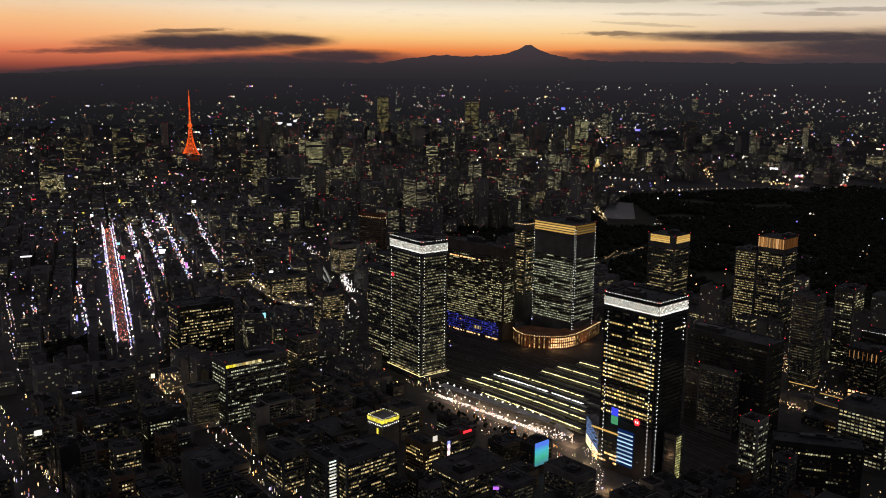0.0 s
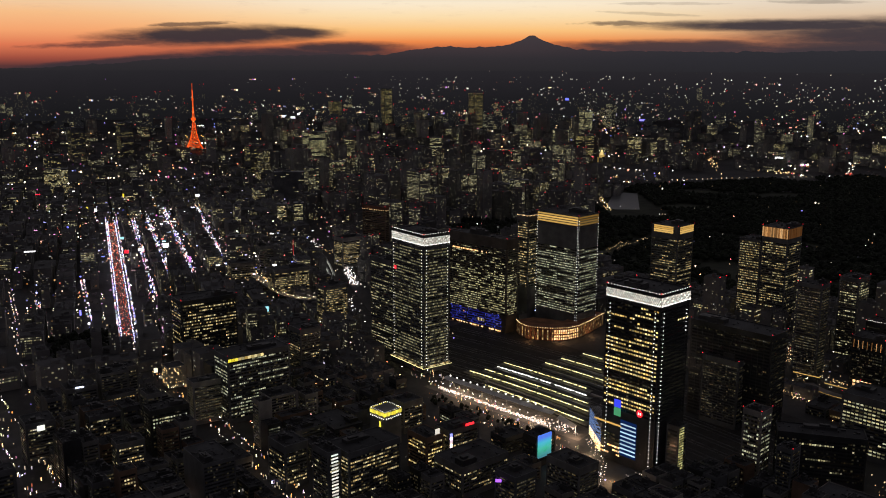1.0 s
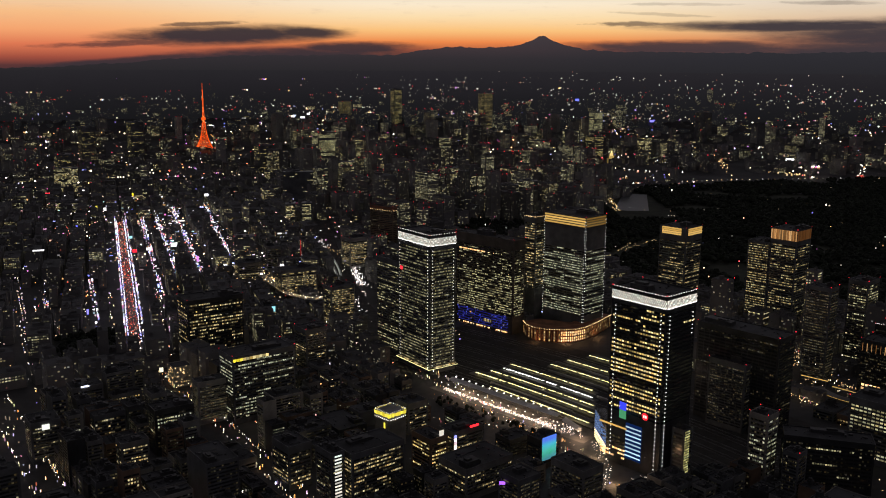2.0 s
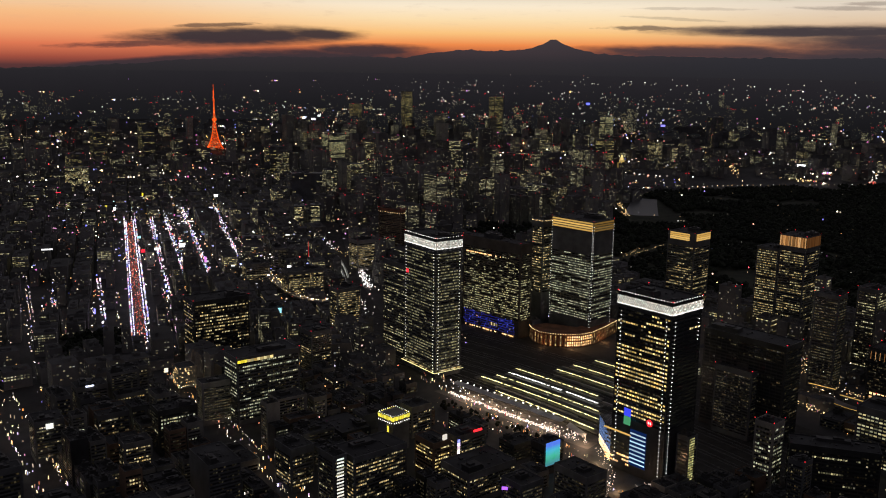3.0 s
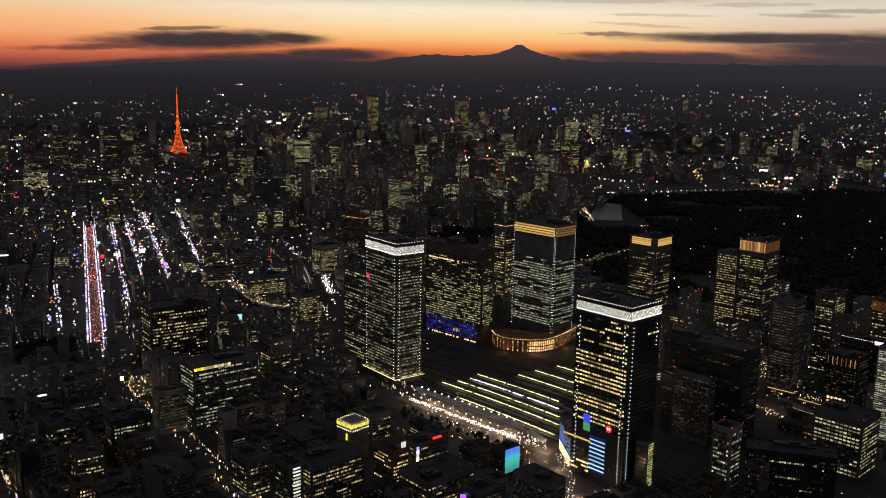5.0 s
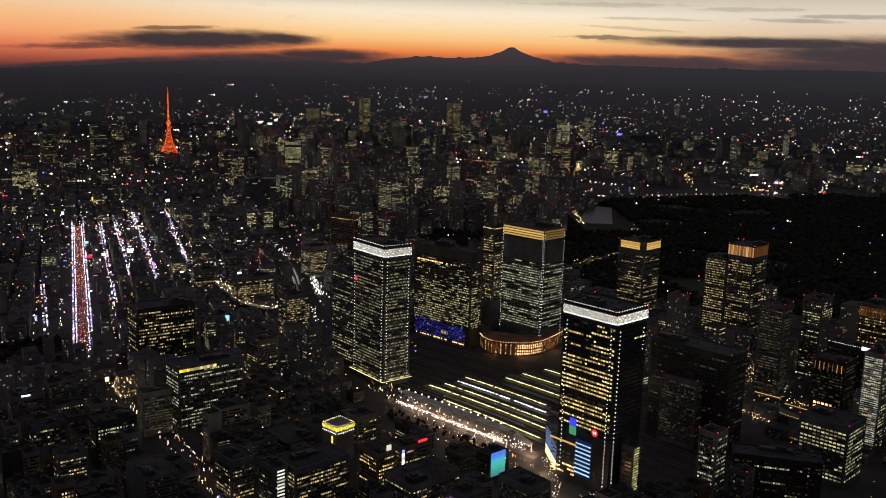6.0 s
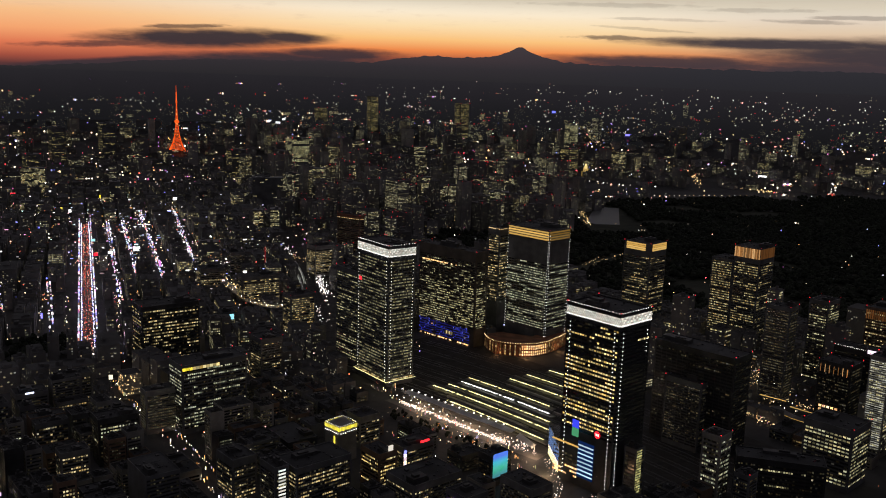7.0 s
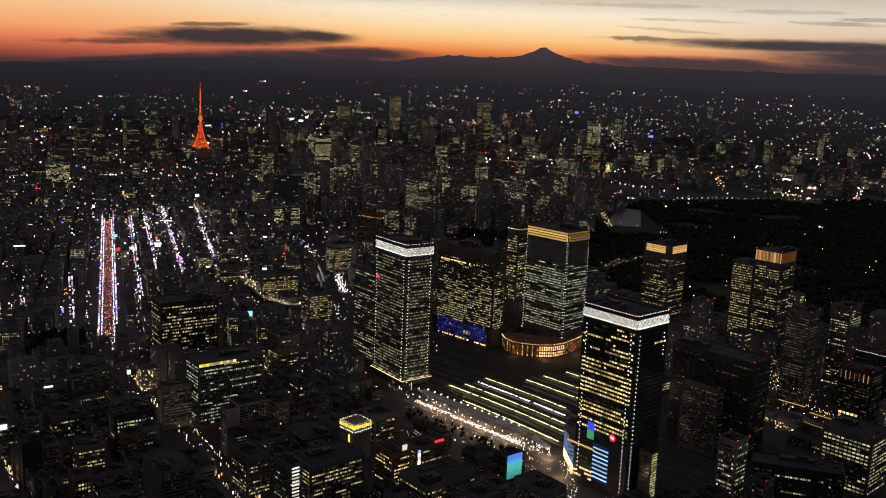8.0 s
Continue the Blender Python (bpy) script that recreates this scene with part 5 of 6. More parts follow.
def lots():
    """House plots on the street grids, from near to far."""
    rng = random.Random(3)
    out = []
    for grid in (110.7, 127.0, 128.0, 134.0):
        du = Vector((math.cos(radians(grid)), math.sin(radians(grid))))
        dv = Vector((du.y, -du.x))
        bu, bv = (62, 40) if grid != 110.7 else (78, 34)
        gu, gv = 9, 8
        for i in range(-70, 90):
            for j in range(-110, 110):
                o = Vector((0, 1400)) + du * (i * (bu + gu)) + dv * (j * (bv + gv))
                mid = o + du * bu / 2 + dv * bv / 2
                far = mid.length
                if far < 780 or far > 3500 or mid.y < 0 or abs(mid.x) > 0.56 * mid.y + 60:
                    continue
                if district(mid.x, mid.y)[0] != grid:
                    continue
                cuts = rng.choice(((1, 1), (2, 1), (3, 2), (2, 2), (3, 2), (3, 1)))
                if far > 2400:
                    cuts = rng.choice(((1, 1), (2, 1), (2, 2)))
                for a in range(cuts[0]):
                    for b in range(cuts[1]):
                        lu, lv = bu / cuts[0] - 1.2, bv / cuts[1] - 1.0
                        c = o + du * (a * bu / cuts[0]) + dv * (b * bv / cuts[1])
                        m = c + du * lu / 2 + dv * lv / 2
                        if rng.random() < 0.06 or not free(m.x, m.y, min(lu, lv) * 0.5):
                            continue
                        out.append((far, c.x, c.y, lu * rng.uniform(0.85, 1), lv * rng.uniform(0.85, 1), grid, rng.random()))
    out.sort(key=lambda q: q[0])
    return out


class Batch:
    """Several joined meshes of one stretch of far city."""

    def __init__(self):
        self.walls, self.lit, self.cool, self.mid, self.dim, self.red = Geo(), Geo(), Geo(), Geo(), Geo(), Geo()


def put_box(geo, o, du, dv, lu, lv, z0, z1):
    i = len(geo.v)
    pts = [o, o + dv * lv, o + dv * lv + du * lu, o + du * lu]
    geo.v += [(p.x, p.y, z) for z in (z0, z1) for p in pts]
    geo.f += [tuple(i + k for k in q) for q in ((4, 5, 6, 7), (0, 1, 5, 4), (1, 2, 6, 5), (2, 3, 7, 6), (3, 0, 4, 7))]


def far_house(batch, rng, x, y, lu, lv, u, h, share, level=False):
    """A house of the far city: box with a roof house, and its lit windows, at its place on the drawn-in plain."""
    du = Vector((math.cos(radians(u)), math.sin(radians(u))))
    dv = Vector((du.y, -du.x))
    pos, k = settle(x, y)
    o = Vector((pos.x, pos.y))
    z = pos.z
    put_box(batch.walls, o, du, dv, lu * k, lv * k, z - 8 * (1 - k), z + h * k)
    for _ in range(rng.choice((1, 2, 2, 3))):
        fu, fv = rng.uniform(0.05, 0.6), rng.uniform(0.05, 0.6)
        put_box(batch.walls, o + (du * lu * fu + dv * lv * fv) * k, du, dv, lu * k * rng.uniform(0.12, 0.36), lv * k * rng.uniform(0.12, 0.36), z + h * k, z + (h + rng.uniform(1.5, 6)) * k)
    floor, bay = (3.9, 3.4) if k == 1.0 else (4.6, 5.0)
    panes = rng.choice((batch.lit, batch.cool, batch.cool)) if share > 0.28 and rng.random() < 0.75 else batch.mid
    wide = 0.84 if level else rng.choice((0.6, 0.7, 0.8))
    bay *= rng.choice((0.8, 1.0, 1.0, 1.25))
    for side, (start, d, nrm, length) in FACES(lu, lv).items():
        if side in ("back", "rear"):
            continue
        count = max(1, int((length - 1.5) / bay))
        for lev in range(1, int(h / floor)):
            p = share * (rng.uniform(0.7, 1.05) if level else rng.choice((0.1, 0.5, 0.9, 1.4, 2.0)))
            for b, on in enumerate(lit_runs(rng, count, p, 2.6)):
                if not on and rng.random() < 0.84:
                    continue
                s = 1.0 + b * bay
                q0 = o + (dv * (start[0] + d[0] * s + nrm[0] * 0.2) + du * (start[1] + d[1] * s + nrm[1] * 0.2)) * k
                q1 = o + (dv * (start[0] + d[0] * (s + bay * wide) + nrm[0] * 0.2) + du * (start[1] + d[1] * (s + bay * wide) + nrm[1] * 0.2)) * k
                z0, z1 = z + (lev * floor + 0.8) * k, z + (lev * floor + 0.8 + floor * 0.5) * k
                (panes if on else batch.dim).quad((q0.x, q0.y, z0), (q1.x, q1.y, z0), (q1.x, q1.y, z1), (q0.x, q0.y, z1))
    if h > 58 and rng.random() < 0.4:
        r = 1.05 if k == 1 else 1.8
        for s in (0.0, 1.0):
            p = o + (dv * lv * s) * k
            batch.red.ball(p.x, p.y, z + (h + 2) * k, r)


def near_house(rng, x, y, lu, lv, u, h, share, mat, win):
    ob = thing("city_building", shell(lv, lu, 0, h, lip=0.9, wall=0.35), M[mat], at(x, y, u - 90),
               {"concrete": "grey concrete city building with flat roof", "pale": "pale tiled city building with flat roof", "brown": "brown tiled city building with flat roof",
                "slate": "slate grey office building with flat roof", "darkmetal": "dark metal clad building with flat roof"}[mat]
               + (" and many lit windows" if share > 0.4 else " and few lit windows"), "building", "city buildings")
    g = Geo()
    g.box(0.35, 0.35, h - 1.3, lv - 0.35, lu - 0.35, h - 0.9)
    part("roof", g, M["roof"], ob)
    rooftop(ob, rng, lv, lu, h - 0.9, 2)
    glass, lit, faint = Geo(), Geo(), Geo()
    floor, bay = rng.choice((3.5, 3.8, 4.0)), rng.choice((2.4, 2.9, 3.4))
    high, wide = rng.choice((0.4, 0.5)), rng.choice((0.62, 0.75, 0.85))
    blind = rng.choice(("", "", "", "left", "right"))
    for side, (o, d, nrm, length) in FACES(lu, lv).items():
        if side == blind or length < 6:
            continue
        count = max(1, int((length - 2) / bay))
        for lev in range(int((h - 2.5) / floor)):
            zb = lev * floor + 1.1
            glass.slab(o, d, nrm, 1.0, 1.0 + count * bay, zb - 0.1, zb + floor * high + 0.1, 0.05)
            p = share * rng.choice((0.0, 0.15, 0.5, 1.0, 1.6, 2.6)) * (2.0 if lev == 0 else 1.0)
            for b, on in enumerate(lit_runs(rng, count, min(p, 0.95), 3.0)):
                if on or rng.random() < 0.4:
                    s = 1.0 + b * bay + bay * (1 - wide) / 2
                    (lit if on else faint).pane(o, d, nrm, s, s + bay * wide, zb, zb + floor * high, 0.1)
    if glass.f:
        part("glazing", glass, M["glass"], ob, kind="stuff")
    if lit.f:
        part("window_field", lit, M[win], ob, "lit windows", "stuff")
    if faint.f:
        part("faint_window_field", faint, M["win_faint"], ob, kind="stuff")
    if h > 60:
        red_lights(ob, lv, lu, h, spots=((0, 0),))
    return ob


rng = random.Random(21)
batches = {}
things_left, plain_left = 300, 345
for far, x, y, lu, lv, u, pick in lots():
    _, typical, spread, share = district(x, y)
    h = max(11, rng.lognormvariate(math.log(typical), spread))
    h = min(h, 58 if x < -150 and y < 1350 else 64 if far < 1300 else 150)
    if x > -60 and x < 190 and y < 1010:
        h = min(h, 30)
    if any(to_segment(Vector((x + 4, y + e)), a, b) < 26 for a, b, _ in (LOW_ROADS[0], LOW_ROADS[2]) for e in (12, 34, 58)):
        h = min(h, 14)
    if x > 400 and 1120 < y < 1330 and x < 620:
        h = min(h, 16)
    if -20 < x < 130 and y < 1090:
        h = min(h, 20)
    if 130 < x < 330 and y < 945:
        h = min(h, 22)
    if x > 230 and 1560 < y < 2150:
        h = min(h, 30)
    if -480 < x < -180 and min(to_segment(Vector((x, y + 55)), a, b) for a, b in zip(HIGHWAY, HIGHWAY[1:])) < 70:
        h = min(h, 19)
    if -230 < x < 70 and y < 866:
        h = min(h, 15)
    if -170 < x < 30 and 1080 < y < 1300:
        h = min(h, 20)
    share *= rng.choice((0.0, 0.02, 0.03, 0.05, 0.1, 0.25, 1.6, 2.8) if far > 1300 else (0.02, 0.05, 0.1, 0.3, 0.8, 1.3, 2.4))
    if x > 240 and y < 1010 or x > 330 and y < 1120:
        share = min(share, 0.03)
    if 385 < x < 580 and 1000 < y < 1135:
        h = min(h, 14)
    if -170 < x < -10 and 940 < y < 1075:
        h = min(h, 22)
    if 300 < x < 720 and 1370 < y < 1560:
        h = min(h, 42)
    if 470 < x < 780 and y > 3100:
        h = min(h, 16)
    if things_left > 0:
        things_left -= 1
        near_house(rng, x, y, lu, lv, u, h, share, rng.choice(("concrete", "concrete", "pale", "brown", "slate", "slate", "darkmetal")),
                   rng.choice(("win_mixed", "win_warm", "win_cool", "win_white", "win_white", "win_dim")))
    elif plain_left > 0:
        plain_left -= 1
        b = Batch()
        far_house(b, rng, x, y, lu, lv, u, h, share)
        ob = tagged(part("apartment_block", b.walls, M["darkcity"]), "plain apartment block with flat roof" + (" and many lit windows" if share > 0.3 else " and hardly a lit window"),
                    "building", "apartment blocks")
        for geo, mat in ((b.lit, "win_block"), (b.cool, "win_pale"), (b.mid, "win_far"), (b.dim, "win_haze")):
            if geo.f:
                part("window_field", geo, M[mat], ob, kind="stuff")
        if b.red.f:
            part("obstruction_light_field", b.red, M["red"], ob, kind="stuff")
    else:
        key = (int(far // 600), int((x + 3000) // 700))
        far_house(batches.setdefault(key, Batch()), rng, x, y, lu, lv, u, h, share)

# the plain beyond: wards of low houses with towers among them
for ring in range(2400):
    d = 3450 * (4.0 ** rng.random())
    a = rng.uniform(-0.56, 0.56)
    x, y = d * math.sin(a), d * math.cos(a)
    if inside(x, y, PALACE) or (0.1 < a < 0.56 and d < 3900):
        continue
    h = rng.lognormvariate(math.log(30), 0.6)
    if d < 6500 and -0.2 < a < 0.2:
        h *= 1.5
    h = min(h, 18 if 400 < x < 900 and y < 3900 else 170)
    far_house(batches.setdefault(("far" if d < 6000 else "veiled", int(a * 8)), Batch()), rng, x, y, rng.uniform(22, 60), rng.uniform(22, 60), rng.choice((110, 128, 140)), h, rng.choice((0.0, 0.0, 0.01, 0.03, 0.06, 0.5, 0.9)))

# single far towers that stand out: place, depth, width, height, share of lit windows
FAR_TOWERS = [(-430, 6587, 50, 62, 252, .6), (178, 5896, 60, 70, 244, .55), (-865, 7155, 60, 80, 136, .8), (737, 4991, 40, 62, 182, 1.2), (-593, 4029, 60, 84, 140, 1.0),
              (1383, 5240, 60, 70, 172, .08), (-760, 3600, 50, 60, 120, .3),
              (-1500, 4300, 60, 60, 160, .35), (-1650, 4100, 60, 60, 150, .3), (-1420, 3300, 50, 50, 110, .35), (640, 4300, 60, 60, 110, .4)]
for k, (x, y, lu, lv, h, share) in enumerate(FAR_TOWERS + [(x, y, 34, w, h, share) for x, y, w, h, share in SLABS]):
    b = Batch()
    slab = k >= len(FAR_TOWERS)
    bearing = math.degrees(math.atan2(y, x)) if slab else 128
    far_house(b, random.Random(500 + k), x, y, lu, lv, bearing, h, share, level=slab)
    ob = tagged(part("distant_slab" if slab else "distant_tower", b.walls, M["slate"]),
                ("wide distant office slab with faint rows of windows" if slab else "distant office tower with lit windows") if share > 0.3 else "distant dark tower block",
                "building", "distant towers")
    for geo in (b.lit, b.cool, b.mid):
        if geo.f:
            part("window_field", geo, M["win_office" if slab and k % 4 else "win_block" if slab else "win_glare" if k in (3, 4) else "win_tower"], ob, "lit windows", "stuff")
    if b.red.f:
        part("obstruction_light_field", b.red, M["red"], ob, kind="stuff")
for key, b in sorted(batches.items(), key=lambda kv: str(kv[0])):
    # veiled quarters wear the painted haze glow on their walls
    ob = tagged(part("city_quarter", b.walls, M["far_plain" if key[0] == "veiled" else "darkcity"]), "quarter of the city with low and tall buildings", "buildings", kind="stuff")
    if b.lit.f:
        part("window_field", b.lit, M["win_block"], ob, kind="stuff")
    if b.cool.f:
        part("window_field", b.cool, M["win_pale"], ob, kind="stuff")
    if b.mid.f:
        part("window_field", b.mid, M["win_far"], ob, kind="stuff")
    if b.dim.f:
        part("faint_window_field", b.dim, M["win_haze"], ob, kind="stuff")
    if b.red.f:
        part("obstruction_light_field", b.red, M["red"], ob, kind="stuff")


# ---- the orange lattice tower ----
def build_lattice_tower():
    p, k = settle(-1237, 4581, 20)
    m = Matrix.Translation(p) @ Matrix.Rotation(radians(20), 4, "Z") @ Matrix.Scale(0.94 * k, 4)

    def half(z):
        return 36 * math.exp(-z / 62) + 3.0 * (1 - z / 340)

    steel, deck, spots = Geo(), Geo(), Geo()
    levels = [0, 14, 28, 42, 56, 70, 84, 98, 112, 125, 138, 150, 162, 174, 186, 198, 210, 222, 234, 246, 258]
    for a, b in zip(levels, levels[1:]):
        ha, hb = half(a), half(b)
        ca = [(-ha, -ha, a), (ha, -ha, a), (ha, ha, a), (-ha, ha, a)]
        cb = [(-hb, -hb, b), (hb, -hb, b), (hb, hb, b), (-hb, hb, b)]
        w = max(1.3, 2.2 * (1 - a / 330))
        for k in range(4):
            j = (k + 1) % 4
            steel.beam(ca[k], cb[k], w)
            steel.beam(cb[k], cb[j], w * 0.6)
            steel.beam(ca[k], cb[j], w * 0.55)
            steel.beam(ca[j], cb[k], w * 0.55)
        if a in (28, 56, 84, 112, 138, 162, 186, 210):
            spots.ball(0, -hb - 1, a, 2.0)
            spots.ball(-hb - 1, 0, a + 5, 1.6)
    # the steel is no lamp: its floodlight is put into emission
    ob = tagged(part("lattice_tower", steel, M["tower_glow"]), "orange lit steel lattice tower with two observation decks", "tower")
    ob.matrix_basis = m
    for z, r, t in ((150, 10.5, 11), (250, 5, 8)):
        g = Geo()
        g.box(-r, -r, z - t / 2, r, r, z + t / 2)
        g.box(-r * 0.8, -r * 0.8, z + t / 2, r * 0.8, r * 0.8, z + t / 2 + 2)
        part("observation_deck", g, M["tower_glow"], ob, "orange lit observation deck")
    g = Geo()
    g.beam((0, 0, 255), (0, 0, 300), 4.0)
    g.beam((0, 0, 300), (0, 0, 333), 2.2)
    part("antenna", g, M["tower_glow"], ob, "orange lit antenna mast")
    part("flood_lights", spots, M["tower_spot"], ob, "bright flood lights")
    g = Geo()
    for sx in (-1, 1):
        for sy in (-1, 1):
            g.ball(sx * 40, sy * 40, 62, 3.0)
    part("leg_lights", g, M["tower_spot"], ob, "bright lights at the legs")


build_lattice_tower()


# ---- lights of streets and traffic ----
def along(a, b, step, rng, jitter=0.0):
    d = (b - a).normalized()
    n = int((b - a).length / step)
    for k in range(n):
        yield a + d * (k * step + rng.uniform(-jitter, jitter) * step), Vector((-d.y, d.x))


rng = random.Random(31)
trees, tails, heads, signs = Geo(), Geo(), Geo(), Geo()
for p, s in along(*AVENUE, 2.6, rng, 0.3):
    for c in (-9.6, 9.6):
        if rng.random() < 0.78 + 0.5 * noise.noise(Vector((p.x * 0.03, p.y * 0.03, c))):
            q = p + s * (c + rng.uniform(-0.8, 0.8))
            trees.ball(q.x, q.y, rng.uniform(3, 7), rng.uniform(0.6, 1.15))
    for c in (-14, 14):
        if rng.random() < 0.3:
            q = p + s * c
            z = rng.uniform(5, 24)
            signs.box(q.x - 0.8, q.y - 1.4, z, q.x + 0.8, q.y + 1.4, z + rng.uniform(1.5, 6))
for lane in (-6.6, -4.2, -1.8, 1.8, 4.2, 6.6):
    for p, s in along(*AVENUE, 8.5, rng, 0.5):
        if rng.random() < 0.62:
            q = p + s * (lane + rng.uniform(-0.6, 0.6))
            tails.ball(q.x, q.y, 1.0, rng.uniform(0.5, 1.0))
tagged(part("avenue_tree_lights", trees, M["treelight"]), "bluish white fairy lights in the avenue trees", "lights", kind="stuff")
tagged(part("avenue_signs", signs, M["sign"]), "bright shop signs along the avenue", "signs", kind="stuff")
tagged(part("car_lights", tails, M["taxi"]), "red and white lights of queueing cars", "lights", kind="stuff")
for k, (a, b) in enumerate(STREETS):
    g = Geo()
    busy = k < 5
    if k in (1, 2, 3):
        a = a + (a - b) * 0.15
    for p, s in along(a, b, 3.6, rng, 0.5):
        crowd = noise.noise(Vector((p.x * 0.014, p.y * 0.014, k * 7.3))) + 0.5 * noise.noise(Vector((p.x * 0.06, p.y * 0.06, k * 3.1)))
        for c in (-2.6, 2.6):
            if rng.random() < (0.4 if busy else 0.26) + 0.75 * crowd:
                q = p + s * (c + rng.uniform(-0.6, 0.6))
                z = abs(rng.gauss(0, 8)) + 2
                w, t = (rng.uniform(0.5, 1.5), rng.uniform(0.8, 4.5)) if busy else (rng.uniform(0.3, 0.8), rng.uniform(0.6, 2.4))
                g.box(q.x - w, q.y - w * 0.6, z, q.x + w, q.y + w * 0.6, z + t)
    tagged(part("street_signs", g, M["sign"] if busy or k == 0 else M["sidelight"]), "bright shop signs along a narrow street", "signs", kind="stuff")
cluster, life = Geo(), Geo()
for k in range(1050):
    t = rng.random()
    c = Vector((-520, 1900)).lerp(Vector((-1050, 2850)), t)
    x, y = c.x + rng.gauss(0, 190), c.y + rng.gauss(0, 150)
    if not inside(x, y, HIBIYA):
        z, w = rng.uniform(5, 40), rng.uniform(0.8, 2.4) * (2.2 if rng.random() < 0.12 else 1)
        if rng.random() < 0.65:
            life.ball(x, y, rng.uniform(4, 30), rng.uniform(0.7, 1.3))
        else:
            cluster.box(x - w, y - w * 0.4, z, x + w, y + w * 0.4, z + rng.uniform(0.6, 2.4))
for k in range(170):
    x, y = rng.gauss(-455, 48), rng.gauss(2060, 130)
    life.ball(x, y, rng.uniform(14, 38), rng.uniform(0.6, 1.1))
    if k % 6 == 0:
        w = rng.uniform(1.0, 2.8)
        cluster.box(x - w, y - 0.6, 24, x + w, y + 0.6, 24 + rng.uniform(1, 5))
tagged(part("small_street_lights", life, M["streetmix"]), "small coloured lights of the shopping quarter", "lights", kind="stuff")
tagged(part("roof_signs", cluster, M["sign"]), "scattered bright signs of the shopping quarter", "signs", kind="stuff")
g = Geo()
for a, b, w in LOW_ROADS[:3]:
    for p, s in along(a, b, 3.4, rng, 0.5):
        for c in (-w - 1, w + 1, rng.uniform(-w, w)):
            if rng.random() < 0.4:
                q = p + s * (c + rng.uniform(-1, 1))
                z, e = abs(rng.gauss(0, 3)) + 1.5, rng.uniform(0.2, 0.45)
                g.box(q.x - e, q.y - e, z, q.x + e, q.y + e, z + rng.uniform(0.6, 4.5))
tagged(part("shop_lights", g, M["streetmix"]), "warm shop and car lights along the streets", "lights", kind="stuff")
g = Geo()
for a, b, w in LOW_ROADS:
    for p, s in along(a, b, 13, rng, 0.4):
        for c in (-w, w):
            if rng.random() < 0.6:
                q = p + s * (c + rng.uniform(-1, 1))
                g.ball(q.x, q.y, rng.uniform(4, 8), rng.uniform(0.22, 0.42))
tagged(part("street_lamps", g, M["streetlight"]), "street lamps along the city streets", "lights", kind="stuff")
g, small = Geo(), Geo()
for grid, bu, bv in ((127.0, 71, 48), (110.7, 87, 42), (134.0, 71, 48)):
    du = Vector((math.cos(radians(grid)), math.sin(radians(grid))))
    dv = Vector((du.y, -du.x))
    for i in range(-30, 30):
        for j in range(-40, 40):
            for e in (0.0, 0.33, 0.66):
                q = Vector((0, 1400)) + du * ((i + e) * bu - 4.5) + dv * (j * bv - 4 + rng.uniform(-2, 2))
                if not 760 < q.length < (2400 if q.x > -600 else 1900) or abs(q.x) > 0.52 * q.y or district(q.x, q.y)[0] != grid or not free(q.x, q.y, 1):
                    continue
                pick = rng.random()
                if pick < 0.3:
                    g.ball(q.x, q.y, rng.uniform(4, 7), rng.uniform(0.3, 0.48))
                for _ in range(rng.choice((0, 1, 3))):
                    c = q + du * rng.uniform(-12, 12) + dv * rng.uniform(-3, 3)
                    w = rng.uniform(0.25, 0.7)
                    small.box(c.x - w, c.y - w, 1.5, c.x + w, c.y + w, 1.5 + rng.uniform(0.5, 2.5))
tagged(part("street_lamps", g, M["streetlight"]), "street lamps in the side streets", "lights", kind="stuff")
tagged(part("shop_lights", small, M["streetmix"]), "small shop lights in the side streets", "lights", kind="stuff")
g = Geo()
for p, s in along(Vector((-191, 1824)), Vector((-245, 2070)), 1.5, rng, 0.5):
    q = p + s * rng.gauss(0, 4.5)
    e = rng.uniform(0.25, 0.75)
    g.box(q.x - e, q.y - e, 1.0, q.x + e, q.y + e, rng.uniform(2, 5))
tagged(part("arcade_lights", g, M["arcade"]), "bright white lights of a street beside the railway", "lights", kind="stuff")

# lights by the railway and under the elevated road
g, w = Geo(), Geo()
for a, b, n, geo in ((Vector((-353, 2274)), Vector((-305, 2155)), 26, w), (Vector((-490, 2060)), Vector((-440, 2046)), 22, w), (Vector((-412, 1891)), Vector((-294, 1707)), 44, g),
                     (Vector((-300, 2140)), Vector((-270, 2100)), 16, g), (Vector((-200, 1700)), Vector((-160, 1560)), 24, w), (Vector((-420, 1830)), Vector((-330, 1800)), 26, g)):
    for k in range(n):
        q = a.lerp(b, rng.random()) + Vector((rng.gauss(0, 5), rng.gauss(0, 5)))
        geo.ball(q.x, q.y, rng.uniform(8, 18), rng.uniform(0.7, 1.3))
tagged(part("street_lights", w, M["arcade"]), "white lights beside the railway", "lights", kind="stuff")
tagged(part("street_lights", g, M["lampwarm"]), "amber lights under the elevated road", "lights", kind="stuff")

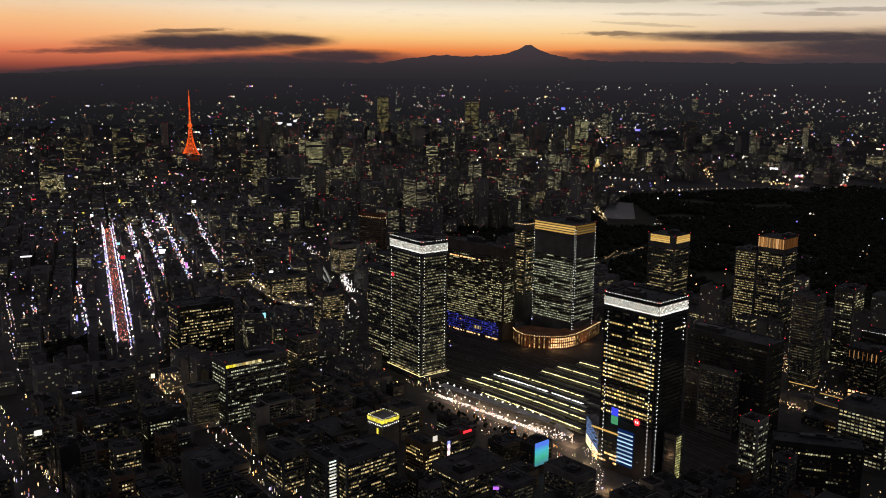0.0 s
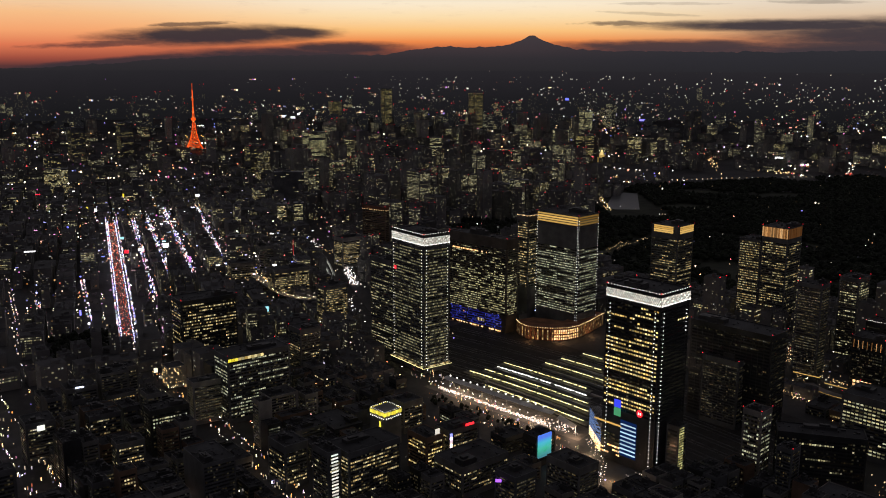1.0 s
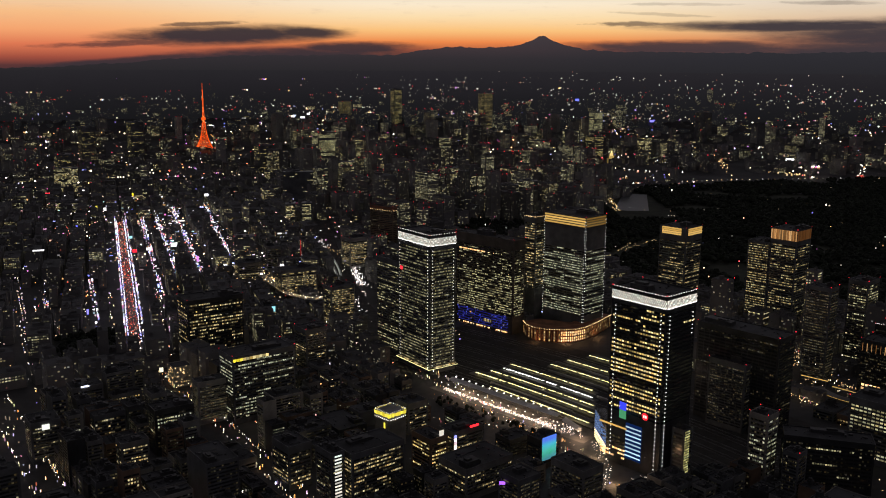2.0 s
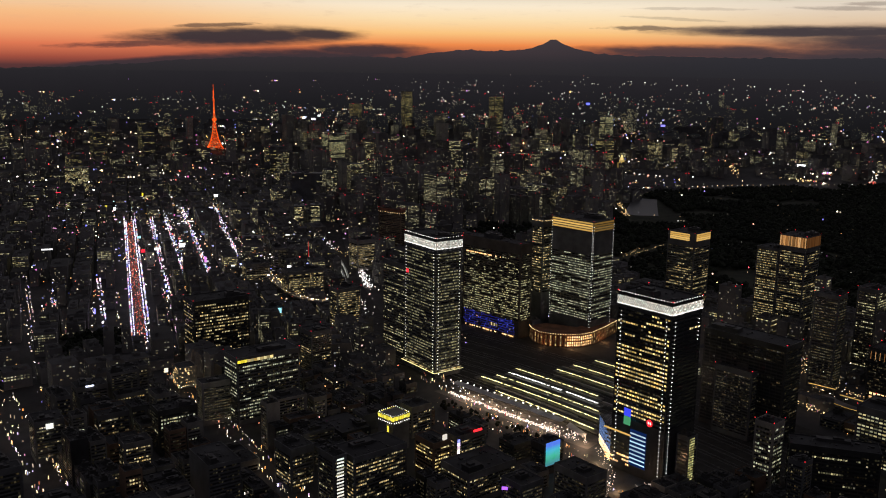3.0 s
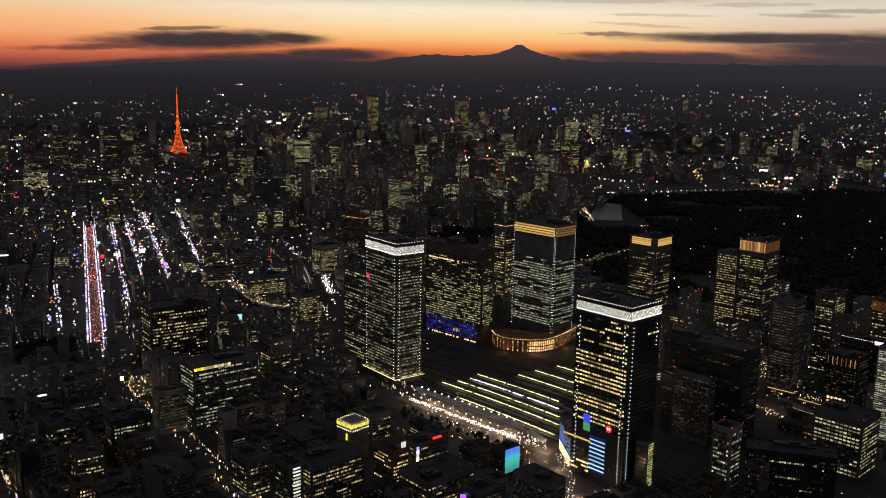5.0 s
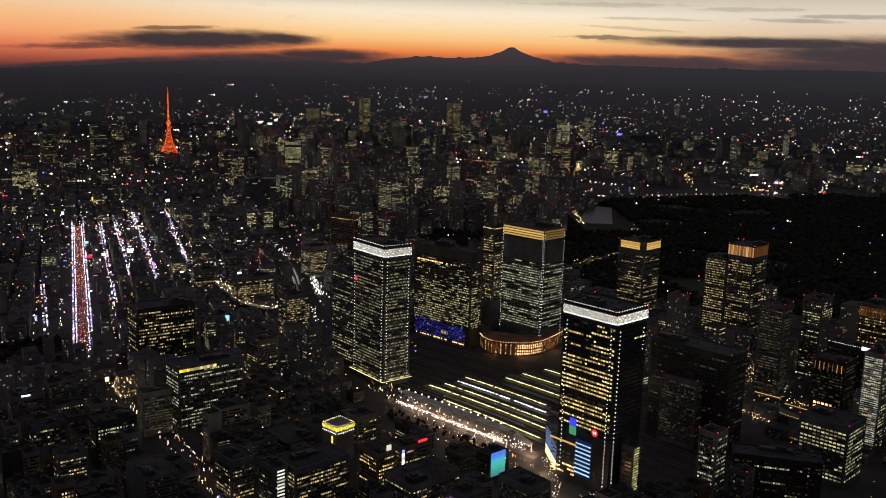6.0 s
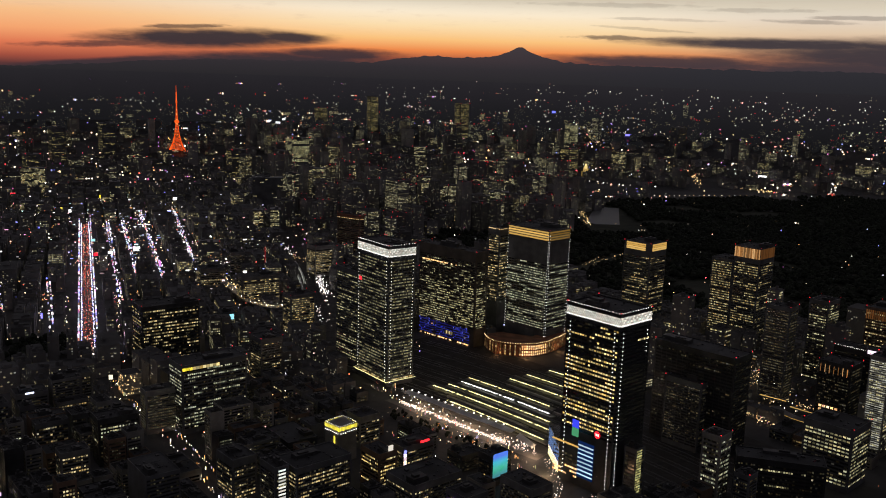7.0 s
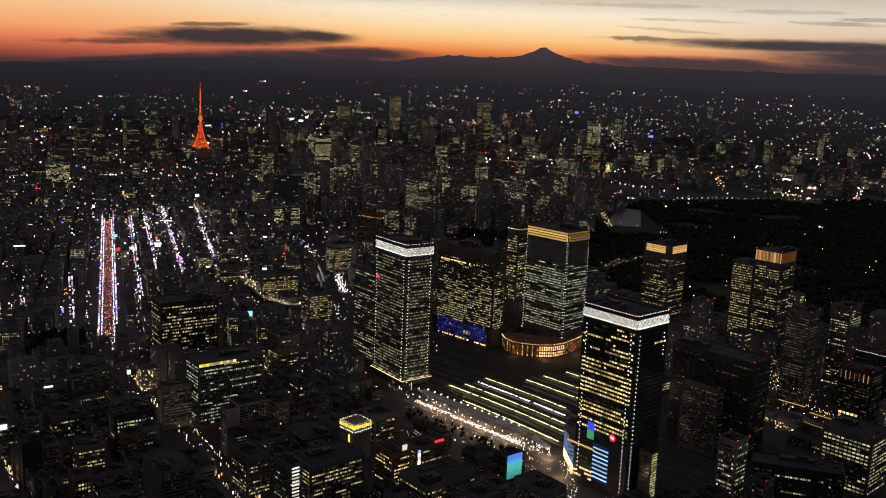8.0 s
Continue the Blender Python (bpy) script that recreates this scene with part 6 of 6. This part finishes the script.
# street lamps and small signs everywhere in the built-up plain
near_l, far_l, dim_l = Geo(), Geo(), Geo()
for k in range(5600):
    d = 950 * (3.8 ** (rng.random() ** 0.62))
    a = rng.uniform(-0.55, 0.55)
    x, y = d * math.sin(a), d * math.cos(a)
    if inside(x, y, PALACE):
        if rng.random() < 0.95:
            continue
    elif noise.noise(Vector((x * 0.009, y * 0.009, 9.0))) + 0.6 * noise.noise(Vector((x * 0.03, y * 0.03, 2.0))) < rng.uniform(-0.1, 0.5):
        continue
    q = Vector((x, y)) - RAIL_ZERO
    if -200 < q.dot(RAIL) < 330 and -30 < q.dot(ACROSS) < 215:
        continue
    p, s = settle(x, y, rng.choice((6, 10, 16, 24, 30, 38)))
    near_l.ball(p.x, p.y, p.z, d * rng.choice((0.0005, 0.0006, 0.0008, 0.001)))
for k in range(9800):
    d = 3300 * (11.5 ** (rng.random() ** 1.15))
    a = rng.uniform(-0.52, 0.52)
    x, y = d * math.sin(a), d * math.cos(a)
    if inside(x, y, PALACE) or noise.noise(Vector((a * 9, math.log(d) * 6, 4.0))) + 0.5 * noise.noise(Vector((a * 40, math.log(d) * 22, 1.0))) < rng.uniform(-0.35, 0.55):
        continue
    if d > 9000 and rng.random() < min(0.92, (d - 9000) / 24000 + 0.1):
        continue
    p, s = settle(x, y, rng.uniform(6, 40))
    big = rng.random() < 0.05
    n = rng.choice((2, 3, 4, 5)) if big else 1
    for j in range(n):
        (far_l if d < 8500 or big else dim_l).ball(p.x + j * rng.uniform(6, 10) - 10, p.y, p.z + rng.uniform(-1, 1), rng.choice((2.4, 2.8, 3.2, 3.9)) * (1.2 if big else 1))
tagged(part("street_lights", near_l, M["fardot"]), "scattered street lamps and small lit signs", "lights", kind="stuff")
tagged(part("distant_lights", dim_l, M["dimdot"]), "faint lights near the horizon", "lights", kind="stuff")
tagged(part("distant_lights", far_l, M["fardot"]), "countless distant lights of the plain", "lights", kind="stuff")

# ---- palace grounds: dark woods, moat, lamps ----
g = Geo()
for i in range(35):
    for j in range(44):
        x, y = 300 + i * 60, 1396 + j * 56
        if inside(x + 30, y + 28, PALACE):
            g.quad(*[tuple(settle(px, py, 0.25)[0]) for px, py in ((x, y), (x + 60, y), (x + 60, y + 56), (x, y + 56))])
tagged(part("palace_ground", g, M["grass"]), "dark lawns and paths of the palace grounds", "ground", kind="structure")
POND = [(492, 2850), (520, 2815), (590, 2815), (655, 3170), (610, 3190), (560, 3120)]
g = Geo()
g.v = [(x, y, 0.9) for x, y in POND]
g.f = [tuple(range(len(POND)))]
tagged(part("water", g, M["water"]), "still moat water reflecting the sky", "water", kind="structure")


def clump(geo, rng, x, y, z, r, h):
    """One uneven crown of leaves: a lumpy closed form of 24 faces."""
    i = len(geo.v)
    for lev, (zz, rr) in enumerate(((0.15, 0.75), (0.5, 1.0), (0.82, 0.62))):
        for k in range(6):
            t = 2 * math.pi * (k + 0.5 * lev) / 6
            q = r * rr * rng.uniform(0.7, 1.25)
            geo.v.append((x + q * math.cos(t), y + q * math.sin(t), z + h * (zz + rng.uniform(-0.08, 0.08))))
    geo.v.append((x, y, z + h * rng.uniform(0.95, 1.1)))
    for lev in (0, 1):
        for k in range(6):
            a, b = i + 6 * lev + k, i + 6 * lev + (k + 1) % 6
            geo.f.append((a, b, b + 6, a + 6))
    for k in range(6):
        geo.f.append((i + 12 + k, i + 12 + (k + 1) % 6, i + 18))


woods, lamps = Geo(), Geo()
rng = random.Random(8)
for k in range(21000):
    x, y = rng.uniform(330, 2200), rng.uniform(1420, 3700)
    if to_segment(Vector((x, y)), Vector((345, 2120)), Vector((540, 2370))) < 26:
        continue
    if not inside(x, y, PALACE) or inside(x, y, POND) or (470 < x < 660 and 2640 < y < 3200) or abs(x) > 0.56 * y + 60:
        continue
    if noise.noise(Vector((x * 0.004, y * 0.004, 3.0))) < -0.34:
        if rng.random() < 0.02:
            lamps.ball(x, y, 6, rng.uniform(0.8, 1.5))
        continue
    p, s = settle(x, y)
    clump(woods, rng, p.x, p.y, p.z + 1.5, rng.uniform(6, 10) * s, rng.uniform(9, 17) * s)
    if rng.random() < 0.004:
        lamps.ball(p.x, p.y, p.z + 20, rng.uniform(0.8, 1.4))
for k in range(54):
    x, y = promenade(rng.uniform(0.1, 1.05), rng.uniform(36, 64))
    clump(woods, rng, x, y, 1.0, rng.uniform(1.8, 3.4), rng.uniform(4, 7))
for ring in (HIBIYA, PARK):
    for k in range(900 if ring is HIBIYA else 160):
        x = rng.uniform(min(q[0] for q in ring), max(q[0] for q in ring))
        y = rng.uniform(min(q[1] for q in ring), max(q[1] for q in ring))
        if inside(x, y, ring):
            clump(woods, rng, x, y, 1.5, rng.uniform(4, 7), rng.uniform(8, 14))
tagged(part("woods", woods, M["leaf"]), "dark evergreen woods of the palace and parks", "trees", kind="stuff")
tagged(part("park_lamps", lamps, M["lamp"]), "sparse lamps in the palace grounds", "lights", kind="stuff")
g = Geo()
for k in range(30):
    t = k / 29
    a = Vector((490, 2790)).lerp(Vector((510, 3060)), t) + Vector((rng.uniform(-9, 9), 0))
    g.ball(a.x, a.y, 4, rng.uniform(1.2, 1.9))
for k in range(22):
    a = Vector((380, 2180)).lerp(Vector((470, 2345)), k / 21) + Vector((rng.uniform(-6, 6), 0))
    g.ball(a.x, a.y, 4, rng.uniform(0.5, 1.0))
tagged(part("moat_road_lights", g, M["lampwarm"]), "amber lights of the road along the moat", "lights", kind="stuff")


# ---- elevated road, railway and the crossing south of the station ----
def ribbon(points, half, z0, z1, name, mat, label, category, kind="structure"):
    g = Geo()
    for i, p in enumerate(points):
        p = Vector(p)
        d = (Vector(points[min(i + 1, len(points) - 1)]) - Vector(points[max(i - 1, 0)])).normalized()
        s = Vector((-d.y, d.x)) * half
        g.v += [(*(p + s), z0), (*(p + s), z1), (*(p - s), z1), (*(p - s), z0)]
    for i in range(len(points) - 1):
        j = 4 * i
        g.f += [(j, j + 4, j + 5, j + 1), (j + 1, j + 5, j + 6, j + 2), (j + 2, j + 6, j + 7, j + 3)]
    return tagged(part(name, g, M[mat]), label, category, kind=kind)


def curve_points(a, b, c, n=24):
    """A smooth bow from a past b to c."""
    a, b, c = Vector(a), Vector(b), Vector(c)
    return [tuple(a.lerp(b, k / n).lerp(b.lerp(c, k / n), k / n)) for k in range(n + 1)]


rng = random.Random(63)
way = []
for a, b in zip(HIGHWAY, HIGHWAY[1:]):
    way += [tuple(a.lerp(b, k / 5)) for k in range(5)]
way = [tuple(sum((Vector(way[max(0, min(len(way) - 1, i + e))]) for e in (-3, -2, -1, 0, 1, 2, 3)), Vector((0, 0))) / 7) for i in range(len(way))]
ribbon(way, 8, 9, 11, "elevated_road", "concrete", "curving elevated road lit by amber lamps", "road")
g, cars = Geo(), Geo()
for i, (x, y) in enumerate(way):
    for k in (-1, 1):
        g.ball(x + k * 8 + rng.uniform(-2, 2), y + rng.uniform(-9, 9), 14, rng.uniform(0.35, 0.6))
    for k in range(4):
        cars.ball(x + rng.uniform(-6, 6), y + rng.uniform(-9, 9), 12, rng.uniform(0.5, 0.9))
    if i % 6 == 0:
        pier = Geo()
        pier.box(x - 1.2, y - 1.2, 0, x + 1.2, y + 1.2, 9)
        tagged(part("road_pier", pier, M["concrete"]), "concrete pier of the elevated road", "pier", kind="structure")
tagged(part("road_lamps", g, M["streetlight"]), "amber lamps along the elevated road", "lights", kind="stuff")
tagged(part("car_lights", cars, M["lampwarm"]), "amber and white lights of cars on the elevated road", "lights", kind="stuff")
rail = curve_points((-110, 1430), (-250, 1800), (-375, 2560), 40)
ribbon(rail, 24, 3.0, 6.0, "railway_viaduct", "gravel", "broad dark railway viaduct", "railway")
for a, b, c in (((-240, 1880), (-258, 1985), (-292, 2095)), ((-238, 1828), (-256, 1930), (-286, 2036))):
    pts = curve_points(a, b, c, 12)
    ob = ribbon(pts, 1.5, 6.2, 9.6, "train", "train", "long train with lit windows on the viaduct", "train", kind="")
    g = Geo()
    for (ax, ay), (bx, by) in zip(pts, pts[1:]):
        ln = math.hypot(bx - ax, by - ay)
        d = ((bx - ax) / ln, (by - ay) / ln)
        for nrm in ((d[1], -d[0]), (-d[1], d[0])):
            for k in range(5):
                g.slab((ax + nrm[0] * 1.5, ay + nrm[1] * 1.5), d, nrm, k * ln / 5 + 0.3, (k + 1) * ln / 5 - 0.3, 7.2, 9.2, 0.25)
    part("train_windows", g, M["train_glow"], ob, "lit train windows", "stuff")
# brightly lit corner house at the crossing
ob = thing("corner_house", shell(26, 26, 0, 30), M["pale"], at(-392, 1216, 35), "pale corner house covered in warm lights", "building")
roof_slab(ob, 26, 26, 29)
g = Geo()
for side, (o, d, nrm, length) in FACES(26, 26).items():
    for k in range(34):
        s0, z0 = rng.uniform(1, 24), rng.uniform(2, 29)
        g.slab(o, d, nrm, s0, s0 + rng.uniform(0.4, 1.6), z0, z0 + rng.uniform(0.4, 1.8), 0.4)
part("facade_lighting", g, M["lampwarm"], ob, "warm facade lights", "stuff")

# amber street lights and lit walkway edges among the blocks north of the station
g = Geo()
for a, b, n in ((Vector((500, 1600)), Vector((560, 1380)), 26), (Vector((540, 1400)), Vector((500, 1250)), 26), (Vector((520, 1290)), Vector((600, 1130)), 34),
                (Vector((475, 1293)), Vector((452, 1222)), 26), (Vector((452, 1222)), Vector((469, 1175)), 22), (Vector((505, 1320)), Vector((540, 1420)), 26), (Vector((471, 1250)), Vector((430, 1180)), 16), (Vector((300, 1700)), Vector((470, 1560)), 22), (Vector((380, 860)), Vector((520, 940)), 20)):
    for k in range(n * 2):
        p = a.lerp(b, rng.random()) + Vector((rng.gauss(0, 6), rng.gauss(0, 6)))
        g.ball(p.x, p.y, rng.uniform(3, 8), rng.choice((0.45, 0.6, 0.9)))
tagged(part("street_lights", g, M["lampwarm"]), "amber street lights between office blocks", "lights", kind="stuff")
for a, b in (((520, 1456), (545, 1440)), ((494, 1272), (522, 1246)), ((520, 1225), (546, 1196))):
    a, b = Vector(a), Vector(b)
    d = (b - a).normalized()
    s = Vector((-d.y, d.x)) * 3
    g = Geo()
    g.v = [(*(q + e), z) for z in (8.0, 9.2) for q, e in ((a, s), (a, -s), (b, -s), (b, s))]
    g.f = [(0, 1, 2, 3), (4, 5, 6, 7), (0, 1, 5, 4), (1, 2, 6, 5), (2, 3, 7, 6), (3, 0, 4, 7)]
    ob = thing("footbridge", g, M["concrete"], pose(0, 0, 0), "concrete footbridge with a line of warm light", "bridge", "footbridges")
    g = Geo()
    g.v = [(*(q - s * 1.05), z) for q, z in ((a, 9.3), (b, 9.3), (b, 10.4), (a, 10.4))]
    g.f = [(0, 1, 2, 3)]
    part("handrail_light", g, M["gold"], ob, "warm handrail light")
    for q in (a.lerp(b, 0.1), a.lerp(b, 0.9)):
        g = Geo()
        g.box(q.x - 0.6, q.y - 0.6, 0, q.x + 0.6, q.y + 0.6, 8.0)
        part("bridge_pier", g, M["concrete"], ob)

# large signs and screens of the shopping quarter, each a lit box on its roof frame
SIGNS = [(-1196, 2950, 30, 7, 4, "sign_w"), (-1071, 2880, 25, 10, 6, "sign_w"), (-1015, 2885, 25, 5, 9, "yellow"), (-927, 2830, 25, 20, 4, "magenta"), (-995, 2593, 25, 7, 8, "sign_w"),
         (-1030, 2621, 25, 6, 9, "yellow"), (-685, 2018, 30, 10, 6, "sign_w"), (-640, 2059, 30, 14, 9, "sign_w"), (-781, 2179, 25, 9, 6, "cyan"), (-707, 1991, 30, 9, 7, "red"),
         (-692, 1986, 25, 10, 7, "sign_w"), (-936, 2246, 40, 4, 4, "blueink"), (-536, 2065, 30, 12, 6, "magenta"), (-493, 1933, 20, 14, 5, "sign_w")]
SIGNS += [(-775, 2856, 30, 12, 8, "sign_w"), (-923, 2890, 20, 18, 4, "sign_w"), (-1292, 2878, 30, 36, 3, "red"), (-857, 1854, 60, 22, 3, "sign_w"), (-825, 2828, 30, 9, 4, "sign_w"),
          (-473, 2110, 33, 7, 16, "sign_w"), (-480, 1912, 15, 12, 5, "sign_w"), (-411, 2119, 50, 9, 3, "sign_w"), (-401, 1998, 45, 14, 3, "sign_w"), (-629, 1521, 20, 3, 9, "blueink"),
          (-520, 2010, 26, 5, 5, "blueink"), (-860, 2700, 24, 8, 4, "orange"), (-560, 1960, 18, 5, 12, "magenta")]
SIGNS += [(-337, 1967, 32, 1.2, 34, "neon_red"), (-412, 2063, 24, 16, 2, "sign_w"), (-404, 2024, 19, 14, 2.4, "sign_w"), (-469, 2083, 24, 7, 17, "sign_w"), (-363, 1882, 26, 8, 5, "sign_w"),
          (-491, 1911, 20, 13, 2.6, "sign_w"), (-486, 1901, 13, 14, 4, "sign_w"), (-542, 2073, 28, 12, 5, "violet"), (-571, 2187, 24, 9, 5, "sign_w"), (-359, 1809, 10, 14, 5, "lampwarm")]
SIGNS += [(45, 866, 30, 8, 3, "violet"), (-1297, 7115, 14, 26, 14, "sign_w"), (-1251, 7198, 14, 26, 14, "sign_w"), (-1157, 7070, 14, 34, 14, "sign_w"), (-1185, 7526, 14, 22, 14, "sign_w"),
          (1419, 6780, 20, 40, 14, "blueink"), (-1878, 5857, 20, 26, 14, "blueink"), (-233, 7711, 20, 24, 16, "blueink"), (1327, 10342, 20, 40, 24, "blueink"), (1477, 4125, 16, 34, 16, "sign_w"),
          (-401, 1193, 32, 5, 6, "yellow_w")]
M["neon_red"] = glow("red_neon_light", even((1, .03, .04), (1, .04, .05)), 0.3, 0.45)
M["violet"] = glow("violet_sign_light", even((.35, .1, 1), (.5, .15, 1)), 1.0, 1.6)
M["yellow_w"] = glow("cream_sign_light", even((1, .9, .6), (1, .92, .66)), 1.0, 1.4)
M["sign_w"] = glow("white_sign_light", even((1, .97, .94), (.92, .94, 1), (1, .95, .9)), 1.2, 2.4)
TINT = {"sign_w": "white", "yellow": "yellow", "yellow_w": "cream", "magenta": "pink", "violet": "violet", "cyan": "cyan", "red": "red", "neon_red": "slim red neon", "blueink": "deep blue", "orange": "orange",
        "lampwarm": "amber"}
for x, y, z, w, t, mat in SIGNS:
    g = Geo()
    g.box(-w / 2, -0.5, z, w / 2, 0.5, z + t)
    ob = thing("roof_sign", g, M[mat], at(x, y, math.degrees(math.atan2(y, x)) - 90), TINT[mat] + " lit advertising sign on a roof frame", "sign", "advertising signs")
    g = Geo()
    for s in (-0.4, 0.4):
        g.beam((s * w, 0.6, 0), (s * w, 0.6, z + t * 0.8), 0.5)
    part("sign_frame", g, M["darkmetal"], ob)


# traffic and lamps beyond the palace
def string_lights(a, b, n, r, wander, mat, name, label, z=5.0):
    g = Geo()
    a, b = Vector(a), Vector(b)
    for k in range(n):
        q = a.lerp(b, rng.random() if wander > 3 else (k + 0.5) / n) + Vector((rng.gauss(0, wander), rng.gauss(0, wander)))
        p, s = settle(q.x, q.y, z)
        g.ball(p.x, p.y, p.z, r * rng.uniform(0.9, 1.8))
    tagged(part(name, g, M[mat]), label, "lights", kind="stuff")


string_lights((606, 3947), (847, 3789), 16, 2.0, 25, "lamp", "street_lights", "white street lamps beyond the palace moat", 8)
string_lights((1337, 4807), (1246, 4432), 16, 2.4, 8, "tail", "tail_lights", "red tail lights on a distant road")
string_lights((1246, 4432), (1097, 3699), 26, 1.7, 9, "lampwarm", "head_lights", "amber lights on a distant road")
string_lights((602, 3766), (578, 3581), 8, 2.0, 6, "tail", "tail_lights", "red tail lights by the moat")
string_lights((1997, 4512), (1610, 3709), 26, 2.3, 8, "head", "head_lights", "white head lights on a distant road")
string_lights((1640, 3760), (1590, 3680), 14, 2.0, 9, "tail", "tail_lights", "red tail lights on a distant road")
string_lights((1321, 3833), (1398, 3727), 22, 2.0, 22, "lampwarm", "street_lights", "amber lights of a distant square")
string_lights((702, 3458), (1072, 3573), 18, 1.6, 2, "lamp", "street_lights", "street lamps along the palace wood")
string_lights((1072, 3573), (1724, 3683), 26, 1.6, 2, "lamp", "street_lights", "street lamps along the palace wood")
string_lights((365, 2143), (512, 2328), 26, 0.7, 5, "lampwarm", "street_lights", "amber lamps along the outer moat")
string_lights((700, 2900), (560, 2500), 14, 1.3, 40, "lamp", "street_lights", "scattered white lamps of the palace square")
# pale parliament with a stepped roof; floodlight is put into its walls as emission
g = Geo()
for w, z0, z1 in ((34, 0, 24), (20, 24, 36), (12, 36, 48), (6, 48, 58)):
    g.box(-w / 2, -w / 2, z0, w / 2, w / 2, z1)
thing("stepped_hall", g, M["win_wall_gold"], at(695, 4155), "pale floodlit hall with a stepped tower", "building")

# curved terrace between the office blocks, its edge lit amber
bow = curve_points((500, 1232), (504, 1190), (533, 1172), 14)
ob = ribbon(bow, 7, 0.0, 6.5, "terrace", "concrete", "curved low terrace with an amber lit edge", "terrace", kind="")
g = Geo()
for (ax, ay), (bx, by) in zip(bow, bow[1:]):
    d = (Vector((bx, by)) - Vector((ax, ay))).normalized()
    s = Vector((d.y, -d.x)) * 7.2
    g.beam((ax + s.x, ay + s.y, 6.2), (bx + s.x, by + s.y, 6.2), 0.5)
part("edge_light", g, M["gold"], ob, "amber strip of light")
